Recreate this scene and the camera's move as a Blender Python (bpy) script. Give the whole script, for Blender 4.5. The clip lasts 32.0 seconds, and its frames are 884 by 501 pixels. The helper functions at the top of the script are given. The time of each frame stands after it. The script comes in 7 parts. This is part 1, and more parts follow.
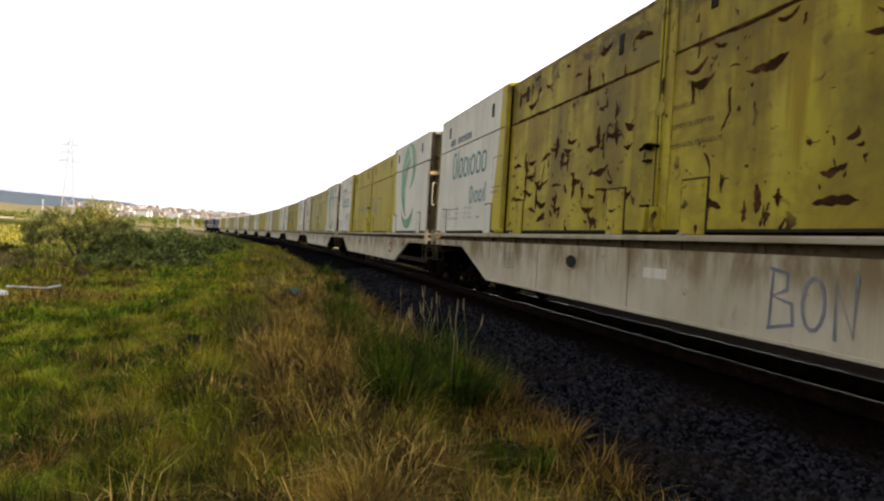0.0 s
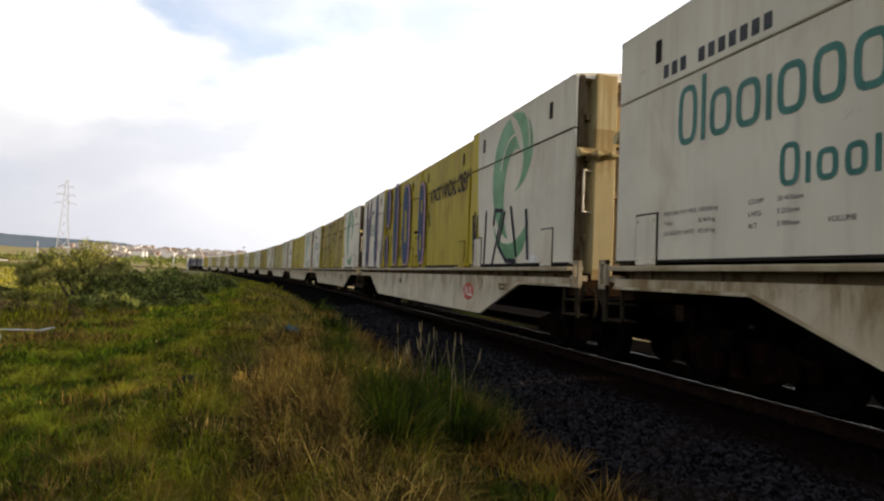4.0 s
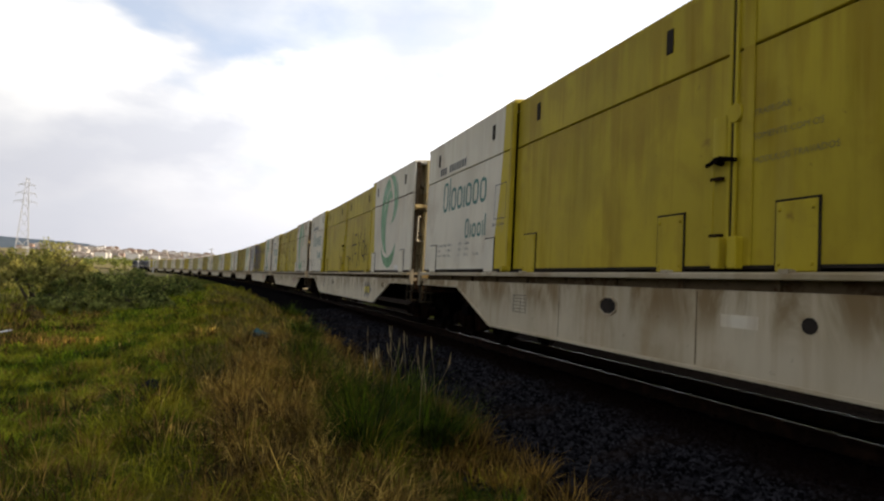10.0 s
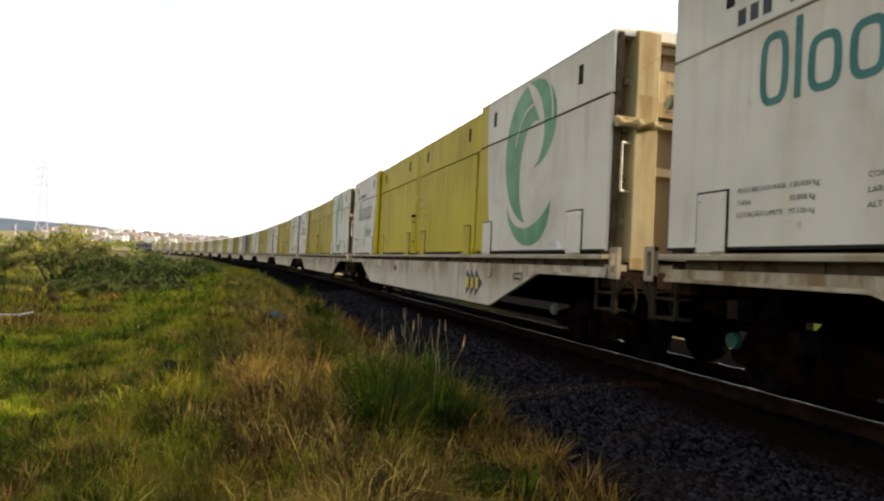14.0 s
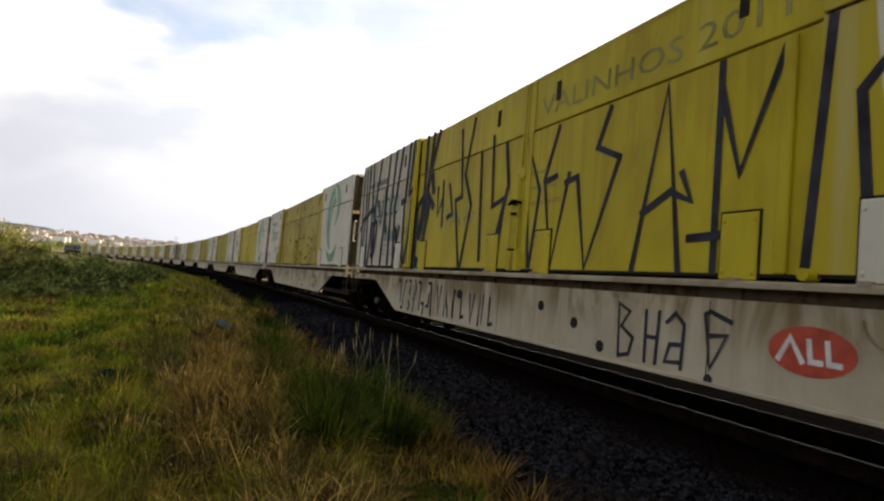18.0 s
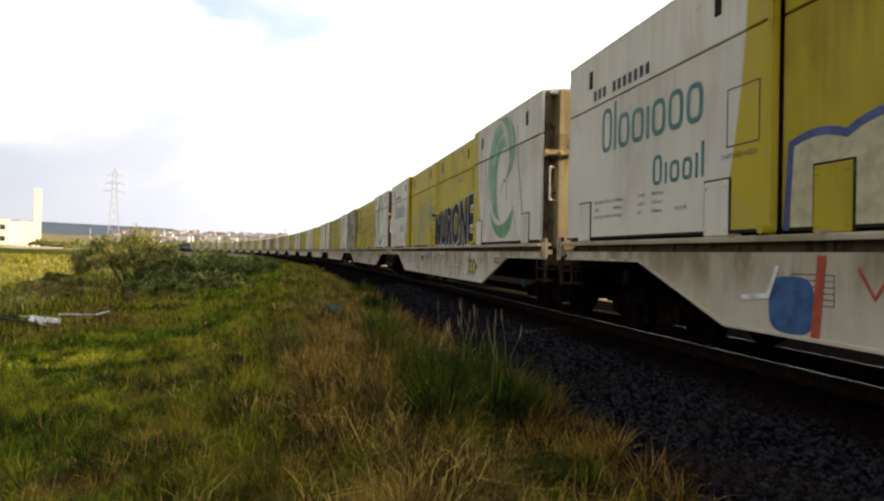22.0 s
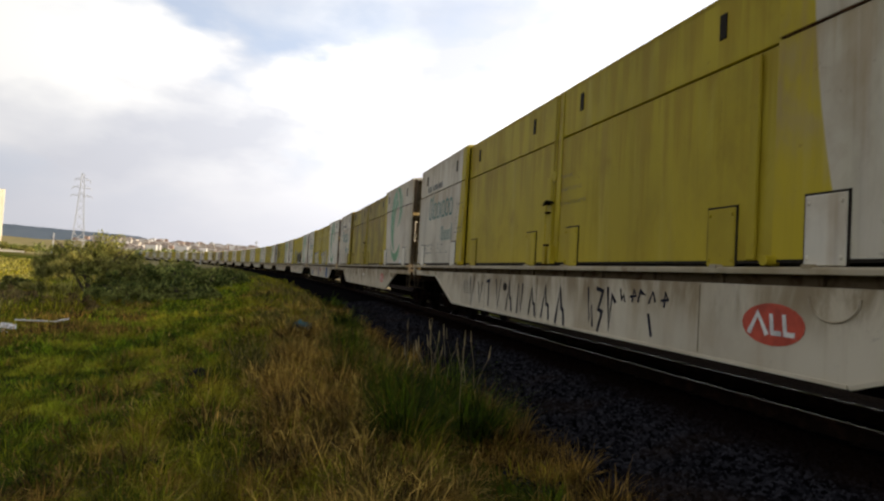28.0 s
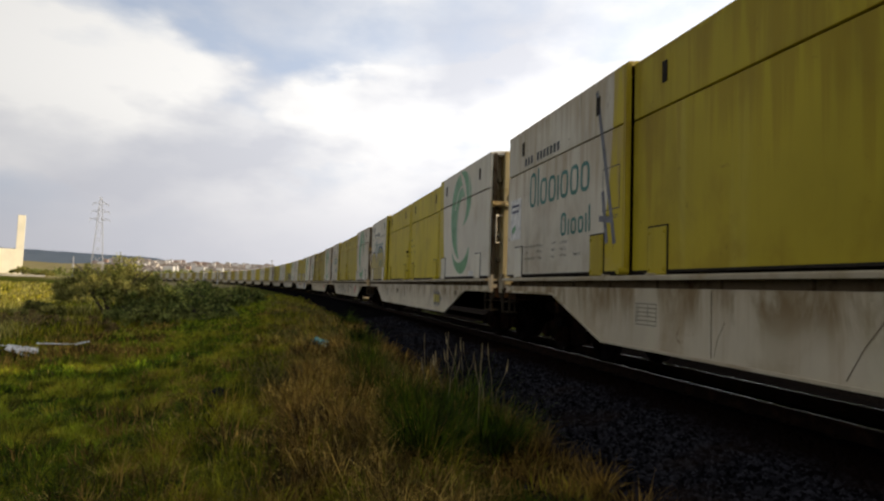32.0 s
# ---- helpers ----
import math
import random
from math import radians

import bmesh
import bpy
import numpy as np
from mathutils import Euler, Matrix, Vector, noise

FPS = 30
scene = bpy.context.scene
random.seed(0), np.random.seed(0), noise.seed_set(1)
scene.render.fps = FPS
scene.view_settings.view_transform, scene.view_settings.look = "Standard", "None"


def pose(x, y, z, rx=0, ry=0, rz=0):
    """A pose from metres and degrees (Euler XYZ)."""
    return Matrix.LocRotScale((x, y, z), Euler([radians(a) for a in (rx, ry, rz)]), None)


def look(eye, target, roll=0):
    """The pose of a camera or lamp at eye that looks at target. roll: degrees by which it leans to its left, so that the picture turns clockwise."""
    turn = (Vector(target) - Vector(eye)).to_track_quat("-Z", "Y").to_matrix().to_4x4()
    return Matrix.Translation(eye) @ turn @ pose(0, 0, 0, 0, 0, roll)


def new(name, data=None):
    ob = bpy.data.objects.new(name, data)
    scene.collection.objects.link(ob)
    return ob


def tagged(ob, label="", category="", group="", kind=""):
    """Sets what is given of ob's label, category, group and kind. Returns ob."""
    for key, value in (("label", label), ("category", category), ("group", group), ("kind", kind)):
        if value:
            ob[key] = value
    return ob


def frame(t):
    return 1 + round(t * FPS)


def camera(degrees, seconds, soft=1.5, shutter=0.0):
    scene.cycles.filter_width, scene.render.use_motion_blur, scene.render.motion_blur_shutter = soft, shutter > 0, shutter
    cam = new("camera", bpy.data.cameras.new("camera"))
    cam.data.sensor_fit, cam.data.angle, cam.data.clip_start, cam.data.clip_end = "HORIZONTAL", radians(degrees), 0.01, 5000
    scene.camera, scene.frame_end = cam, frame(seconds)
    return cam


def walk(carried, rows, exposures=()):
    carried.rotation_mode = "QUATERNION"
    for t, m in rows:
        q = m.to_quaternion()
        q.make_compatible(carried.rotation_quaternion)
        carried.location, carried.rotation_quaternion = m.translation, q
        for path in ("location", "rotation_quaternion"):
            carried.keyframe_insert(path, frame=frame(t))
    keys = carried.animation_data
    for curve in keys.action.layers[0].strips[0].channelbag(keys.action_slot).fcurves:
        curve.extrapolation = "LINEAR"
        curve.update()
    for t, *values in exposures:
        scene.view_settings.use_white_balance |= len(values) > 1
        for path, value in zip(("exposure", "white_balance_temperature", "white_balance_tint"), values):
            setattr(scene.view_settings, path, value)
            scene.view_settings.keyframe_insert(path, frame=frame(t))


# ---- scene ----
EYE_Z = 1.25          # above the rail tops
TRACK_X = 5.993       # from the eye to the middle of the wagons
RAIL_MID = 0.13       # the rails lie that far beyond it
PITCH_LEN = 20.43     # coupler to coupler
cam = camera(71.5, 32.0, 2.3, 0.05)
PATH = [  # seconds, yaw, pitch, roll
    (0, -15.32, -0.75, 3.51), (0.5, -15.00, -0.60, 3.32), (1, -14.74, -0.16, 2.81), (1.5, -14.51, -0.14, 2.15),
    (2, -14.84, -0.26, 2.30), (2.5, -14.96, 0.42, 1.93), (3, -15.43, 1.06, 1.84), (3.5, -15.28, 2.45, 2.21),
    (5.5, -16.31, 2.27, 2.88), (6, -16.88, 1.81, 2.10), (6.5, -17.61, 2.89, 2.37), (7, -18.75, 2.85, 2.94),
    (7.5, -18.95, 2.23, 2.40), (8, -19.05, 1.87, 2.54), (8.5, -18.68, 1.71, 2.62), (9, -18.18, 2.49, 2.05),
    (9.5, -17.90, 3.24, 2.23), (10, -18.18, 3.06, 2.99), (10.5, -18.41, 2.45, 3.66), (11, -18.69, 2.14, 3.93),
    (11.5, -18.13, 1.42, 3.34), (12, -17.93, 1.09, 3.46), (12.5, -17.86, 1.07, 2.93), (13, -17.59, 1.25, 2.54),
    (13.5, -17.37, 1.16, 2.85), (14, -16.99, 1.32, 2.86), (14.5, -17.00, 1.30, 3.20), (16.5, -16.72, 1.60, 2.57),
    (17, -16.77, 2.47, 4.16), (17.5, -19.15, 4.06, 4.20), (18, -21.05, 3.02, 4.92), (18.5, -21.06, 3.29, 5.04),
    (19, -21.37, 2.58, 4.94), (19.5, -21.49, 2.13, 5.50), (20, -21.15, 1.73, 5.48), (20.5, -19.48, 1.62, 4.71),
    (21, -16.09, 1.53, 3.50), (21.5, -13.30, 0.62, 2.15), (22, -11.99, 0.30, 1.08), (22.5, -11.54, 0.96, 0.71),
    (23, -11.91, 1.77, 1.56), (23.5, -11.82, 1.59, 0.74), (24, -12.33, 1.62, 0.62), (24.5, -13.20, 2.23, 1.09),
    (25, -13.20, 2.16, 0.85), (25.5, -13.43, 2.51, 0.71), (27.5, -13.72, 2.89, 2.22), (28, -14.49, 2.22, 3.32),
    (28.5, -14.59, 1.60, 2.03), (29, -13.93, 2.10, 2.04), (29.5, -14.19, 1.94, 2.30), (30, -13.84, 1.77, 1.99),
    (30.5, -13.10, 2.12, 1.95), (31, -13.59, 2.28, 2.70), (31.5, -12.99, 2.73, 2.47), (32, -13.09, 3.44, 1.87),
]

def aim(yaw, pitch, roll):
    return pose(0, 0, EYE_Z, 90 + pitch, 0, yaw) @ pose(0, 0, 0, 0, 0, roll)


walk(cam, [(t, aim(a, b, c)) for t, a, b, c in PATH], [
    (0.0, 1.16), (1.0, 1.24), (2.5, 1.10), (3.5, 0.78), (6.0, 0.56), (7.0, 0.64), (9.0, 0.74), (10.0, 0.52), (11.0, 0.80), (12.0, 1.16), (14.0, 1.18), (17.0, 0.76), (18.0, 0.62), (19.0, 1.10), (20.0, 1.24), (21.0, 1.10),
    (22.5, 0.74), (25.0, 0.40), (28.0, 0.46), (30.0, 0.46), (32.0, 0.20)])

# ---- daylight ----
SUN_BEHIND, SUN_UP = 7.0, 14.5   # degrees behind the square to the track, and above the horizon
sun_to = Vector((math.cos(radians(SUN_BEHIND)) * math.cos(radians(SUN_UP)), -math.sin(radians(SUN_BEHIND)) * math.cos(radians(SUN_UP)), math.sin(radians(SUN_UP))))
world = bpy.data.worlds.new("sky")
scene.world = world
world.use_nodes = True
wn, wl = world.node_tree.nodes, world.node_tree.links
wn.clear()
w_out, w_bg = wn.new("ShaderNodeOutputWorld"), wn.new("ShaderNodeBackground")
sky = wn.new("ShaderNodeTexSky")
sky.sky_type, sky.sun_disc = "NISHITA", False
sky.sun_elevation, sky.sun_rotation = radians(SUN_UP), radians(90 + SUN_BEHIND)
sky.dust_density, sky.air_density = 2.0, 1.0
w_tc, w_map = wn.new("ShaderNodeTexCoord"), wn.new("ShaderNodeMapping")
w_map.inputs["Scale"].default_value = (1.0, 1.0, 2.0)
w_map.inputs["Location"].default_value = (3.1, 1.7, 0.4)
w_noise, w_ramp = wn.new("ShaderNodeTexNoise"), wn.new("ShaderNodeValToRGB")
w_noise.inputs["Scale"].default_value, w_noise.inputs["Detail"].default_value = 2.6, 7.0
w_noise.inputs["Roughness"].default_value = 0.52
w_ramp.color_ramp.elements[0].position, w_ramp.color_ramp.elements[1].position = 0.32, 0.58
w_noise2, w_ramp2 = wn.new("ShaderNodeTexNoise"), wn.new("ShaderNodeValToRGB")
w_noise2.inputs["Scale"].default_value, w_noise2.inputs["Detail"].default_value = 3.4, 5.0
w_ramp2.color_ramp.elements[0].position, w_ramp2.color_ramp.elements[1].position = 0.35, 0.62
w_ramp2.color_ramp.elements[0].color, w_ramp2.color_ramp.elements[1].color = (6.8, 6.9, 7.4, 1), (10.4, 10.2, 9.9, 1)
w_mix = wn.new("ShaderNodeMixRGB")
wl.new(w_tc.outputs["Generated"], w_map.inputs["Vector"])
wl.new(w_map.outputs["Vector"], w_noise.inputs["Vector"])
wl.new(w_map.outputs["Vector"], w_noise2.inputs["Vector"])
# three heaps of cumulus with a clear gap between them and a shaded base
w_tall, w_bend, w_wide = wn.new("ShaderNodeMapping"), wn.new("ShaderNodeTexNoise"), wn.new("ShaderNodeVectorMath")
w_tall.inputs["Scale"].default_value = (1.0, 1.0, 2.4)
w_bend.inputs["Scale"].default_value, w_bend.inputs["Detail"].default_value = 9.0, 5.0
w_wide.operation = "MULTIPLY_ADD"
w_wide.inputs[1].default_value = (0.30, 0.30, 0.30)
wl.new(w_tc.outputs["Generated"], w_tall.inputs["Vector"])
wl.new(w_tall.outputs["Vector"], w_bend.inputs["Vector"])
wl.new(w_bend.outputs["Color"], w_wide.inputs[0])
wl.new(w_tall.outputs["Vector"], w_wide.inputs[2])


def heap(fac, x, y, z, size, amount):
    """Adds to a cloud value round one direction of the sky."""
    far, near, add = wn.new("ShaderNodeVectorMath"), wn.new("ShaderNodeMapRange"), wn.new("ShaderNodeMath")
    far.operation, near.interpolation_type = "DISTANCE", "SMOOTHSTEP"
    far.inputs[1].default_value = (x + 0.15, y + 0.15, 2.4 * z + 0.15)
    near.inputs["From Min"].default_value, near.inputs["From Max"].default_value = size * 0.55, size * 1.25
    near.inputs["To Min"].default_value, near.inputs["To Max"].default_value = amount, 0.0
    wl.new(w_wide.outputs[0], far.inputs[0])
    wl.new(far.outputs["Value"], near.inputs["Value"])
    wl.new(fac, add.inputs[0])
    wl.new(near.outputs["Result"], add.inputs[1])
    return add.outputs[0]


cover, shine = w_noise.outputs["Fac"], w_noise2.outputs["Fac"]
for spot in ((-0.02, 0.93, 0.375, 0.16, -0.07), (0.22, 0.90, 0.40, 0.15, -0.08), (-0.30, 0.91, 0.285, 0.22, 0.20), (0.10, 0.96, 0.255, 0.18, 0.20), (0.36, 0.88, 0.31, 0.14, 0.16), (-0.25, 0.945, 0.19, 0.22, 0.20)):
    cover = heap(cover, *spot)
for spot in ((-0.30, 0.91, 0.295, 0.20, 0.16), (0.10, 0.96, 0.265, 0.16, 0.14), (-0.24, 0.95, 0.185, 0.20, -0.11), (0.02, 0.97, 0.19, 0.16, -0.06)):
    shine = heap(shine, *spot)
wl.new(cover, w_ramp.inputs["Fac"])
wl.new(shine, w_ramp2.inputs["Fac"])
wl.new(w_ramp.outputs["Color"], w_mix.inputs["Fac"])
w_pale = wn.new("ShaderNodeMixRGB")
w_pale.inputs["Fac"].default_value = 0.65
w_pale.inputs["Color2"].default_value = (7.2, 8.1, 9.9, 1)
wl.new(sky.outputs["Color"], w_pale.inputs["Color1"])
wl.new(w_pale.outputs["Color"], w_mix.inputs["Color1"])
wl.new(w_ramp2.outputs["Color"], w_mix.inputs["Color2"])
# a grey-lavender haze lies along the horizon
w_sep0, w_low, w_haze = wn.new("ShaderNodeSeparateXYZ"), wn.new("ShaderNodeMapRange"), wn.new("ShaderNodeMixRGB")
w_low.interpolation_type = "SMOOTHSTEP"
w_low.inputs["From Min"].default_value, w_low.inputs["From Max"].default_value = 0.02, 0.26
w_low.inputs["To Min"].default_value, w_low.inputs["To Max"].default_value = 0.85, 0.0
w_haze.inputs["Color2"].default_value = (6.4, 6.4, 7.0, 1)
wl.new(w_tc.outputs["Generated"], w_sep0.inputs[0])
wl.new(w_sep0.outputs["Z"], w_low.inputs["Value"])
wl.new(w_low.outputs["Result"], w_haze.inputs["Fac"])
wl.new(w_mix.outputs["Color"], w_haze.inputs["Color1"])
# clouds and haze are brightest round the sun and dimmer on the side away from it
w_dot, w_side, w_glow = wn.new("ShaderNodeVectorMath"), wn.new("ShaderNodeMapRange"), wn.new("ShaderNodeMixRGB")
w_dot.operation, w_glow.blend_type = "DOT_PRODUCT", "MULTIPLY"
w_dot.inputs[1].default_value = sun_to
w_side.inputs["From Min"].default_value, w_side.inputs["From Max"].default_value = -1.0, 1.0
w_side.inputs["To Min"].default_value, w_side.inputs["To Max"].default_value = 0.42, 1.80
w_glow.inputs["Fac"].default_value = 1.0
wl.new(w_tc.outputs["Generated"], w_dot.inputs[0])
wl.new(w_dot.outputs["Value"], w_side.inputs["Value"])
wl.new(w_haze.outputs["Color"], w_glow.inputs["Color1"])
wl.new(w_side.outputs["Result"], w_glow.inputs["Color2"])
# hazy air: the sky pales towards the horizon and deepens overhead
w_sep, w_high, w_deep = wn.new("ShaderNodeSeparateXYZ"), wn.new("ShaderNodeMapRange"), wn.new("ShaderNodeMixRGB")
w_high.interpolation_type = "SMOOTHSTEP"
w_high.inputs["From Min"].default_value, w_high.inputs["From Max"].default_value = 0.25, 0.95
w_high.inputs["To Min"].default_value, w_high.inputs["To Max"].default_value = 1.0, 0.22
w_deep.blend_type, w_deep.inputs["Fac"].default_value = "MULTIPLY", 1.0
wl.new(w_tc.outputs["Generated"], w_sep.inputs[0])
wl.new(w_sep.outputs["Z"], w_high.inputs["Value"])
wl.new(w_glow.outputs["Color"], w_deep.inputs["Color1"])
wl.new(w_high.outputs["Result"], w_deep.inputs["Color2"])
wl.new(w_deep.outputs["Color"], w_bg.inputs["Color"])
w_bg.inputs["Strength"].default_value = 0.085
wl.new(w_bg.outputs["Background"], w_out.inputs["Surface"])
sun = new("sun", bpy.data.lights.new("sun", "SUN"))
sun.data.energy, sun.data.angle, sun.data.color = 5.0, radians(0.6), (1.0, 0.80, 0.55)
sun.matrix_world = look(sun_to * 50, (0, 0, 0))

# ---- track line ----
BEND_S = np.array([-90.0, -30, 0, 60, 120, 200, 300, 380, 460, 2500])
BEND_K = np.array([0.0, 1.08, 1.18, 1.01, 0.97, 0.86, 1.25, 0.3, 0.0, 0.0]) * 1e-3
LINE_S = np.arange(-90, 2500.0, 1.0)
line_h = np.cumsum(np.interp(LINE_S, BEND_S, BEND_K))
line_h -= np.interp(0, LINE_S, line_h)
line_x, line_y = np.cumsum(-np.sin(line_h)), np.cumsum(np.cos(line_h))
line_x -= np.interp(0, LINE_S, line_x)
line_y -= np.interp(0, LINE_S, line_y)


def on_line(s, across=0.0):
    """Place and heading at s metres along the track, that far to the right of its middle."""
    h = np.interp(s, LINE_S, line_h)
    r = TRACK_X + across
    return np.interp(s, LINE_S, line_x) + r * np.cos(h), np.interp(s, LINE_S, line_y) + r * np.sin(h), h


def train_s(t, n):
    k = (t - 6) / 10
    return 54.326 + 7.9946 * (t - 6) + 0.5105 * k * k + 0.152 * k**3 - n * PITCH_LEN


# ---- mesh helpers ----
def box(bm, x0, x1, y0, y1, z0, z1):
    v = [bm.verts.new(p) for p in ((x0, y0, z0), (x1, y0, z0), (x1, y1, z0), (x0, y1, z0), (x0, y0, z1), (x1, y0, z1), (x1, y1, z1), (x0, y1, z1))]
    for f in ((3, 2, 1, 0), (4, 5, 6, 7), (0, 1, 5, 4), (1, 2, 6, 5), (2, 3, 7, 6), (3, 0, 4, 7)):
        bm.faces.new([v[i] for i in f])


def prism(bm, poly, a0, a1, axis="x"):
    """A polygon, drawn in the other two axes, stretched from a0 to a1 along an axis."""
    put = {"x": lambda a, p: (a, p[0], p[1]), "y": lambda a, p: (p[0], a, p[1]), "z": lambda a, p: (p[0], p[1], a)}[axis]
    lo, hi = [bm.verts.new(put(a0, p)) for p in poly], [bm.verts.new(put(a1, p)) for p in poly]
    n = len(poly)
    bm.faces.new(lo)
    bm.faces.new(hi[::-1])
    for i in range(n):
        bm.faces.new((lo[i], lo[(i + 1) % n], hi[(i + 1) % n], hi[i]))


def rod(bm, p, q, r0, r1=None, sides=8):
    """A round bar from p to q."""
    p, q = Vector(p), Vector(q)
    r1 = r0 if r1 is None else r1
    m = (q - p).to_track_quat("Z", "Y").to_matrix()
    rings = []
    for c, r in ((p, r0), (q, r1)):
        rings.append([bm.verts.new(c + m @ Vector((r * math.cos(a), r * math.sin(a), 0))) for a in (2 * math.pi * i / sides for i in range(sides))])
    for i in range(sides):
        bm.faces.new((rings[0][i], rings[0][(i + 1) % sides], rings[1][(i + 1) % sides], rings[1][i]))
    bm.faces.new(rings[0][::-1])
    bm.faces.new(rings[1])


def pipe(bm, points, r, sides=6):
    for p, q in zip(points, points[1:]):
        rod(bm, p, q, r, r, sides)


def wheel_disc(bm, x0, x1, cy, cz, profile, sides=28):
    """A turned body about the x axis; profile: (share of the width, radius)."""
    rings = []
    for s, r in profile:
        x = x0 + (x1 - x0) * s
        rings.append([bm.verts.new((x, cy + r * math.cos(a), cz + r * math.sin(a))) for a in (2 * math.pi * i / sides for i in range(sides))])
    for a, b in zip(rings, rings[1:]):
        for i in range(sides):
            bm.faces.new((a[i], a[(i + 1) % sides], b[(i + 1) % sides], b[i]))
    bm.faces.new(rings[0])
    bm.faces.new(rings[-1])


def soften(bm, w, segments=1):
    bmesh.ops.bevel(bm, geom=bm.edges[:], offset=w, segments=segments, affect="EDGES", clamp_overlap=True)


def finish(name, bm, material):
    bmesh.ops.recalc_face_normals(bm, faces=bm.faces[:])
    me = bpy.data.meshes.new(name)
    bm.to_mesh(me)
    bm.free()
    me.materials.append(material)
    return me


def part(name, bm, material, parent=None, label=""):
    """Links a bmesh, or a mesh made before, as one object under a thing or a part."""
    me = finish(name, bm, material) if isinstance(bm, bmesh.types.BMesh) else bm
    ob = new(name, me)
    ob.parent = parent
    return tagged(ob, label) if label else ob


SHARED = {}


def shared(key, material, draw):
    """One mesh for all alike pieces: drawn once, kept by its key and material."""
    k = (key, material.name)
    if k not in SHARED:
        bm = bmesh.new()
        draw(bm)
        SHARED[k] = finish(key if isinstance(key, str) else key[0], bm, material)
    return SHARED[k]


def raw_mesh(name, verts, faces, material, smooth=False):
    """A mesh from arrays: verts (n, 3) and faces (m, k)."""
    verts, faces = np.asarray(verts, np.float32), np.asarray(faces, np.int32)
    me = bpy.data.meshes.new(name)
    m, k = faces.shape
    me.vertices.add(len(verts))
    me.vertices.foreach_set("co", verts.ravel())
    me.loops.add(m * k)
    me.loops.foreach_set("vertex_index", faces.ravel())
    me.polygons.add(m)
    me.polygons.foreach_set("loop_start", np.arange(0, m * k, k, dtype=np.int32))
    me.polygons.foreach_set("loop_total", np.full(m, k, np.int32))
    if smooth:
        me.polygons.foreach_set("use_smooth", np.ones(m, bool))
    me.update(calc_edges=True)
    me.materials.append(material)
    return me


# ---- materials ----
class Nodes:
    """A short way to wire a material."""

    def __init__(self, name, rough=0.6, metal=0.0, spec=0.4):
        self.mat = bpy.data.materials.new(name)
        self.mat.use_nodes = True
        self.t = self.mat.node_tree
        self.bsdf = self.t.nodes["Principled BSDF"]
        self.bsdf.inputs["Roughness"].default_value, self.bsdf.inputs["Metallic"].default_value = rough, metal
        self.bsdf.inputs["Specular IOR Level"].default_value = spec

    def put(self, socket, value):
        if isinstance(value, bpy.types.NodeSocket):
            self.t.links.new(value, socket)
        elif value is not None:
            socket.default_value = value

    def coords(self, kind="Object", scale=(1, 1, 1), shuffle=True):
        tc, mp = self.t.nodes.new("ShaderNodeTexCoord"), self.t.nodes.new("ShaderNodeMapping")
        self.t.links.new(tc.outputs[kind], mp.inputs["Vector"])
        mp.inputs["Scale"].default_value = scale
        if shuffle:
            info, mul = self.t.nodes.new("ShaderNodeObjectInfo"), self.t.nodes.new("ShaderNodeMath")
            mul.operation = "MULTIPLY"
            mul.inputs[1].default_value = 57.0
            self.t.links.new(info.outputs["Random"], mul.inputs[0])
            self.t.links.new(mul.outputs[0], mp.inputs["Location"])
        return mp.outputs["Vector"]

    def position(self, scale=(1, 1, 1)):
        g, mp = self.t.nodes.new("ShaderNodeNewGeometry"), self.t.nodes.new("ShaderNodeMapping")
        self.t.links.new(g.outputs["Position"], mp.inputs["Vector"])
        mp.inputs["Scale"].default_value = scale
        return mp.outputs["Vector"]

    def island(self):
        return self.t.nodes.new("ShaderNodeNewGeometry").outputs["Random Per Island"]

    def noise(self, vec, scale, detail=4, rough=0.55, warp=0.0):
        n = self.t.nodes.new("ShaderNodeTexNoise")
        self.t.links.new(vec, n.inputs["Vector"])
        n.inputs["Scale"].default_value, n.inputs["Detail"].default_value = scale, detail
        n.inputs["Roughness"].default_value, n.inputs["Distortion"].default_value = rough, warp
        return n.outputs["Fac"]

    def ramp(self, fac, lo, hi, a=0.0, b=1.0):
        m = self.t.nodes.new("ShaderNodeMapRange")
        m.interpolation_type = "SMOOTHSTEP"
        self.put(m.inputs["Value"], fac)
        for k, v in (("From Min", lo), ("From Max", hi), ("To Min", a), ("To Max", b)):
            m.inputs[k].default_value = v
        return m.outputs["Result"]

    def calc(self, op, a, b=None):
        m = self.t.nodes.new("ShaderNodeMath")
        m.operation = op
        self.put(m.inputs[0], a)
        self.put(m.inputs[1], b)
        return m.outputs[0]

    def mix(self, fac, a, b, how="MIX"):
        m = self.t.nodes.new("ShaderNodeMixRGB")
        m.blend_type = how
        self.put(m.inputs["Fac"], fac)
        self.put(m.inputs["Color1"], (*a, 1) if isinstance(a, tuple) else a)
        self.put(m.inputs["Color2"], (*b, 1) if isinstance(b, tuple) else b)
        return m.outputs["Color"]

    def axis(self, vec, which):
        s = self.t.nodes.new("ShaderNodeSeparateXYZ")
        self.t.links.new(vec, s.inputs[0])
        return s.outputs[which]

    def bump(self, height, strength=0.3, distance=0.01):
        b = self.t.nodes.new("ShaderNodeBump")
        b.inputs["Strength"].default_value, b.inputs["Distance"].default_value = strength, distance
        self.put(b.inputs["Height"], height)
        self.t.links.new(b.outputs["Normal"], self.bsdf.inputs["Normal"])

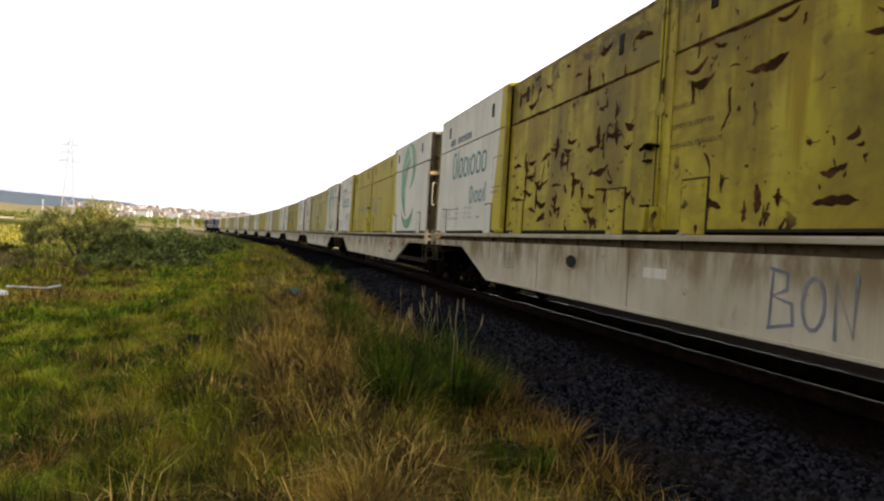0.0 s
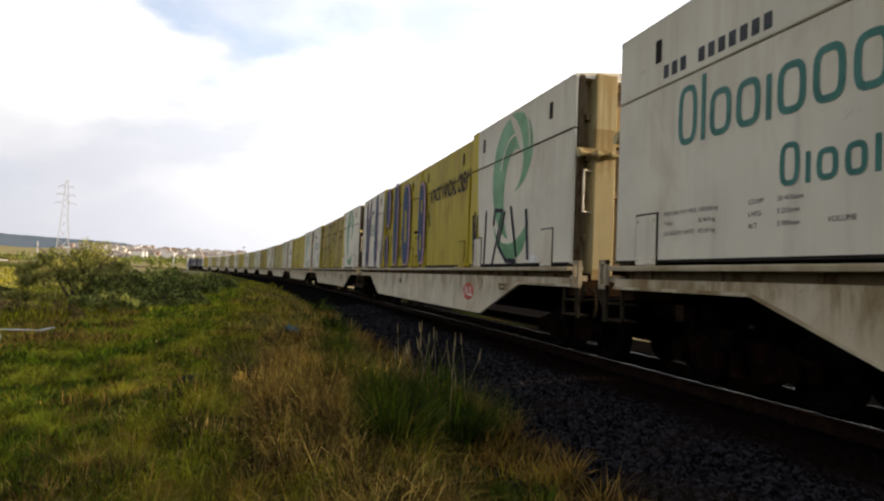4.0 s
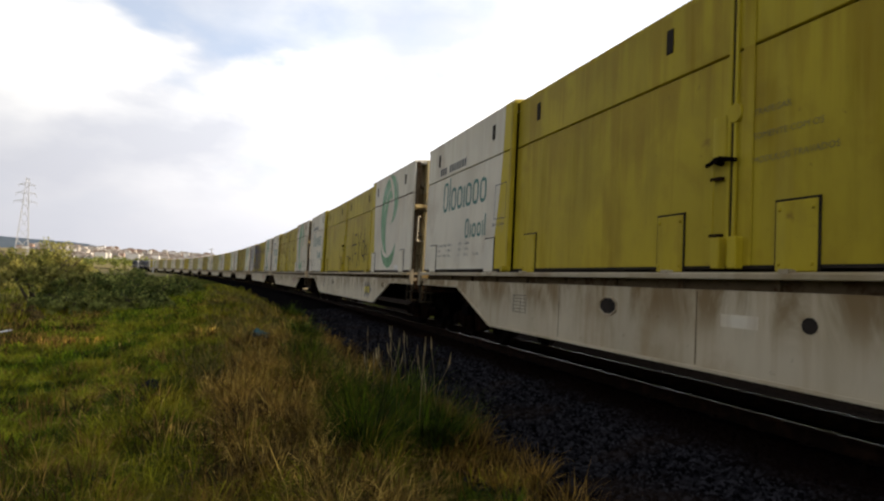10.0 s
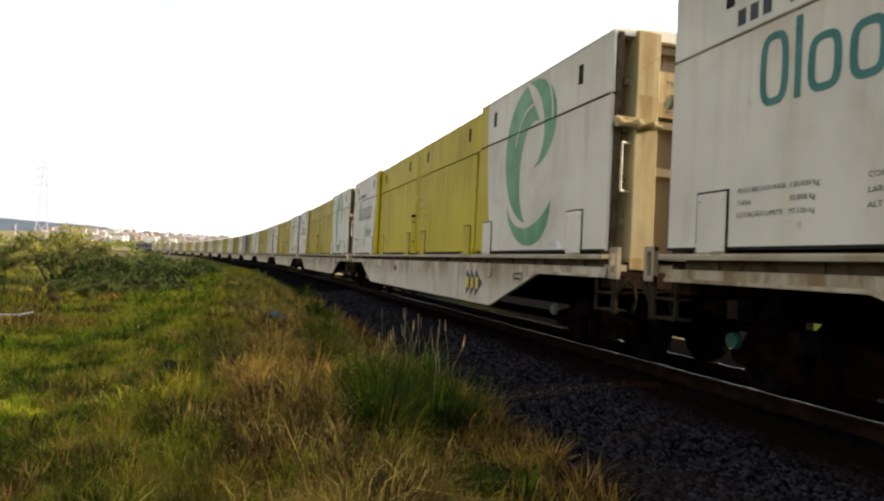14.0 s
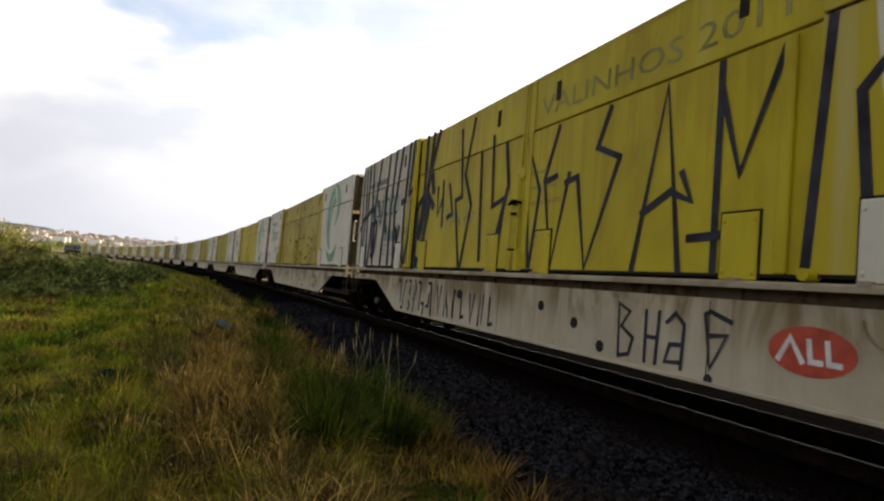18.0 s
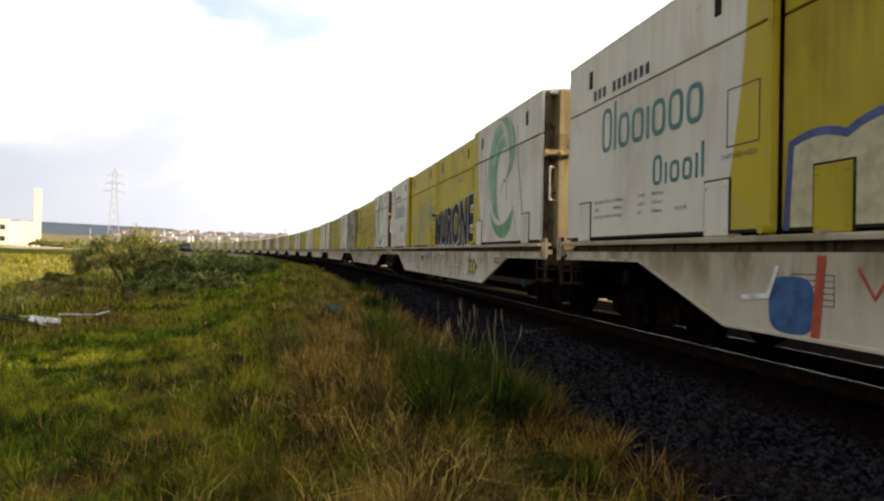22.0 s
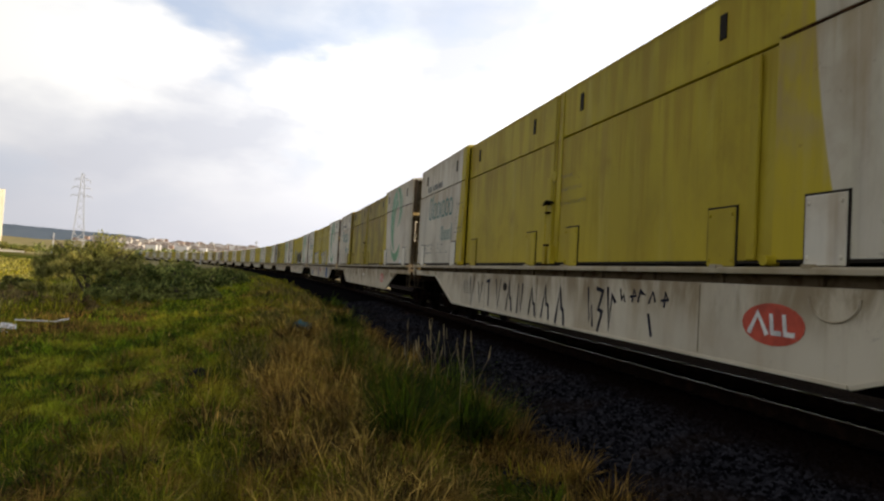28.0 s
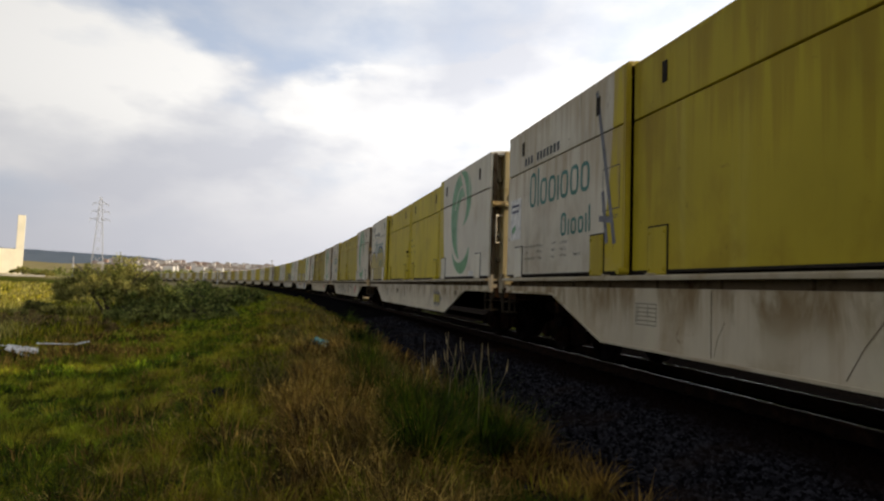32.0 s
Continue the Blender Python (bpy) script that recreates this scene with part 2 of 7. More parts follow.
    def done(self, colour, rough=None):
        self.put(self.bsdf.inputs["Base Color"], (*colour, 1) if isinstance(colour, tuple) else colour)
        self.put(self.bsdf.inputs["Roughness"], rough)
        return self.mat


WHITE, YELLOW, RUST, GRIME = (0.82, 0.765, 0.635), (0.55, 0.43, 0.020), (0.13, 0.055, 0.022), (0.16, 0.13, 0.085)


def wagon_paint(name, base, dirt=0.5, rust=0.3, peel=0.0, second=None, runs=0.3, cloud=0.0, sill=0.0):
    """Old coach paint with vertical run-off streaks, grime, rust spots and, where peel is set, flakes gone down to the primer."""
    m = Nodes(name, 0.6, 0.0, 0.20)
    grime = GRIME if base[2] > 0.1 else (0.19, 0.125, 0.018)
    flat, tall = m.coords(), m.coords(scale=(3.5, 3.5, 0.22))
    here = m.coords(shuffle=False)
    colour = m.mix(m.ramp(m.noise(flat, 0.55, 3), 0.35, 0.7, 0.0, 0.55), base, tuple(c * 0.74 for c in base))
    if second:
        y, z = m.calc("ABSOLUTE", m.axis(here, "Y")), m.axis(here, "Z")
        drop = m.calc("POWER", m.calc("MAXIMUM", m.calc("MULTIPLY", m.calc("SUBTRACT", 4.4, z), 0.34), 0.0), 2.0)
        edge = m.calc("ADD", 5.26, m.calc("MULTIPLY", drop, 0.42))
        colour = m.mix(m.ramp(m.calc("SUBTRACT", y, edge), -0.012, 0.012), second, colour)
    streak = m.ramp(m.noise(tall, 1.1, 6, 0.66, 0.3), 0.48, 0.76)
    streak = m.calc("MULTIPLY", streak, m.ramp(m.noise(flat, 0.45, 3), 0.42, 0.62, 0.15, 1.0))
    colour = m.mix(m.calc("MULTIPLY", streak, dirt), colour, grime)
    pale = m.ramp(m.noise(m.coords(scale=(2.2, 2.2, 0.12)), 1.1, 3, 0.5), 0.56, 0.75)
    colour = m.mix(m.calc("MULTIPLY", pale, 0.40), colour, (0.62, 0.58, 0.40) if base[2] > 0.1 else (0.60, 0.50, 0.10))
    smudge = m.ramp(m.noise(m.coords(scale=(1, 1, 0.7)), 0.9, 5, 0.62, 0.4), 0.50, 0.72)
    colour = m.mix(m.calc("MULTIPLY", smudge, min(0.8, 0.25 + 0.6 * rust)), colour, tuple(c * k for c, k in zip(base, (0.52, 0.42, 0.32))))
    if cloud:
        brown = m.ramp(m.noise(m.coords(scale=(1.3, 1.3, 0.55)), 0.75, 6, 0.64, 0.5), 0.44, 0.66)
        colour = m.mix(m.calc("MULTIPLY", brown, cloud), colour, (0.200, 0.130, 0.022))
        speck = m.ramp(m.noise(flat, 7.0, 4, 0.7, 0.4), 0.66, 0.72)
        colour = m.mix(m.calc("MULTIPLY", speck, cloud), colour, (0.045, 0.022, 0.010))
    spots = m.ramp(m.noise(flat, 3.2, 6, 0.65, 0.6), 0.67 - 0.05 * rust, 0.74)
    colour = m.mix(m.calc("MULTIPLY", spots, min(1.0, rust * 1.6)), colour, RUST)
    # rusty run-off that starts at a seam or rail and drips down unevenly
    z = m.axis(here, "Z")
    start = m.calc("ADD", m.calc("MULTIPLY", m.ramp(z, 1.45, 1.50), 2.21), m.calc("ADD", m.calc("MULTIPLY", m.ramp(z, 3.625, 3.645), 0.83), 1.40))
    drop = m.calc("MULTIPLY", m.calc("SUBTRACT", start, z), 0.21)
    drip = m.noise(m.coords(scale=(5.2, 5.2, 0.15)), 1.0, 4, 0.58, 0.25)
    broad = m.noise(m.coords(scale=(0.8, 0.8, 0.4)), 1.0, 3)
    run = m.ramp(m.calc("SUBTRACT", m.calc("ADD", drip, m.calc("MULTIPLY", broad, 0.35)), drop), 0.52, 0.74)
    colour = m.mix(m.calc("MULTIPLY", run, runs), colour, tuple(c_ * k for c_, k in zip(base, (0.52, 0.385, 0.21))))
    core = m.ramp(m.calc("SUBTRACT", m.noise(m.coords(scale=(4.5, 4.5, 0.20)), 1.0, 5, 0.68, 0.4), drop), 0.55, 0.78)
    core = m.calc("MULTIPLY", core, m.ramp(m.noise(m.coords(scale=(1, 1, 0.3)), 0.7, 3), 0.44, 0.60))
    colour = m.mix(m.calc("MULTIPLY", core, runs), colour, (0.095, 0.052, 0.020))
    if cloud >= 0.5:
        # soot and rust that gather under the roof edge and bleed down in broad patches
        soot = m.calc("MULTIPLY", m.ramp(z, 3.75, 4.35, 0.25, 1.0), m.ramp(m.noise(m.coords(scale=(1.1, 1.1, 2.4)), 1.3, 6, 0.68, 0.6), 0.46, 0.60))
        colour = m.mix(m.calc("MULTIPLY", soot, 0.85), colour, (0.060, 0.036, 0.016))
        dull = m.ramp(m.noise(m.coords(scale=(1.0, 1.0, 0.45)), 0.9, 5, 0.62, 0.4), 0.42, 0.68)
        dull = m.calc("MULTIPLY", dull, m.ramp(z, 1.7, 2.6, 0.25, 0.75))
        colour = m.mix(dull, colour, (0.165, 0.118, 0.024))
        scar = m.ramp(m.noise(m.coords(scale=(0.8, 0.8, 2.2)), 6.5, 4, 0.55, 0.3), 0.69, 0.715)
        colour = m.mix(scar, colour, (0.035, 0.020, 0.010))
        wash = m.ramp(m.noise(m.coords(scale=(3.0, 3.0, 0.25)), 1.0, 3, 0.5), 0.60, 0.74)
        colour = m.mix(m.calc("MULTIPLY", wash, 0.35), colour, tuple(c_ * 1.15 for c_ in base))
    if sill:
        lip = m.calc("MULTIPLY", m.ramp(z, 0.72, 1.24), m.ramp(m.noise(m.coords(scale=(1.6, 1.6, 0.5)), 1.2, 5, 0.66, 0.5), 0.38, 0.62))
        colour = m.mix(m.calc("MULTIPLY", lip, sill), colour, (0.22, 0.145, 0.060))
    rough = m.ramp(streak, 0, 1, 0.58, 0.85)
    height = m.noise(flat, 1.3, 3)
    if peel:
        flake = m.noise(m.coords(scale=(1.5, 1.5, 1.1)), 2.7, 3.0, 0.5, 1.2)
        gone = m.ramp(flake, 0.665 - 0.075 * peel, 0.672 - 0.075 * peel)
        gone = m.calc("MULTIPLY", gone, m.ramp(m.noise(flat, 0.7, 2), 0.40, 0.50))
        under = m.mix(m.noise(flat, 9.0, 5), (0.016, 0.008, 0.004), (0.075, 0.030, 0.010))
        stain = m.calc("MULTIPLY", m.ramp(flake, 0.60 - 0.075 * peel, 0.68 - 0.075 * peel), 0.45 * min(1.0, peel))
        colour = m.mix(stain, colour, (0.24, 0.13, 0.035))
        colour = m.mix(gone, colour, under)
        rough = m.calc("MAXIMUM", rough, gone)
        height = m.calc("SUBTRACT", height, m.calc("MULTIPLY", gone, 0.7))
    fine = m.noise(flat, 60.0, 3)
    m.bump(m.calc("ADD", height, m.calc("MULTIPLY", fine, 0.05)), 0.35, 0.02)
    return m.done(colour, rough)


def plain_paint(name, colour, rough=0.5, metal=0.0, vary=0.25, scale=6.0):
    m = Nodes(name, rough, metal)
    n = m.noise(m.coords(), scale, 5)
    m.bump(n, 0.15, 0.004)
    return m.done(m.mix(m.ramp(n, 0.3, 0.75), tuple(c * (1 + vary) for c in colour), tuple(c * (1 - vary) for c in colour)), m.ramp(n, 0.2, 0.8, rough - 0.08, min(1, rough + 0.12)))


def rusty(name, colour=(0.05, 0.032, 0.022), rust=(0.14, 0.06, 0.028), rough=0.8, metal=0.2):
    m = Nodes(name, rough, metal, 0.02)
    n = m.noise(m.coords(), 5.0, 6, 0.65)
    m.bump(n, 0.4, 0.01)
    return m.done(m.mix(m.ramp(n, 0.45, 0.68), colour, rust))


white_paint = wagon_paint("white_wagon_paint", WHITE, 0.16, 0.16, 0, YELLOW, 0.16)
white_dirty = wagon_paint("grimy_white_wagon_paint", (0.73, 0.67, 0.54), 0.28, 0.45, 0, YELLOW, 0.45, 0.25)
sill_paint = wagon_paint("white_sill_paint", (0.70, 0.63, 0.48), 0.08, 0.22, runs=0.16, cloud=0.20, sill=0.70)
rail_paint = wagon_paint("worn_door_rail_paint", (0.47, 0.40, 0.28), 0.25, 0.60, runs=0.0, cloud=0.45)
hatch_white = wagon_paint("white_hatch_paint", WHITE, 0.25, 0.25)
sill_dirty = wagon_paint("rust_streaked_sill_paint", (0.63, 0.55, 0.40), 0.12, 0.40, runs=0.26, cloud=0.20, sill=0.90)
yellow_clean = wagon_paint("bright_yellow_wagon_paint", (0.64, 0.512, 0.018), 0.30, 0.18, runs=0.34, cloud=0.24)
yellow_dull = wagon_paint("dull_yellow_wagon_paint", (0.52, 0.410, 0.022), 0.42, 0.3, runs=0.42, cloud=0.25)
# greyer yellow for the far wagons: distance haze put into the paint
yellow_hazed = wagon_paint("hazed_yellow_wagon_paint", (0.46, 0.39, 0.11), 0.45, 0.35, runs=0.45, cloud=0.30)
yellow_stained = wagon_paint("stained_yellow_wagon_paint", (0.49, 0.385, 0.022), 0.55, 0.5, runs=0.80, cloud=0.55)
yellow_worn = wagon_paint("worn_yellow_wagon_paint", (0.52, 0.415, 0.026), 0.45, 0.4, 0.20, runs=0.55, cloud=0.40)
yellow_peeling = wagon_paint("peeling_yellow_wagon_paint", (0.53, 0.42, 0.028), 0.45, 0.45, 0.35, runs=0.65, cloud=0.60)
cream_paint = wagon_paint("cream_end_wall_paint", (0.60, 0.50, 0.27), 0.55, 0.55, runs=0.75, cloud=0.40)
wall_paint = wagon_paint("dirty_end_wall_paint", (0.26, 0.21, 0.125), 0.6, 0.6, runs=0.7)
bare_steel = rusty("bare_rusted_steel", (0.045, 0.021, 0.010), (0.13, 0.058, 0.022), 0.95, 0.0)
seam_black = plain_paint("dark_seam", (0.016, 0.011, 0.007), 0.9)
# steel and steps below the floor: shade there is put into the colour
under_black = rusty("shade_dark_underframe_steel", (0.003, 0.003, 0.003), (0.007, 0.005, 0.004), 0.95, 0.0)
bogie_steel = rusty("shade_dark_bogie_steel", (0.004, 0.003, 0.003), (0.014, 0.008, 0.005), 0.95, 0.0)
step_paint = rusty("worn_step_paint", (0.036, 0.029, 0.019), (0.02, 0.012, 0.007), 0.9, 0.0)
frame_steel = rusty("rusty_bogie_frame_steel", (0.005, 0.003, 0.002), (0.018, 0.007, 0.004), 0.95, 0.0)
cap_green = plain_paint("green_axle_cap_paint", (0.012, 0.085, 0.048), 0.5)
cap_white = plain_paint("grey_axle_cap_paint", (0.13, 0.135, 0.125), 0.5)
# grime plus the lip's shade in one colour for the sill recess
recess_paint = rusty("grimy_shaded_recess_paint", (0.115, 0.085, 0.052), (0.06, 0.035, 0.018), 0.9, 0.0)
rust_brown = rusty("rust_brown_steel", (0.026, 0.015, 0.009), (0.055, 0.028, 0.013), 0.9, 0.0)
# wheels take the same shade-darkened tone
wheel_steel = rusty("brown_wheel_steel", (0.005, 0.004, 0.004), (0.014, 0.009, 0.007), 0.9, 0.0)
grip_paint = plain_paint("pale_handle_paint", (0.55, 0.50, 0.40), 0.6)
logo_green = plain_paint("green_logo_paint", (0.095, 0.29, 0.115), 0.45, 0, 0.18, 3)
logo_teal = plain_paint("teal_lettering_paint", (0.035, 0.17, 0.14), 0.5, 0, 0.15)
mark_black = plain_paint("black_stencil_paint", (0.03, 0.035, 0.04), 0.6)
mark_red = plain_paint("red_badge_paint", (0.50, 0.07, 0.035), 0.5)
mark_brown = plain_paint("faded_brown_badge_paint", (0.22, 0.06, 0.03), 0.6)
mark_white = plain_paint("white_badge_paint", (0.72, 0.70, 0.66), 0.5)
mark_navy = plain_paint("navy_badge_paint", (0.018, 0.022, 0.075), 0.5)
mark_yellow = plain_paint("yellow_badge_paint", (0.70, 0.56, 0.03), 0.5)
mark_faint = plain_paint("faded_dark_lettering", (0.20, 0.17, 0.06), 0.6)
mark_stencil = plain_paint("worn_black_lettering", (0.055, 0.045, 0.022), 0.7, 0, 0.6, 9.0)
spray_black = plain_paint("black_spray_paint", (0.018, 0.018, 0.028), 0.9, 0, 0.4)
spray_tag = plain_paint("thin_black_spray_paint", (0.030, 0.030, 0.042), 0.9, 0, 0.5, 3.0)
spray_navy = plain_paint("slate_blue_spray_paint", (0.05, 0.11, 0.24), 0.9, 0, 0.3)
spray_slate = plain_paint("grey_slate_spray_paint", (0.058, 0.086, 0.155), 0.9, 0, 0.12)
spray_faded = plain_paint("faded_pale_paint_run", (0.50, 0.44, 0.17), 0.8, 0, 0.2)
spray_blue = plain_paint("pale_blue_spray_paint", (0.19, 0.32, 0.44), 0.9, 0, 0.2)
spray_outline = plain_paint("violet_blue_spray_paint", (0.10, 0.12, 0.27), 0.9, 0, 0.2)
spray_pink = plain_paint("pink_spray_paint", (0.50, 0.30, 0.34), 0.9)
spray_pale = plain_paint("pale_cream_spray_paint", (0.53, 0.485, 0.30), 0.9, 0, 0.2)
spray_brown = plain_paint("thin_brown_marker_paint", (0.11, 0.055, 0.045), 0.8, 0, 0.3)
spray_red = plain_paint("red_spray_paint", (0.42, 0.08, 0.04), 0.9)
spray_grey = plain_paint("thin_grey_spray_paint", (0.20, 0.20, 0.22), 0.9)
spray_ghost = plain_paint("worn_off_grey_spray_paint", (0.30, 0.265, 0.09), 0.9, 0, 0.3, 2.0)
spray_ochre = plain_paint("ochre_spray_paint", (0.50, 0.41, 0.17), 0.9, 0, 0.1, 1.5)
spray_white = plain_paint("white_spray_paint", (0.72, 0.71, 0.68), 0.9)

# ---- lettering and spray paint ----
END_X, MID_X, SILL_X, LIP_X = -1.616, -1.535, -1.606, -1.70   # planes of the side that faces the bank
JOINT, NOSE = 0.0, 0.20   # where the middle doors meet; how much longer the front half is


def letters(text, size, material, bold=0.0, length=0.0, grow=0.0):
    """Flat lettering in the side's plane: it starts at the origin, runs towards the wagon's rear end and stands upright.
    bold: fattens the strokes; length: the line is fitted to it; grow: how much taller it gets on the way."""
    k = ("letters", text, size, material.name, bold)
    if k not in SHARED:
        cu = bpy.data.curves.new("lettering", "FONT")
        cu.body, cu.size, cu.resolution_u, cu.offset = text, size, 2, bold
        ob = new("lettering", cu)
        me = bpy.data.meshes.new_from_object(ob.evaluated_get(bpy.context.evaluated_depsgraph_get()))
        bpy.data.objects.remove(ob)
        if length:
            xs = [v.co.x for v in me.vertices]
            for v in me.vertices:
                v.co.x = (v.co.x - min(xs)) * length / (max(xs) - min(xs))
                v.co.y *= 1 + grow * v.co.x
        me.transform(Matrix(((0, 0, -1, 0), (-1, 0, 0, 0), (0, 1, 0, 0), (0, 0, 0, 1))))
        me.materials.clear()
        me.materials.append(material)
        SHARED[k] = me
    return SHARED[k]


RULE = ("TRAFEGAR", "SOMENTE COM OS", "MODULOS TRAVADOS")
TABLE = (("PESO BRUTO MÁX.", "130.000 kg", "COMP", "20.430mm"), ("TARA", "32.850 kg", "LARG", "3.232mm"), ("LOTAÇÃO LIMITE", "97.150 kg", "ALT", "3.700mm"))
for words in (("OS HOT", 0.32, spray_grey), ("ATACK VANDAL CREW!", 0.50, spray_black, 0.014, 3.48, 0.10), ("VALINHOS 2011", 0.40, spray_ghost, 0.0, 4.1), ("MURONE", 1.35, spray_black, 0.055, 4.65, 0.075), ("MURONE", 1.35, spray_white, 0.095, 4.75, 0.075), ("2015 SP", 0.42, spray_grey), *((t, 0.105, mark_black) for t in RULE), *((t, 0.085, k) for t in RULE for k in (mark_faint, mark_stencil)), ("CARTAZES AQUI", 0.075, mark_black), ("VOLUME", 0.068, mark_black), *((t, 0.068, mark_black) for row in TABLE for t in row)):
    letters(*words)


def flat(bm, poly, x):
    bm.faces.new([bm.verts.new((x, y, z)) for y, z in poly])


def ribbon(bm, points, width, x):
    """A painted stroke through points (y, z), one strip with mitred bends."""
    pts = [Vector(p) for p in points]
    rows = []
    for i, p in enumerate(pts):
        before = (p - pts[i - 1]).normalized() if i else (pts[1] - p).normalized()
        after = (pts[i + 1] - p).normalized() if i < len(pts) - 1 else before
        side = Vector((-before.y, before.x)) + Vector((-after.y, after.x))
        side = side.normalized() if side.length > 0.2 else Vector((-before.y, before.x))
        half = width / 2 * min(1.35, 1 / max(0.3, side.dot(Vector((-after.y, after.x)))))
        end = (-before if i == 0 else before) * width * 0.35 if i in (0, len(pts) - 1) else Vector((0, 0))
        rows.append([bm.verts.new((x - 0.0001 * i, *(p + end + side * s * half))) for s in (1, -1)])
    for u, v in zip(rows, rows[1:]):
        bm.faces.new((u[0], u[1], v[1], v[0]))


def ring(cy, cz, ry, rz, a0=0, a1=360, n=22):
    return [(cy + ry * math.cos(radians(a)), cz + rz * math.sin(radians(a))) for a in np.linspace(a0, a1, n)]


def arc(p, q, r, s, n=18):
    """Points of a cubic from p to s."""
    out = []
    for i in range(n + 1):
        t = i / n
        k = ((1 - t) ** 3, 3 * t * (1 - t) ** 2, 3 * t * t * (1 - t), t**3)
        out.append(tuple(sum(w * c[j] for w, c in zip(k, (p, q, r, s))) for j in (0, 1)))
    return out


def crescent(bm, outer, inner, x):
    """A curved blade between two cubics; widths count from the logo's front edge towards the rear."""
    place = lambda p: bm.verts.new((x, -6.22 - 1.86 * p[0], p[1]))
    o, i = [place(p) for p in arc(*outer)], [place(p) for p in arc(*inner)]
    for k in range(len(o) - 1):
        bm.faces.new((o[k], o[k + 1], i[k + 1], i[k]))


def draw_leaf_logo(bm):
    x = END_X - 0.004
    crescent(bm, ((0.42, 4.38), (-0.18, 4.15), (-0.14, 2.25), (0.47, 2.02)), ((0.70, 3.68), (0.30, 3.95), (0.20, 2.50), (0.47, 2.02)), x)
    crescent(bm, ((0.07, 2.36), (0.12, 1.50), (0.95, 1.30), (0.95, 2.34)), ((0.07, 2.36), (0.18, 1.85), (0.65, 1.75), (0.95, 2.34)), x)
    crescent(bm, ((0.47, 4.42), (1.10, 4.50), (1.20, 3.10), (0.595, 2.91)), ((0.47, 4.40), (0.80, 4.15), (0.92, 3.20), (0.595, 2.91)), x)


def draw_leaf_gap(bm):
    x = END_X - 0.009
    for pts in (arc((0.22, 3.42), (0.31, 3.86), (0.44, 4.05), (0.64, 3.99)), arc((0.74, 4.41), (0.88, 4.22), (0.93, 4.0), (0.93, 3.66))):
        ribbon(bm, [(-6.22 - 1.86 * p[0], p[1]) for p in pts], 0.05, x)


def draw_panel_seam(bm):
    box(bm, END_X - 0.010, END_X, -9.50, -4.92, 3.622, 3.640)


def hollow(bm, y0, y1, z0, z1, w, x):
    """A plain rounded frame of paint."""
    r = min(y1 - y0, z1 - z0) * 0.4
    pts = [(y0 + r, z0), (y1 - r, z0), (y1, z0 + r), (y1, z1 - r), (y1 - r, z1), (y0 + r, z1), (y0, z1 - r), (y0, z0 + r), (y0 + r, z0)]
    ribbon(bm, pts, w, x)


def wordmark_shapes():
    """The owner's two-line mark as plain bars and hollow ovals: place, height, width (0: a bar) and stroke of each."""
    out = []
    for y, z, size, w, row in ((8.46, 2.84, 0.96, 0.068, ((0.26, 0.70), (0, 0.76), (0.26, 0.52), (0.26, 0.50), (0, 0.46), (0.26, 0.50), (0.26, 0.52), (0.26, 0.50))),
                               (7.00, 2.19, 0.60, 0.052, ((0.28, 0.66), (0, 0.46), (0.26, 0.46), (0.24, 0.46), (0, 0.5), (0, 0.70)))):
        for wide, tall in row:
            out.append((y - wide * size / 2, z, tall * size, wide * size, w))
            y -= wide * size + (0.135 if size > 0.9 else 0.112)
    return out


def mark_shape(tall, wide, w):
    if not wide:
        return lambda bm: ribbon(bm, [(0, 0.4 * w), (0, tall - 0.4 * w)], w, END_X - 0.004)
    return lambda bm: ribbon(bm, [(math.copysign(abs(math.cos(q)) ** 0.6, math.cos(q)) * wide / 2, tall / 2 + math.copysign(abs(math.sin(q)) ** 0.6, math.sin(q)) * (tall - w) / 2) for q in np.linspace(0, 2 * math.pi, 21)], w, END_X - 0.004)


def draw_number_bar(bm):
    flat(bm, [(0, 3.72), (-0.10, 3.72), (-0.10, 3.88), (0, 3.88)], END_X - 0.004)


def draw_oval(bm):
    bm.faces.new([bm.verts.new((SILL_X - 0.004, y, z)) for y, z in ring(-4.91, 0.965, 0.37, 0.195, 0, 345, 24)])


def draw_oval_bar(bm):
    ribbon(bm, [(0.02, 1.05), (0.0, 0.89), (-0.09, 0.89)], 0.045, SILL_X - 0.008)


def draw_oval_wedge(bm):
    ribbon(bm, [(-4.64, 0.88), (-4.74, 1.06), (-4.85, 0.88)], 0.05, SILL_X - 0.008)


def draw_arrows(bm):
    for i in range(3):
        y = -4.40 - 0.26 * i
        flat(bm, [(y, 1.19), (y, 0.64), (y - 0.39, 0.92)], SILL_X - 0.004 - 0.0004 * i)


def draw_arrow_block(bm):
    flat(bm, [(0.0, 0.80), (-0.15, 0.80), (-0.15, 1.03), (0.0, 1.03)], SILL_X - 0.009)


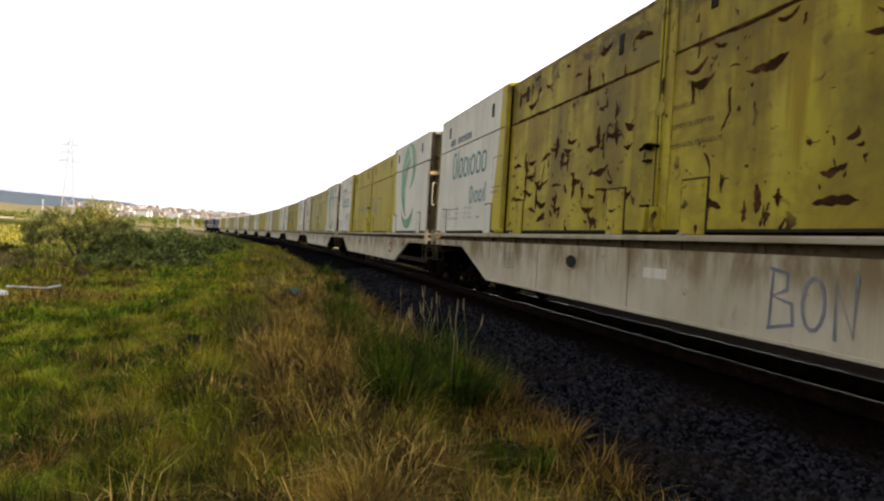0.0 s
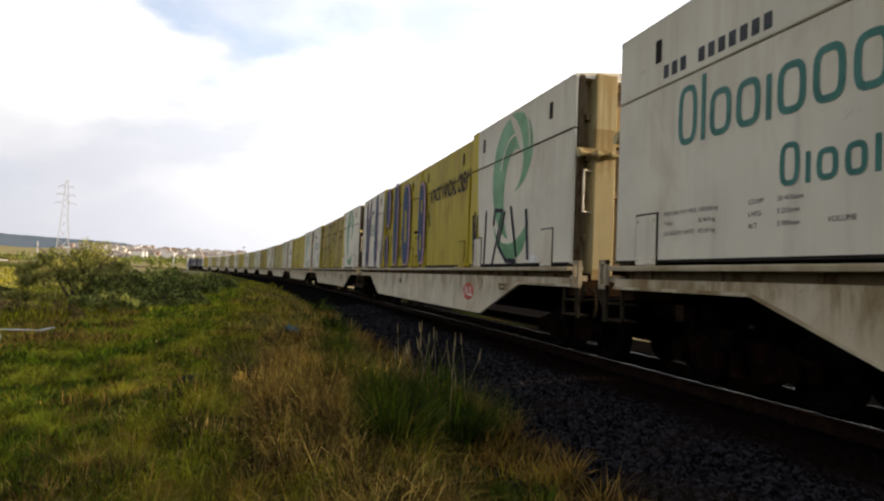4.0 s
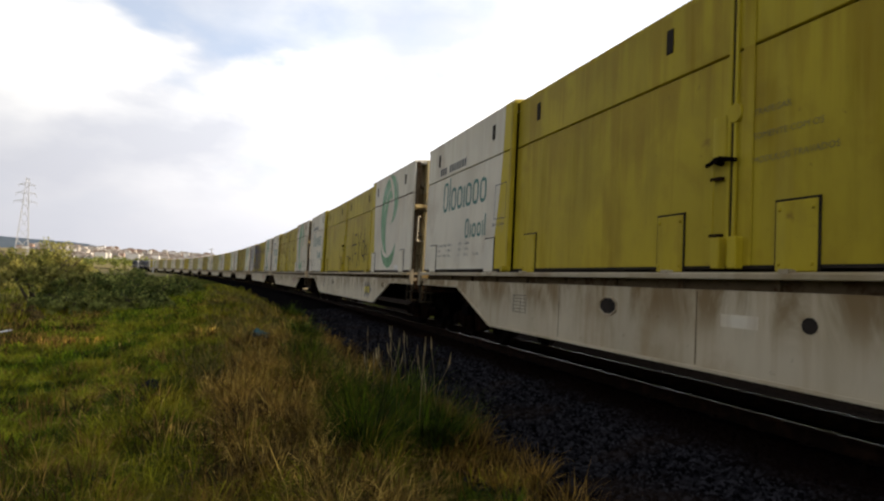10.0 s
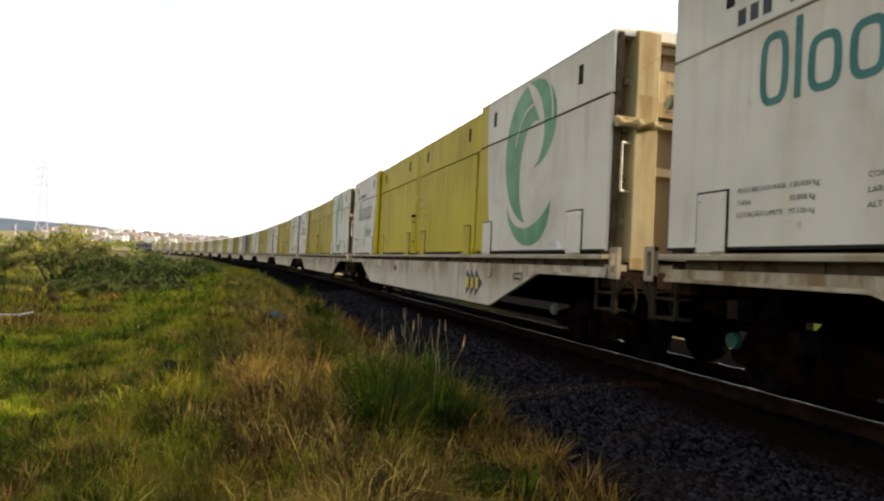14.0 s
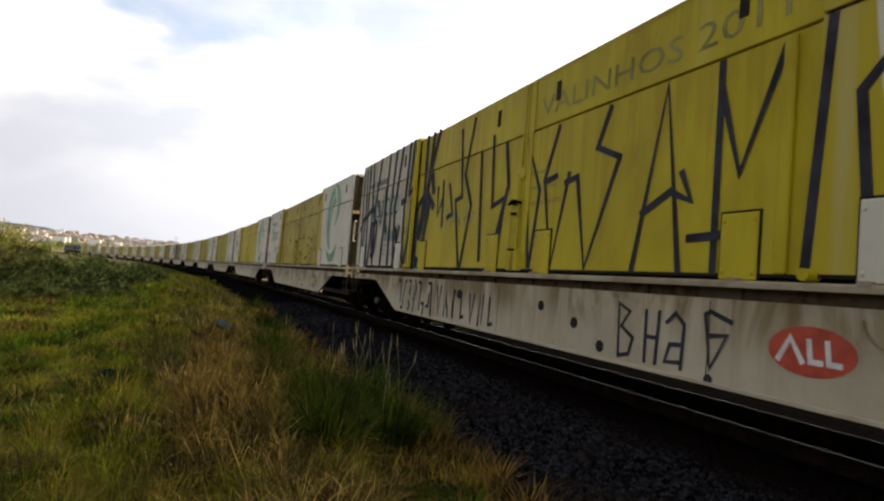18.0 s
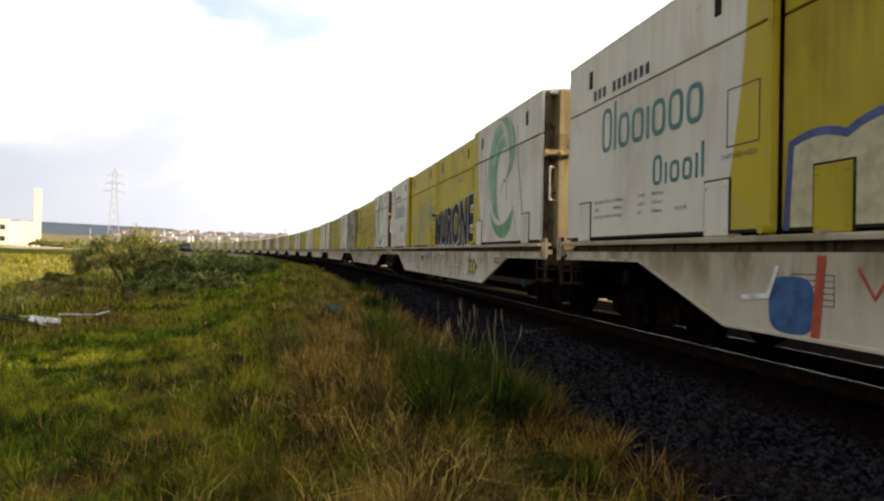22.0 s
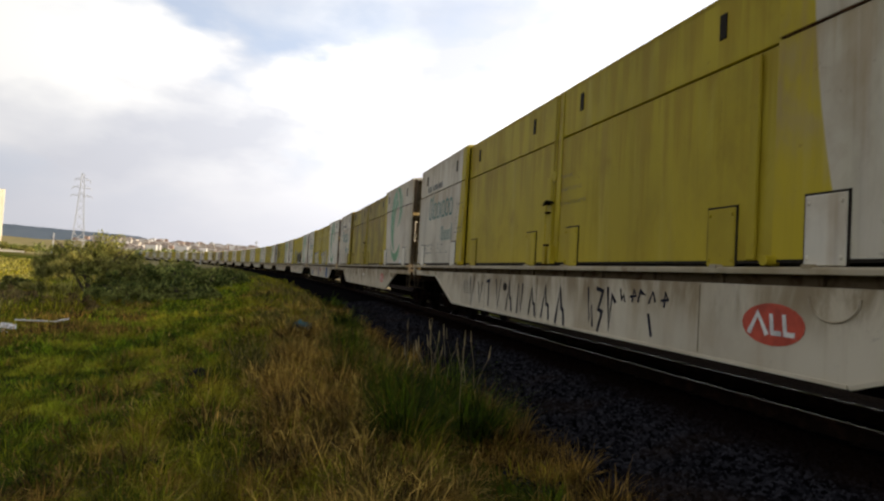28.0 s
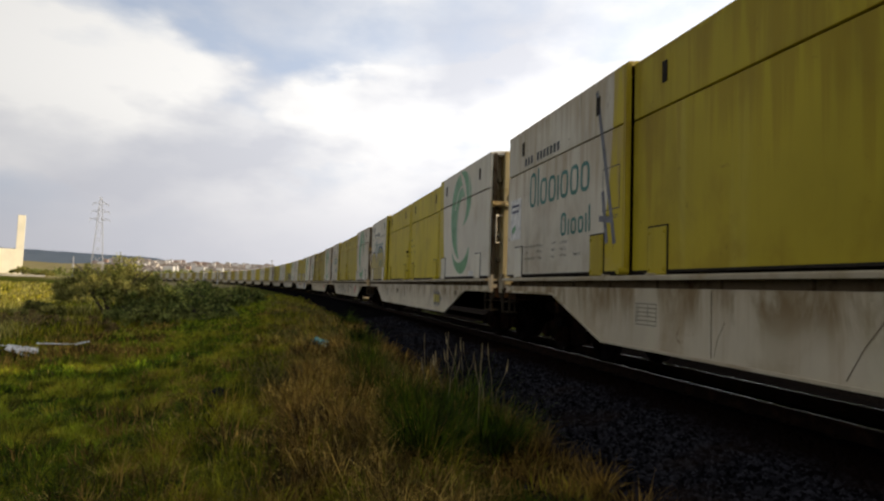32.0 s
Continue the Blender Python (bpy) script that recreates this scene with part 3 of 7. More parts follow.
SPIKES = (((0, 1), (0.30, 0), (0.62, 1)), ((0.1, 0), (0.16, 1), (0.5, 0.05), (0.62, 0.98)), ((0.35, 0), (0.42, 1)), ((0, 0.02), (0.3, 1), (0.42, 0.42), (0.55, 0.40), (0.62, 0)), ((0.1, 1), (0.14, 0), (0.5, 0.06)),
          ((0, 0.95), (0.5, 1), (0.28, 0.98), (0.34, 0)), ((0.5, 1), (0.1, 0.55), (0.2, 0), (0.22, 1)))
GLYPHS = (((0, 0), (0.5, 1), (0.75, 0.2)), ((0, 1), (0.35, 0), (0.6, 0.85), (0.9, 0.7)), ((0.1, 0), (0, 1), (0.7, 0.3), (0.9, 1)), ((0, 1), (0.8, 0.95), (0.2, 0.5), (0.7, 0.45), (0.3, 0)), ((0.5, 0), (0.45, 1)),
          ((0, 0.05), (0.25, 0.95), (0.8, 0.6), (0.35, 0.7)), ((0.1, 0.4), (0.9, 0.5), (0.55, 1), (0.4, 0)), ((0, 1), (0.2, 0.1), (0.5, 0.55), (0.7, 0)), ((0.9, 1), (0.2, 0.55), (0.8, 0.45), (0.1, 0)), ((0.2, 0), (0.75, 1), (0.8, 0.1), (0.3, 0.35)))


def scrawl(seed, y0, y1, z0, z1, count, width, x, shapes=GLYPHS):
    """Tall angular tags that cannot be read: strokes side by side from y0 towards the rear."""
    def letter(i):
        def draw(bm):
            r = random.Random(seed * 100 + i)
            step = (y1 - y0) / count
            g = r.choice(shapes)
            lo, hi = z0 + r.uniform(0, 0.14) * (z1 - z0), z1 - r.uniform(0, 0.22) * (z1 - z0)
            a = y0 + step * (i + r.uniform(0.02, 0.14))
            ribbon(bm, [(a + step * 0.8 * (u + r.uniform(-0.05, 0.05)), lo + (hi - lo) * v) for u, v in g], width * r.uniform(0.8, 1.2), x - 0.004 - 0.0005 * i)
        return draw
    return [letter(i) for i in range(count)]


def flakes(seed, y0, y1, z0, z1, count, x, size=1.0):
    """Crescent and sliver patches where the paint has peeled off, in loose rows, and a torn line along the seam."""
    def draw(bm):
        r = random.Random(seed)
        rows = [r.uniform(z0, z1) for _ in range(6)]
        todo = [(r.uniform(y0, y1), r.choice(rows) + r.gauss(0, 0.09), r.uniform(0.05, 0.22) * size, r.random() < 0.72) for _ in range(count)]
        todo += [(r.uniform(y0, y1), 3.632 + r.uniform(-0.02, 0.01), r.uniform(0.10, 0.35), None) for _ in range(14)]
        for cy, cz, half, kind in todo:
            fat = min(0.045, half * r.uniform(0.14, 0.32)) * (0.4 if kind is None else 1)
            sag, tilt = r.uniform(0.1, 0.5) * half * (0.1 if kind is None else r.choice((1, 1, -0.6))), r.uniform(-0.3, 0.3) * (kind is not None)
            last = None
            for k in range(10):
                t = -1 + 2 * k / 9
                w = fat * (max(0.0, 1 - t * t) ** 0.6) * r.uniform(0.55, 1.4) + 0.002
                u, v = half * t, sag * t * t + tilt * half * t
                ends = ((cy + u, cz + v + w), (cy + u, cz + v - w)) if kind is not False else ((cy + v * 0.5 + w, cz + u), (cy + v * 0.5 - w, cz + u))
                pair = [bm.verts.new((x - 0.0035, *p)) for p in ends]
                if last:
                    bm.faces.new((last[0], last[1], pair[1], pair[0]))
                last = pair
    return draw


# ---- the wagon ----
def side_plate(bm, y0, y1, z0, z1, x, thick=0.055):
    box(bm, x, x + thick, y0, y1, z0, z1)
    soften(bm, 0.010)


def draw_skirt(bm):
    poly = [(-9.58, 1.19), (-7.66, 1.19), (-5.74, 0.526), (5.56, 0.526), (7.36, 1.19), (9.78, 1.19), (9.78, 1.325), (-9.58, 1.325)]
    prism(bm, poly, SILL_X, SILL_X + 0.04)
    soften(bm, 0.006)


def draw_skirt_edge(bm):
    box(bm, SILL_X - 0.018, SILL_X, -5.70, 5.52, 0.526, 0.560)
    for foot, head, end in ((5.55, 7.36, 9.78), (-5.73, -7.66, -9.58)):
        prism(bm, [(head, 1.225), (foot, 0.558), (foot, 0.522), (head, 1.188)], SILL_X - 0.018, SILL_X)
        box(bm, SILL_X - 0.018, SILL_X, *sorted((head, end)), 1.188, 1.225)


def draw_lip(bm):
    prism(bm, [(LIP_X, 1.425), (LIP_X, 1.475), (LIP_X + 0.02, 1.492), (-1.40, 1.492), (-1.40, 1.44), (SILL_X + 0.10, 1.44), (LIP_X + 0.05, 1.44), (LIP_X + 0.03, 1.425)], -9.6, 9.8, "y")
    soften(bm, 0.006)


def draw_recess(bm):
    box(bm, -1.56, -1.50, -9.5, 9.5, 1.20, 1.445)
    for y in np.arange(-9.0, 9.1, 1.2):
        box(bm, -1.60, -1.56, y - 0.03, y + 0.03, 1.30, 1.438)


def draw_hatch(bm):
    box(bm, -0.022, 0.0, -0.205, 0.205, 0.0, 0.61)
    soften(bm, 0.012)
    for y in (-0.165, 0.165):
        for z in (0.07, 0.54):
            rod(bm, (-0.022, y, z), (-0.040, y, z), 0.020, 0.016, 8)


def draw_hatch_gap(bm):
    for y0, y1, z0, z1 in ((-0.230, -0.206, -0.02, 0.632), (0.206, 0.218, -0.02, 0.632), (-0.230, 0.218, 0.612, 0.632)):
        box(bm, -0.010, 0.0, y0, y1, z0, z1)


def draw_slit(bm):
    box(bm, -0.012, 0.01, -0.055, 0.055, 0.0, 0.28)
    soften(bm, 0.006)


def draw_roof(y0, y1, x, z):
    def draw(bm):
        pts = [(x, z - 0.06), (x, z), (x * 0.86, z + 0.035), (x * 0.5, z + 0.10), (0, z + 0.125), (-x * 0.5, z + 0.10), (-x * 0.86, z + 0.035), (-x, z), (-x, z - 0.06)]
        prism(bm, pts, y0, y1, "y")
    return draw


def draw_floor_and_blockers(bm):
    box(bm, -1.40, 1.40, -9.3, 9.5, 1.22, 1.46)
    box(bm, -0.25, 0.25, -9.5, 9.5, 0.82, 1.22)
    # two long boxes added to block sun and sight below the floor
    box(bm, 0.95, 1.15, -5.45, 5.30, 0.09, 0.30)
    box(bm, 1.22, 1.36, -10.12, 10.12, 0.46, 1.22)
    for y in np.arange(-5.2, 5.3, 1.3):
        box(bm, -1.5, 1.5, y - 0.05, y + 0.05, 0.80, 1.24)
    for y in (-2.6, 1.2):
        rod(bm, (-0.75, y, 0.92), (-0.75, y + 1.1, 0.92), 0.2, 0.2, 14)
    box(bm, 0.5, 0.8, -0.5, 0.1, 0.6, 0.95)


def draw_inner(bm):
    box(bm, -1.39, 1.39, -9.28, 9.48, 1.46, 4.37)


def draw_far_side(bm):
    prism(bm, [(-9.58, 1.19), (-7.66, 1.19), (-5.74, 0.526), (5.56, 0.526), (7.36, 1.19), (9.78, 1.19), (9.78, 1.48), (-9.58, 1.48)], 1.56, 1.606)


def draw_far_doors(bm):
    for y0, y1, x in ((-9.55, -4.87, 1.616), (-4.85, JOINT - 0.02, 1.454), (JOINT + 0.02, 4.85, 1.454), (4.87, 9.75, 1.616)):
        box(bm, x - 0.055, x, y0, y1, 1.53, 4.46 if x > 1.5 else 4.42)


def draw_end_wall(s):
    def draw(bm):
        box(bm, -1.39, 1.39, *sorted((s * 9.285, s * 9.36)), 1.46, 4.42)
        soften(bm, 0.008)
    return draw


END_RIBS = ((-0.90, 0.90, 1.46, 1.55), (-0.90, 0.90, 2.60, 2.72), (-0.90, 0.90, 3.26, 3.36), (-0.90, 0.90, 3.42, 4.06), (-0.90, 0.90, 4.30, 4.42), (-1.36, -0.92, 1.9, 1.99), (-1.36, -0.92, 2.5, 2.59), (-1.36, -0.92, 3.15, 3.24), (-1.36, -0.92, 3.8, 3.89))


def draw_end_rib(s, x0, x1, z0, z1):
    def draw(bm):
        box(bm, x0, x1, *sorted((s * 9.36, s * 9.46)), z0, z1)
        soften(bm, 0.006)
    return draw


def draw_end_column(s, x0, x1):
    def draw(bm):
        box(bm, x0, x1, *sorted((s * 9.34, s * 9.62)), 1.30, 4.50)
        soften(bm, 0.012)
    return draw


def draw_corner_post(s, x):
    def draw(bm):
        box(bm, x - 0.05, x + 0.05, *sorted((s * 9.30, s * 9.56)), 1.48, 4.47)
        soften(bm, 0.01)
    return draw


def draw_cross_beam(s):
    def draw(bm):
        rod(bm, (-1.60, s * 9.68, 3.22), (-0.92, s * 9.68, 3.22), 0.034, 0.034, 10)
        box(bm, -1.60, -0.98, *sorted((s * 9.60, s * 9.66)), 3.24, 3.31)
        for x in (-1.60, -1.30, -1.06):
            rod(bm, (x, s * 9.68, 3.22), (x + 0.06, s * 9.68, 3.22), 0.062, 0.062, 10)
    return draw


def draw_grip(s):
    def draw(bm):
        y = s * 9.62
        pipe(bm, [(-1.24, s * 9.52, 2.98), (-1.47, y, 2.98), (-1.47, y, 2.34), (-1.24, s * 9.52, 2.34)], 0.017, 8)
    return draw


def draw_bracket(s):
    def draw(bm):
        a, b = sorted((s * 9.72, s * 9.90))
        box(bm, -1.58, -1.50, *sorted((s * 9.5, s * 9.88)), 1.28, 1.36)
        box(bm, -1.66, -1.60, a, b, 1.18, 1.24)
        box(bm, -1.66, -1.60, a, b, 1.52, 1.58)
        box(bm, -1.66, -1.60, a, a + 0.05, 1.18, 1.58)
        box(bm, -1.66, -1.60, b - 0.05, b, 1.18, 1.58)
    return draw


def draw_end_beam(s):
    def draw(bm):
        box(bm, -1.50, 1.50, *sorted((s * 9.30, s * 9.60)), 1.05, 1.40)
        soften(bm, 0.015)
    return draw


def draw_steps(s):
    def draw(bm):
        for z in (0.76, 0.98):
            box(bm, -1.63, -1.40, *sorted((s * 9.36, s * 9.80)), z, z + 0.028)
        box(bm, -1.62, -1.58, *sorted((s * 9.36, s * 9.395)), 0.76, 1.19)
    return draw


def draw_hanger(s):
    def draw(bm):
        prism(bm, [(s * 9.74, 0.74), (s * 9.84, 0.74), (s * 9.84, 0.92), (s * 10.02, 1.13), (s * 10.02, 1.22), (s * 9.92, 1.22), (s * 9.92, 1.12), (s * 9.84, 1.02), (s * 9.84, 1.22), (s * 9.74, 1.22)], -1.62, -1.585)
    return draw


def draw_hose(s):
    def draw(bm):
        pipe(bm, [(-1.30, s * 9.62, 1.16), (-1.32, s * 9.80, 1.10), (-1.32, s * 9.84, 0.92), (-1.32, s * 9.78, 0.74)], 0.022, 7)
    return draw


def draw_axle_cap(bm):
    rod(bm, (-1.08, 0, 0.58), (-1.14, 0, 0.58), 0.095, 0.085, 18)


def draw_gusset(bm):
    pipe(bm, [(SILL_X - 0.008, y, z) for y, z in ring(-5.55, 1.24, 0.24, 0.20, 180, 360, 11)], 0.010, 5)


def draw_coupler(s):
    def draw(bm):
        box(bm, -0.11, 0.11, *sorted((s * 9.5, s * 10.0)), 0.80, 1.02)
        box(bm, -0.20, 0.16, *sorted((s * 9.95, s * 10.205)), 0.74, 1.08)
        pipe(bm, [(0.35, s * 9.5, 0.95), (0.30, s * 9.9, 0.62), (0.15, s * 10.18, 0.66)], 0.03, 6)
        pipe(bm, [(-0.3, s * 9.6, 1.05), (-1.4, s * 9.72, 1.0)], 0.02, 6)
    return draw


def draw_side_frame(s):
    def draw(bm):
        x0, x1 = sorted((s * 0.80, s * 0.92))
        prism(bm, [(-1.15, 0.34), (-0.78, 0.34), (-0.45, 0.22), (0.45, 0.22), (0.78, 0.34), (1.15, 0.34), (1.15, 0.54), (0.65, 0.66), (0.35, 0.72), (-0.35, 0.72), (-0.65, 0.66), (-1.15, 0.54)], x0, x1)
        soften(bm, 0.02)
        for y in (-0.9, 0.9):
            rod(bm, (s * 0.90, y, 0.42), (s * 1.0, y, 0.42), 0.13, 0.11, 14)
        for y in (-0.16, 0.16):
            rod(bm, (s * 0.98, y, 0.26), (s * 0.98, y, 0.56), 0.085, 0.085, 12)
    return draw


def draw_bolster(bm):
    box(bm, -1.1, 1.1, -0.18, 0.18, 0.56, 0.78)
    rod(bm, (0, 0, 0.7), (0, 0, 1.22), 0.28, 0.22, 14)
    for y in (-0.42, 0.42):
        box(bm, -0.75, 0.75, y - 0.05, y + 0.05, 0.36, 0.46)


def draw_wheelset(bm):
    rod(bm, (-0.95, 0, 0), (0.95, 0, 0), 0.05, 0.05, 12)
    for s in (-1, 1):
        wheel_disc(bm, s * 0.47, s * 0.62, 0, 0, ((0, 0.45), (0.18, 0.45), (0.28, 0.423), (0.9, 0.415), (1.0, 0.40), (1.0, 0.35), (0.72, 0.33), (0.60, 0.14), (0.95, 0.13), (0.95, 0.09)))


def draw_poster_frame(bm):
    for y0, y1, z0, z1 in ((5.06, 5.56, 2.45, 2.464), (5.06, 5.56, 3.066, 3.08), (5.06, 5.074, 2.464, 3.066), (5.546, 5.56, 2.464, 3.066)):
        flat(bm, [(y0, z0), (y1, z0), (y1, z1), (y0, z1)], END_X - 0.004)


def draw_door_edge(bm):
    box(bm, END_X + 0.004, MID_X - 0.035, 4.862, 4.93, 1.54, 4.42)
    box(bm, END_X - 0.022, END_X, 4.88, 4.95, 1.54, 4.44)


def draw_lock(kind):
    def draw(bm):
        x = MID_X
        if kind == "lock_rod":
            rod(bm, (x - 0.04, 0, 1.62), (x - 0.04, 0, 2.62), 0.010, 0.010, 6)
        elif kind == "lock_box":
            box(bm, x - 0.10, x, -0.16, -0.05, 1.53, 1.83)
            box(bm, x - 0.10, x, 0.05, 0.16, 1.53, 1.83)
            soften(bm, 0.01)
        elif kind == "lock_lever":
            pipe(bm, [(x - 0.06, 0.28, 2.56), (x - 0.09, 0.08, 2.60), (x - 0.06, -0.10, 2.56)], 0.022, 8)
            rod(bm, (x - 0.02, 0.12, 2.58), (x - 0.11, 0.12, 2.58), 0.042, 0.036, 10)
        elif kind == "lock_bracket":
            box(bm, x - 0.050, x, 0.10, 0.24, 2.40, 2.43)
        elif kind == "lock_plate":
            box(bm, x - 0.034, x, 0.06, 0.24, 2.62, 3.04)
            soften(bm, 0.012)
        elif kind == "joint_gap":
            box(bm, x - 0.006, x + 0.02, -0.026, 0.019, 1.54, 4.42)
        elif kind == "lock_disc":
            rod(bm, (x, -0.03, 3.03), (x - 0.03, -0.03, 3.03), 0.10, 0.09, 16)
        elif kind == "joint_strip":
            box(bm, x - 0.02, x, -0.055, -0.02, 1.56, 4.42)
            box(bm, x - 0.02, x, 0.02, 0.055, 1.56, 4.42)
        elif kind == "rib":
            box(bm, x - 0.016, x, -0.25, -0.11, 1.56, 4.40)
            soften(bm, 0.007)
        elif kind == "edge_rib":
            box(bm, x - 0.045, x, -4.62, -4.50, 1.56, 3.6)
            soften(bm, 0.014)
    return draw


def draw_runner(bm):
    box(bm, LIP_X - 0.004, LIP_X + 0.08, -0.05, 0.05, 1.478, 1.515)


def draw_roller(bm):
    rod(bm, (LIP_X - 0.03, 0, 1.55), (LIP_X + 0.12, 0, 1.55), 0.05, 0.05, 12)


def draw_sill_port(bm):
    pts = ring(1.88, 1.08, 0.105, 0.085, 0, 315, 8)
    prism(bm, pts, SILL_X - 0.012, SILL_X)


def draw_weld_seam(bm):
    box(bm, SILL_X - 0.003, SILL_X, -0.005, 0.005, 0.58, 1.30)


def draw_patch(bm):
    box(bm, SILL_X - 0.005, SILL_X, -0.42, 0.02, 0.98, 1.10)


def draw_wide_port(bm):
    prism(bm, ring(1.88, 1.08, 0.175, 0.10, 22.5, 337.5, 8), SILL_X - 0.008, SILL_X)


def draw_port_rim(bm):
    pipe(bm, [(SILL_X - 0.01, y, z) for y, z in ring(1.88, 1.08, 0.19, 0.115, 22.5, 382.5, 9)], 0.012, 5)


def draw_sill_box(bm):
    for y0, y1, z0, z1 in ((-7.10, -6.76, 1.04, 1.06), (-7.10, -6.76, 1.17, 1.19), (-7.10, -7.08, 1.06, 1.17), (-6.78, -6.76, 1.06, 1.17)):
        box(bm, SILL_X - 0.035, SILL_X, y0, y1, z0, z1)


def draw_box_card(bm):
    box(bm, SILL_X - 0.008, SILL_X, -7.08, -6.78, 1.06, 1.09)
    box(bm, SILL_X - 0.008, SILL_X, -7.08, -6.78, 1.145, 1.17)
    box(bm, SILL_X - 0.008, SILL_X, -7.08, -7.02, 1.09, 1.145)


def draw_sill_hole(bm):
    prism(bm, ring(0, 0, 0.075, 0.07, 0, 324, 10), SILL_X - 0.006, SILL_X)


def draw_sill_lines(bm):
    for i in range(6):
        z = 0.85 + 0.054 * i
        flat(bm, [(4.62, z), (4.14, z), (4.14, z + 0.009), (4.62, z + 0.009)], SILL_X - 0.003)
    for y in (4.14, 4.33, 4.565, 4.61):
        flat(bm, [(y + 0.009, 0.85), (y, 0.85), (y, 1.125), (y + 0.009, 1.125)], SILL_X - 0.0035)


def draw_sill_crack(bm):
    for y0, z0, y1, z1 in ((1.42, 0.60, 0.98, 1.22), (-2.30, 0.60, -2.95, 1.16), (3.05, 0.60, 2.88, 0.98)):
        ribbon(bm, [(y0, z0), (y0 * 0.55 + y1 * 0.45 + 0.03, z0 * 0.55 + z1 * 0.45), (y1, z1)], 0.008, SILL_X - 0.004)


def draw_tail_board(bm):
    flat(bm, [(-8.02, 1.55), (-8.40, 1.55), (-8.40, 1.70), (-8.02, 1.70)], END_X - 0.004)


def wagon(n, front, one, two, rear, sill, badge, label, marks=()):
    """A covered wagon with four sliding doors a side. Its origin lies on the rail tops under its middle; +y is ahead."""
    w = new("covered_wagon")
    tagged(w, label, "railway wagon", "wagons of the train")
    piece = lambda name, mat, draw, parent=w, label="", key=None: part(name, shared(key or name, mat, draw), mat, parent, label)
    piece("floor_frame", under_black, draw_floor_and_blockers)
    piece("inner_body", seam_black, draw_inner)
    piece("side_sill", sill, draw_skirt, label="white side sill cut away over the bogies")
    piece("sill_edge", sill, draw_skirt_edge)
    piece("door_rail", rail_paint, draw_lip)
    piece("sill_recess", recess_paint, draw_recess)
    piece("far_sill", sill, draw_far_side)
    piece("far_doors", two, draw_far_doors)
    for y in (-8.9, -5.35, 5.35, 8.9, -4.2, -0.75, 0.75, 4.2):
        piece("door_runner", rail_paint, draw_runner).location.y = y
    for y in (-4.9, 4.9):
        piece("door_roller", two, draw_roller).location.y = y
    if n in (0, 4, 8, 10):
        piece("sill_port", seam_black, draw_wide_port, key="wide_sill_port")
        piece("port_rim", sill, draw_port_rim)
    elif n != 13:
        piece("sill_port", seam_black, draw_sill_port)
    for y in (0.0, 13.57) if n in (3, 5, 10) else (0.0,):
        hold = piece("sill_box", sill, draw_sill_box)
        hold.location.y = y
        piece("box_card", seam_black, draw_box_card, hold)
    piece("gusset", sill, draw_gusset)
    if n in (4, 6, 7):
        for y, z in ((-0.93, 1.06), (-1.74, 0.90), (-2.29, 0.68)):
            piece("sill_hole", seam_black, draw_sill_hole).location = (0, y, z)
    for y in (-3.9, 0.35, 3.1):
        piece("weld_seam", recess_paint, draw_weld_seam).location.y = y
    if n in (0, 4, 10):
        piece("patch_plate", hatch_white, draw_patch)
    if n in (3, 6, 10, 13):
        piece("sill_crack", recess_paint, draw_sill_crack)
    piece("sill_table", mark_black, draw_sill_lines)
    for i, (y0, y1, x, mat, top) in enumerate(((4.87, 9.75, END_X, front, 4.486), (JOINT + 0.02, 4.85, MID_X, one, 4.44), (-4.85, JOINT - 0.02, MID_X, two, 4.44), (-9.55, -4.87, END_X, rear, 4.486))):
        door = piece("sliding_door", mat, lambda bm: side_plate(bm, y0, y1, 1.535, 3.622, x), key=("sliding_door", i))
        piece("upper_panel", mat, lambda bm: side_plate(bm, y0, y1, 3.645, top - 0.02, x), door, key=("upper_panel", i))
        piece("door_gap", seam_black, lambda bm: box(bm, x - 0.006, x, y0 + 0.01, y1 - 0.01, 1.532, 1.562), door, key=("door_gap", i))
        piece("roof_panel", mat, draw_roof(y0, y1, x, top), door, key=("roof_panel", i))
        for y in ((5.71, 9.06) if y0 > 4 else (0.86, 4.24) if y0 > -1 else (-4.12, -0.73) if y0 > -5 else (-8.74, -5.46)):
            hm = mat if abs(y) < 5 else two if y == 5.71 and n in (6, 10, 13) else hatch_white
            for name, dm, dr in (("hatch", hm, draw_hatch), ("hatch_gap", seam_black, draw_hatch_gap)):
                h = piece(name, dm, dr, door)
                h.location = (x, y, 1.50)
        for y in ((5.74, 8.91) if y0 > 4 else (0.97, 4.12) if y0 > -1 else (-4.02, -0.86) if y0 > -5 else (-8.75, -5.62)):
            piece("vent_slit", seam_black, draw_slit, door).location = (x, y, 3.955)
    for kind, mat in (("lock_rod", two), ("lock_box", two), ("lock_plate", two), ("lock_lever", bogie_steel), ("lock_disc", two), ("lock_bracket", rust_brown), ("joint_gap", seam_black), ("joint_strip", two), ("rib", two), ("edge_rib", two)):
        ob = piece(kind, mat, draw_lock(kind))
        ob.location.y = 0.0 if kind == "edge_rib" else JOINT - 0.075 if kind == "lock_rod" else JOINT
        if kind == "lock_rod":
            for dy in (0.205,):
                part("lock_rod", ob.data, mat, w).location.y = JOINT + dy
        if kind == "lock_bracket":
            part("lock_bracket", ob.data, mat, w).location = (0, JOINT, -0.56)
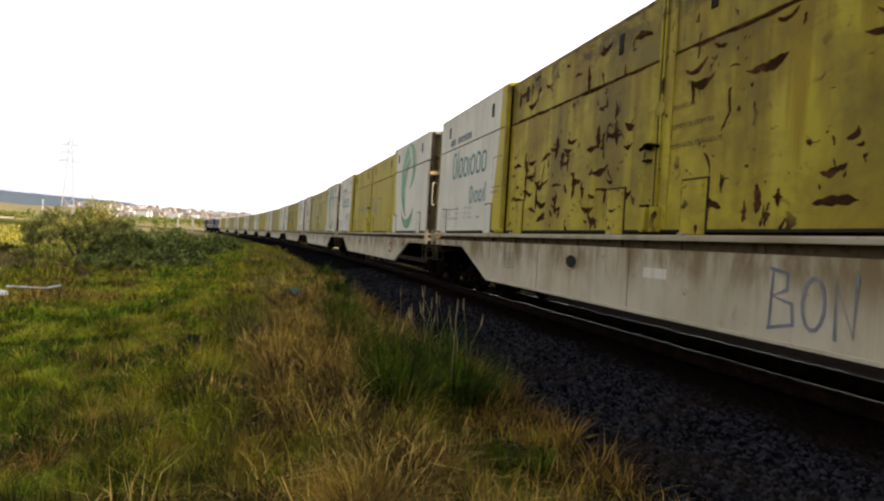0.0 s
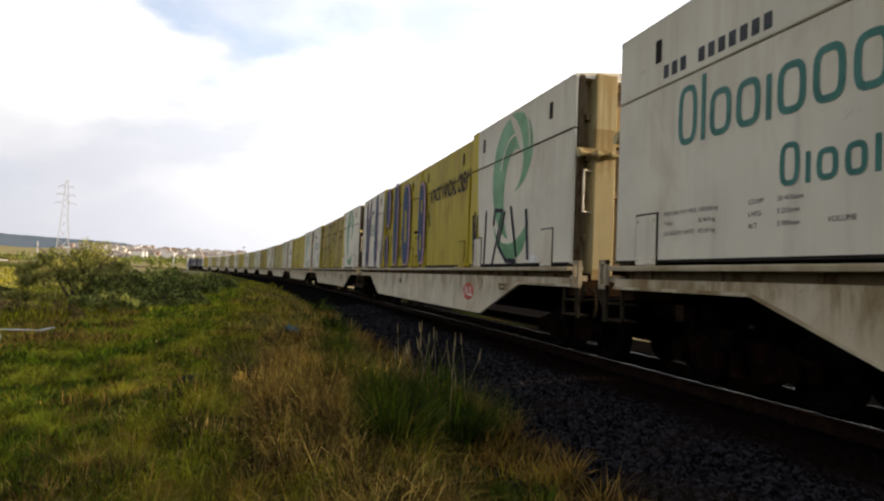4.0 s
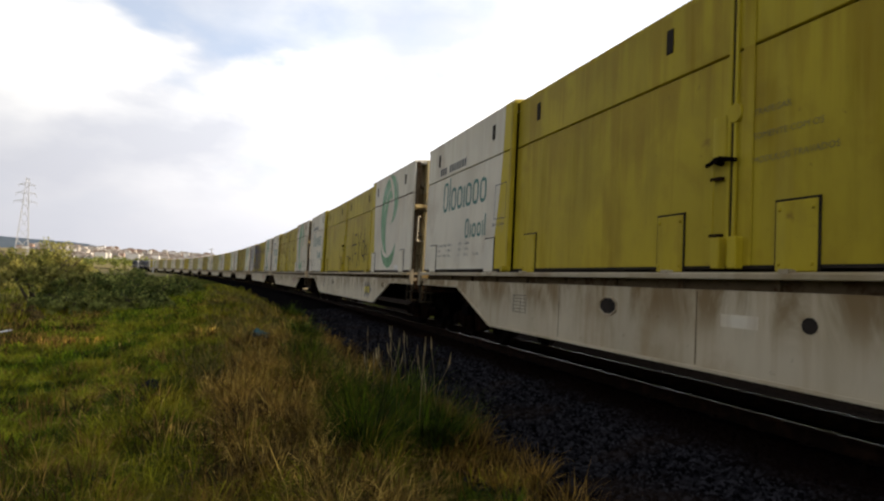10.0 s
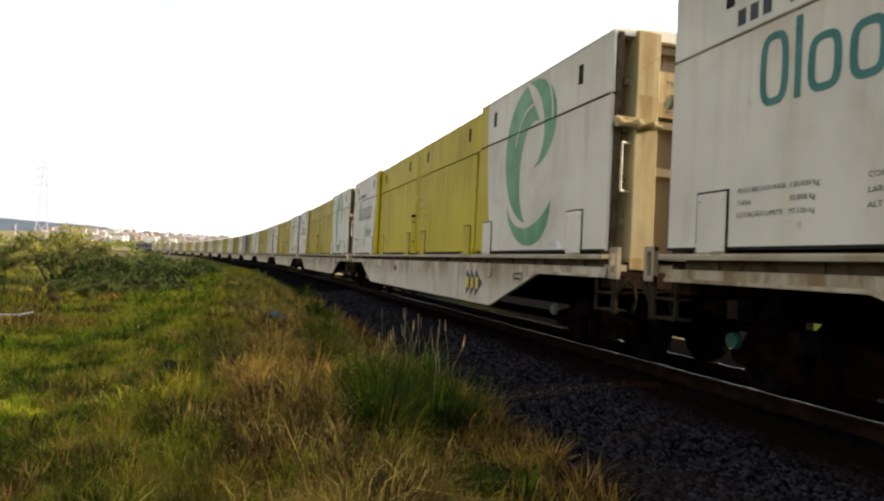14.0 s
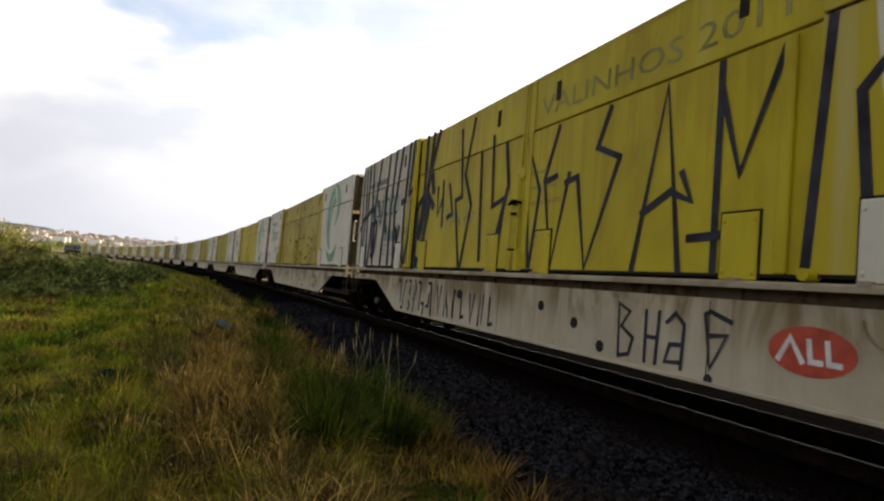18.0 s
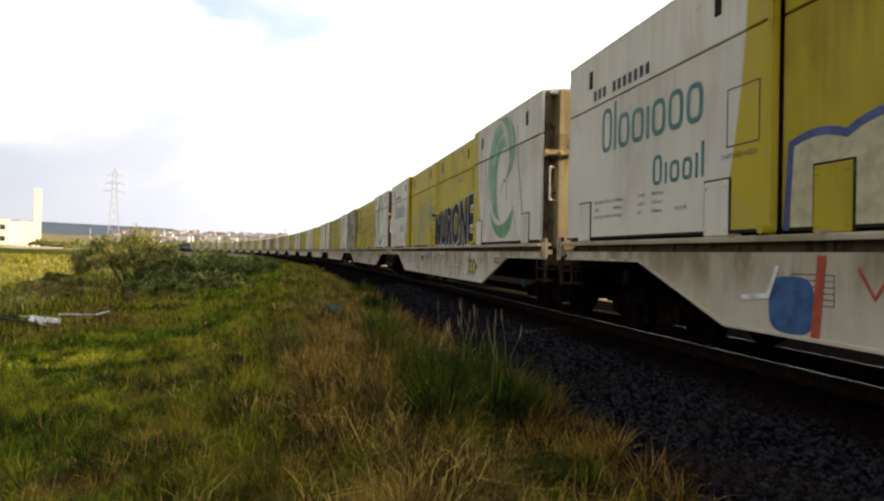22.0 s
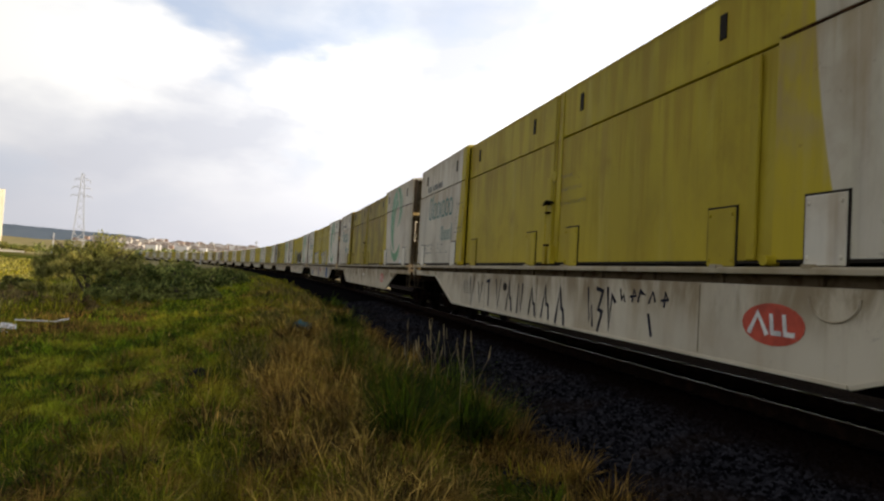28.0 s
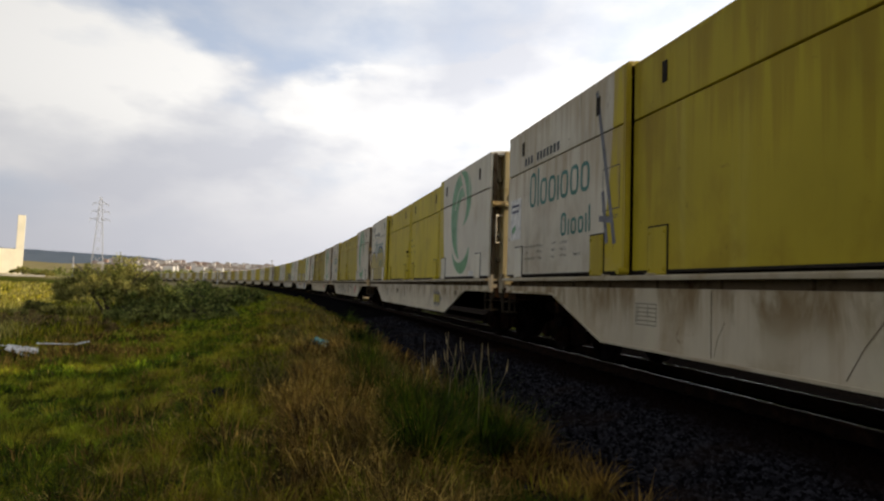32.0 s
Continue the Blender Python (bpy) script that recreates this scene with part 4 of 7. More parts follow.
    for s in (-1, 1):
        ends = [piece("end_wall", wall_paint, draw_end_wall(s), key=("end_wall", s))]
        for k, rib in enumerate(END_RIBS):
            if s < 0 or k < 5:
                ends.append(piece("end_rib", wall_paint if k != 3 else cream_paint, draw_end_rib(s, *rib), key=("end_rib", s, k)))
        ends += [piece("end_column", cream_paint, draw_end_column(s, -1.28, -0.92), key=("end_column", s)), piece("end_column", cream_paint, draw_end_column(s, 0.92, 1.28), key=("end_column_far", s)),
                 piece("corner_post", recess_paint, draw_corner_post(s, -1.50), key=("corner_post", s)), piece("corner_post", rear, draw_corner_post(s, 1.50), key=("corner_post_far", s)),
                 piece("cross_beam", cream_paint, draw_cross_beam(s), key=("cross_beam", s)), piece("grab_handle", grip_paint, draw_grip(s), key=("grab_handle", s)),
                 piece("end_bracket", rail_paint, draw_bracket(s), key=("end_bracket", s)), piece("end_beam", rust_brown, draw_end_beam(s), key=("end_beam", s)),
                 piece("step", step_paint, draw_steps(s), key=("step", s)), piece("step_hanger", step_paint, draw_hanger(s), key=("step_hanger", s)),
                 piece("brake_hose", step_paint, draw_hose(s), key=("brake_hose", s))]
        if s > 0:
            for ob in ends:
                ob.location.y = NOSE
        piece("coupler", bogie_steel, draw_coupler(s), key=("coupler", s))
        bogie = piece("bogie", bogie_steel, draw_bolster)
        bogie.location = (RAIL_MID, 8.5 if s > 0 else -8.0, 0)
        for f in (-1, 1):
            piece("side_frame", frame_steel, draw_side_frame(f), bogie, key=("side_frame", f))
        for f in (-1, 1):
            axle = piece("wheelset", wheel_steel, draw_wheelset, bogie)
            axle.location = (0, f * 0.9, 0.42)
            WHEELS[f].append(axle)
            cap = CAPS.get((n, s, f))
            if cap:
                piece("axle_cap", cap, draw_axle_cap, bogie, "painted axle cap").location = (0, f * 0.9, 0)
    piece("leaf_logo", logo_green, draw_leaf_logo, label="green curved leaf logo")
    piece("leaf_logo_line", rear, draw_leaf_gap)
    piece("panel_seam", bare_steel, draw_panel_seam)
    for y, z, tall, wide, stroke in wordmark_shapes():
        piece("mark_oval" if wide else "mark_bar", logo_teal, mark_shape(tall, wide, stroke), key=("mark_oval" if wide else "mark_bar", round(tall, 3), round(wide, 3), stroke)).location = (0, y, z)
    for i in range(11):
        if i != 3:
            piece("number_bar", mark_black, draw_number_bar).location.y = 8.80 - 0.155 * i
    part("volume_note", letters("VOLUME", 0.068, mark_black), mark_black, w).location = (END_X - 0.004, 6.52, 1.84)
    for i, text in enumerate(RULE):
        ink = mark_stencil if n in (0, 8, 10, 12) else mark_faint
        part("door_note", letters(text, 0.085, ink), ink, w).location = (MID_X - 0.004, -0.24, 2.95 - 0.225 * i)
        note = part("end_note", letters(text, 0.105, mark_black), mark_black, w)
        note.location, note.rotation_euler.z = (-0.70, -9.464, 3.86 - 0.20 * i), radians(90)
    piece("poster_frame", mark_black, draw_poster_frame)
    part("poster_note", letters("CARTAZES AQUI", 0.075, mark_black), mark_black, w).location = (END_X - 0.004, 5.66, 2.33)
    piece("door_edge", two, draw_door_edge)
    piece("pale_plate", mark_white, draw_tail_board)
    for i, texts in enumerate(TABLE):
        for y, text in zip((8.72, 8.12, 7.40, 7.05), texts):
            part("load_table", letters(text, 0.068, mark_black), mark_black, w).location = (END_X - 0.004, y, 2.07 - 0.115 * i)
    if badge in ("red", "brown"):
        piece("oval_badge", mark_red if badge == "red" else mark_brown, draw_oval)
        piece("badge_wedge", mark_white, draw_oval_wedge)
        for y in (-4.92, -5.07):
            piece("badge_bar", mark_white, draw_oval_bar).location.y = y
    elif badge == "arrows":
        piece("arrow_badge", mark_navy, draw_arrows)
        for y in (-4.41, -4.68, -4.94):
            piece("badge_block", mark_yellow, draw_arrow_block).location.y = y
    for k, (name, mat, draw) in enumerate(marks):
        if isinstance(draw, list):
            for i, one_letter in enumerate(draw):
                part(name, shared((name, n, k, i), mat, one_letter), mat, w)
        elif callable(draw):
            mark = part(name, shared((name, n, k), mat, draw), mat, w)
            if name == "peeled_paint":
                tagged(mark, "brown bare patches where paint has peeled", kind="stuff")
        else:
            text, size, place, *bold = draw
            part(name, letters(text, size, mat, *bold), mat, w).location = place
    s = train_s(0, n)
    x, y, h = on_line(s)
    w.matrix_basis = pose(x, y, 0, 0, 0, math.degrees(h))
    WAGONS.append((w, n))
    return w


WHEELS, WAGONS, LOCOS = {-1: [], 1: []}, [], []
CAPS = {(6, 1, 1): cap_green, (5, 1, 1): cap_white, (5, 1, -1): cap_green, (4, -1, 1): cap_white, (4, -1, -1): cap_white, (8, 1, 1): cap_green, (8, 1, -1): cap_green, (8, -1, 1): cap_green,
        (5, -1, 1): cap_white, (7, 1, 1): cap_white, (7, 1, -1): cap_green, (7, -1, 1): cap_green, (9, -1, 1): cap_white}

# ---- ground ----
def from_track(x, y):
    """How far a place lies to the right of the track's middle (left is negative)."""
    x, y = np.asarray(x, float), np.asarray(y, float)
    s = np.arange(-88, 900, 3.0)
    px, py, h = on_line(s)
    out = np.empty(x.shape)
    fx, fy, fo = x.ravel(), y.ravel(), out.ravel()
    for i in range(0, fx.size, 20000):
        a, b = fx[i:i + 20000, None] - px, fy[i:i + 20000, None] - py
        k = (a * a + b * b).argmin(1)
        r = np.arange(len(k))
        fo[i:i + 20000] = a[r, k] * np.cos(h[k]) + b[r, k] * np.sin(h[k])
    return fo.reshape(x.shape)


def bumps(x, y, scale, seed):
    """Smooth random relief between -1 and 1."""
    r = np.random.RandomState(seed)
    z = 0
    for k in range(7):
        a, f = r.uniform(0, 2 * np.pi), r.uniform(0.6, 1.8) / scale
        z = z + np.sin((x * np.cos(a) + y * np.sin(a)) * f * 2 * np.pi + r.uniform(0, 6.28)) * r.uniform(0.5, 1)
    return z / 4.0


PROFILE_L = [-4000, -60, -25, -14, -10, -7.6, -6.4, -5.6, -4.9, -4.2, -3.6, -2.2, -1.5, 1.5, 2.1, 2.5, 3.7, 4.4, 9, 30, 4000]
PROFILE_Z = [-1.25, -1.25, -1.2, -1.02, -0.78, -0.50, -0.37, -0.26, -0.26, -0.36, -0.43, -0.27, -0.19, -0.19, -0.22, -0.06, -0.06, -0.36, -0.30, -0.2, -0.2]


def ground_z(x, y):
    l = from_track(x, y)
    r = np.hypot(x, y)
    z = np.interp(l, PROFILE_L, PROFILE_Z)
    rough = np.clip((np.abs(l) - 3.0) / 1.2, 0, 1)
    z = z + rough * (0.05 * bumps(x, y, 1.6, 3) + 0.10 * bumps(x, y, 6.0, 5) * np.clip((-l - 5) / 6, 0.2, 1))
    away = np.clip((np.abs(l) - 18) / 120, 0, 1)
    rise = np.interp(r, [0, 60, 190, 300, 800, 1200, 2000, 2600, 6000], [0, 0, 6.4, 5.4, 6.5, 13, 46, 46, 40])
    return z + away * rise + away * 0.6 * bumps(x, y, 60, 8)


def soil_material():
    m = Nodes("soil_and_turf", 1.0, 0, 0.0)
    p = m.position()
    big, mid, fine = m.noise(p, 0.35, 4), m.noise(p, 2.2, 5, 0.6), m.noise(p, 22.0, 4, 0.7)
    green = m.mix(mid, (0.030, 0.050, 0.006), (0.085, 0.095, 0.014))
    dry = m.mix(fine, (0.035, 0.024, 0.011), (0.12, 0.085, 0.038))
    colour = m.mix(m.ramp(big, 0.50, 0.66), green, dry)
    far = m.calc("ADD", m.ramp(m.noise(m.position((1, 1, 0.2)), 0.012, 3), 0.42, 0.60), 0.0)
    colour = m.mix(m.calc("MULTIPLY", far, 0.5), colour, (0.17, 0.15, 0.045))
    # beyond the near meadow lie pale brown fields, haze put into their colour
    hazed_field = m.mix(m.noise(m.position((1, 0.3, 1)), 0.05, 4), (0.20, 0.175, 0.075), (0.36, 0.31, 0.17))
    colour = m.mix(m.ramp(m.axis(p, "Y"), 150, 200), colour, hazed_field)
    m.bump(m.calc("ADD", mid, m.calc("MULTIPLY", fine, 0.6)), 0.8, 0.06)
    return m.done(colour)


soil = soil_material()
gx = np.unique(np.r_[-5000, -3600, -2600, -2000, -1500, -1100, -800, -600, -450, np.arange(-340, -40, 12), np.arange(-40, -12, 1.0), np.arange(-12, 4, 0.2), np.arange(4, 14, 0.4),
               np.arange(14, 40, 3), 50, 70, 100, 150, 250, 400, 700, 1200, 2000, 3500, 5000])
gy = np.unique(np.r_[-5000, -3000, -1500, -700, -350, -200, -120, -70, -40, -25, -15, np.arange(-10, 0, 1), np.arange(0, 30, 0.22), np.arange(30, 70, 0.9), np.arange(70, 140, 2.5),
               np.arange(140, 500, 12), 550, 650, 800, 1000, 1200, 1400, 1700, 2000, 2300, 2600, 3000, 3600, 5000])
GX, GY = np.meshgrid(gx, gy, indexing="ij")
GZ = ground_z(GX, GY)
gi = np.arange(GX.size).reshape(GX.shape)
quads = np.stack([gi[:-1, :-1], gi[1:, :-1], gi[1:, 1:], gi[:-1, 1:]], -1).reshape(-1, 4)
ground = new("ground", raw_mesh("ground", np.stack([GX, GY, GZ], -1).reshape(-1, 3), quads, soil, True))
tagged(ground, "uneven grassy bank and field of soil, turf and dry weeds", "ground", kind="structure")

# ---- track ----
def ballast_material():
    m = Nodes("shade_dark_ballast", 1.0, 0, 0.0)
    p = m.position()
    n = m.noise(p, 30.0, 4, 0.6)
    m.bump(n, 1.0, 0.03)
    # near black throughout: shade under the train is in the colour
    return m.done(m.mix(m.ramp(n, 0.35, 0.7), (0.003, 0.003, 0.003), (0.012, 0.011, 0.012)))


def stone_material():
    m = Nodes("crushed_stone", 1.0, 0, 0.0)
    p = m.position()
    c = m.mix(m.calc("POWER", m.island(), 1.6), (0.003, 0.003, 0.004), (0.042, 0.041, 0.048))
    c = m.mix(m.ramp(m.noise(p, 1.1, 3), 0.5, 0.7, 0, 0.45), c, (0.030, 0.020, 0.014))
    # rail-side brown stain, taken near black to hold the train's shade
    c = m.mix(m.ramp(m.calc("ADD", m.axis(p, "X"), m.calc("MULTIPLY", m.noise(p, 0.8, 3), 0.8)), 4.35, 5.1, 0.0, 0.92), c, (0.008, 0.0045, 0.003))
    m.bump(m.noise(p, 60.0, 3), 0.3, 0.01)
    return m.done(c)


bed_m, stone_m = ballast_material(), stone_material()
bs = np.unique(np.r_[np.arange(-60, 60, 1.0), np.arange(60, 520, 6.0)])
# past 4.4 this is an added dark sheet that blackens the ground beyond
bl = np.array([-3.85, -3.5, -2.2, -1.5, -0.8, 0.8, 1.5, 2.1, 2.5, 3.7, 4.4, 11.0, 12.0])
bz = np.interp(bl, PROFILE_L, PROFILE_Z) + np.array([-0.04, 0.012, 0.03, 0.03, 0.03, 0.03, 0.03, 0.03, 0.03, 0.03, 0.05, 0.05, -0.05])
S2, L2 = np.meshgrid(bs, bl, indexing="ij")
hx, hy, _ = on_line(S2, L2)
bi = np.arange(S2.size).reshape(S2.shape)
bq = np.stack([bi[:-1, :-1], bi[:-1, 1:], bi[1:, 1:], bi[1:, :-1]], -1).reshape(-1, 4)
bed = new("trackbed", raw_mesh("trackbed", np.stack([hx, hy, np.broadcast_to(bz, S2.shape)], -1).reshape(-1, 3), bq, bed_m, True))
tagged(bed, "bed of crushed stone under and beyond the track, darkened for shade", "trackbed", kind="structure")

ICO = bmesh.new()
bmesh.ops.create_icosphere(ICO, subdivisions=1, radius=1.0)
ICO_V, ICO_F = np.array([v.co[:] for v in ICO.verts]), np.array([[v.index for v in f.verts] for f in ICO.faces])
ICO.free()


def stones(name, s, l, size, rng, label):
    """Loose angular stones at those places along and across the track."""
    n = len(s)
    x, y, _ = on_line(s, l)
    z = np.interp(l, PROFILE_L, PROFILE_Z) + np.where(l > -3.5, 0.026, 0.0)
    base = ICO_V[None] * rng.uniform(0.62, 1.3, (n, len(ICO_V), 1))
    a = rng.uniform(0, 6.28, n)
    base = base * (size[:, None] * rng.uniform(0.6, 1.25, (n, 3)))[:, None, :]
    c, sn = np.cos(a)[:, None], np.sin(a)[:, None]
    bx, by = base[..., 0] * c - base[..., 1] * sn, base[..., 0] * sn + base[..., 1] * c
    v = np.stack([bx + x[:, None], by + y[:, None], base[..., 2] + (z + size * 0.35)[:, None]], -1).reshape(-1, 3)
    f = (ICO_F[None] + (np.arange(n) * len(ICO_V))[:, None, None]).reshape(-1, 3)
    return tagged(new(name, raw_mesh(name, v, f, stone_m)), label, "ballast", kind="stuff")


rng = np.random.RandomState(11)
n_st = 62000
s_st = np.exp(rng.uniform(np.log(1.6), np.log(28), n_st)) - 0.4
l_st = np.where(rng.rand(n_st) < 0.93, rng.uniform(-3.7, -0.75, n_st), rng.uniform(-4.1, -3.6, n_st))
s_st, l_st = np.r_[s_st, rng.uniform(-14, 1.4, 14000)], np.r_[l_st, rng.uniform(-3.9, -0.9, 14000)]
n_st = len(s_st)
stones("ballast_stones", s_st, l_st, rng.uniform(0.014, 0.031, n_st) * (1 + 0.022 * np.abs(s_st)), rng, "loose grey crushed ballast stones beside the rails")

rail_m = rusty("brown_rail_steel", (0.010, 0.006, 0.004), (0.024, 0.012, 0.007), 0.85, 0.0)
head = Nodes("polished_rail_head", 0.10, 1.0)
head_m = head.done((0.56, 0.55, 0.53))
wood_m = plain_paint("weathered_sleeper_wood", (0.012, 0.009, 0.008), 0.9, 0, 0.35)


def rail_profile(side, name, pts, mat, parent=None):
    s = np.unique(np.r_[np.arange(-60, 80, 2.0), np.arange(80, 520, 5.0)])
    rows = []
    for dx, z in pts:
        x, y, _ = on_line(s, side + dx)
        rows.append(np.stack([x, y, np.full(len(s), z)], -1))
    v = np.stack(rows, 1)
    k = len(pts)
    i = np.arange(len(s) * k).reshape(len(s), k)
    nx = np.roll(i, -1, 1)
    f = np.stack([i[:-1], nx[:-1], nx[1:], i[1:]], -1).reshape(-1, 4)
    ob = new(name, raw_mesh(name, v.reshape(-1, 3), f, mat))
    ob.parent = parent
    return ob


for side in (RAIL_MID - 0.535, RAIL_MID + 0.535):
    rail = rail_profile(side, "rail", [(-0.07, -0.17), (0.07, -0.17), (0.07, -0.15), (0.012, -0.13), (0.012, -0.045), (0.035, -0.03), (0.035, -0.004), (-0.035, -0.004), (-0.035, -0.03), (-0.012, -0.045), (-0.012, -0.13), (-0.07, -0.15)], rail_m)
    tagged(rail, "rust-brown steel rail with a bright worn head", "rail", "rails", "structure")
    rail_profile(side, "rail_head", [(-0.010, -0.006), (0.010, -0.006), (0.007, 0.002), (-0.007, 0.002)], head_m, rail)


def draw_sleeper(bm):
    box(bm, -1.05, 1.05, -0.11, 0.11, -0.33, -0.172)
    soften(bm, 0.015)


def draw_fastening(bm):
    for x in (-0.535, 0.535):
        box(bm, x - 0.15, x + 0.15, -0.09, 0.09, -0.172, -0.158)
        for dx in (-0.1, 0.1):
            rod(bm, (x + dx, 0.0, -0.16), (x + dx, 0.0, -0.125), 0.025, 0.02, 6)


for i in range(90):
    x, y, h = on_line(-4 + 0.62 * i, RAIL_MID)
    sl = part("sleeper", shared("sleeper", wood_m, draw_sleeper), wood_m)
    sl.matrix_basis = pose(x, y, 0, 0, 0, math.degrees(h) + (i * 37 % 7 - 3) * 0.2)
    tagged(sl, "weathered timber sleeper bedded in ballast", "sleeper", "sleepers under the rails", "structure")
    part("rail_fastening", shared("rail_fastening", rail_m, draw_fastening), rail_m, sl)

# ---- the train ----
S, E, M = SILL_X, END_X, MID_X


def lozenge(x, c, wide, z0, z1, lean=0.0, grow=0.0):
    """One fat rounded upright stroke of a mural."""
    def draw(bm):
        pts = []
        for k in range(24):
            t = 2 * math.pi * k / 24
            q = abs(math.cos(t)) ** 0.6 * math.copysign(1, math.cos(t)), abs(math.sin(t)) ** 0.6 * math.copysign(1, math.sin(t))
            pts.append((c + q[0] * (wide / 2 + grow) + lean * q[1], (z0 + z1) / 2 + q[1] * ((z1 - z0) / 2 + grow)))
        flat(bm, pts, x)
    return draw


def lines(x, width, *strokes):
    def one(i, st):
        return lambda bm: ribbon(bm, st, width, x - 0.004 - 0.001 * i)
    return [one(i, st) for i, st in enumerate(strokes)]


def tall_letters(x, *rows):
    """Blue mural strokes: a black rim, a pink or pale edge and a slate-blue body each."""
    rim, edge, body = [], [], []
    for c, wide, z0, z1, lean in rows:
        rim.append(lozenge(x - 0.004, c, wide, z0, z1, lean, 0.055))
        edge.append(lozenge(x - 0.007, c, wide, z0, z1, lean, 0.032))
        body.append(lozenge(x - 0.010, c + 0.06, wide * 0.84, z0 + 0.02, z1 - 0.03, lean))
    return [("mural_rim", spray_black, rim), ("mural_edge", spray_pink, edge), ("mural_stroke", spray_slate, body)]


def bubble(x, y0, y1, z0, tops, swell=0.10):
    """The filled outline of a bubble tag: humps from y0 to y1 over a straight foot."""
    def pts():
        out, step = [], (y1 - y0) / len(tops)
        for i, t in enumerate(tops):
            for k in range(7):
                out.append((y0 + step * (i + (k + 0.5) / 7), z0 + t * (1 - swell + swell * math.sin(math.pi * (k + 0.5) / 7))))
        return out
    def fill(bm):
        p = pts()
        for a, b in zip(p, p[1:]):
            flat(bm, [(a[0], z0), a, b, (b[0], z0)], x - 0.004)
    def rim(bm):
        p = pts()
        ribbon(bm, [(y0, z0), *p, (y1, z0)], 0.075, x - 0.007)
    return fill, rim


ARCHES = ((8.74, 0.92, 0.54), (6.70, 1.12, 0.72))   # middle, half width and rise


def arch_fill(mid, half, rise):
    return lambda bm: flat(bm, [(mid + half, 1.56), *ring(mid, 2.42, half, rise, 0, 180, 16), (mid - half, 1.56)], E - 0.0035)


def arch_rim(mid, half, rise):
    return lambda bm: ribbon(bm, ring(mid, 2.42, half, rise, 0, 180, 16), 0.055, E - 0.008)


def sheet_poster(bm):
    box(bm, E - 0.008, E - 0.003, 8.96, 9.56, 2.28, 3.12)


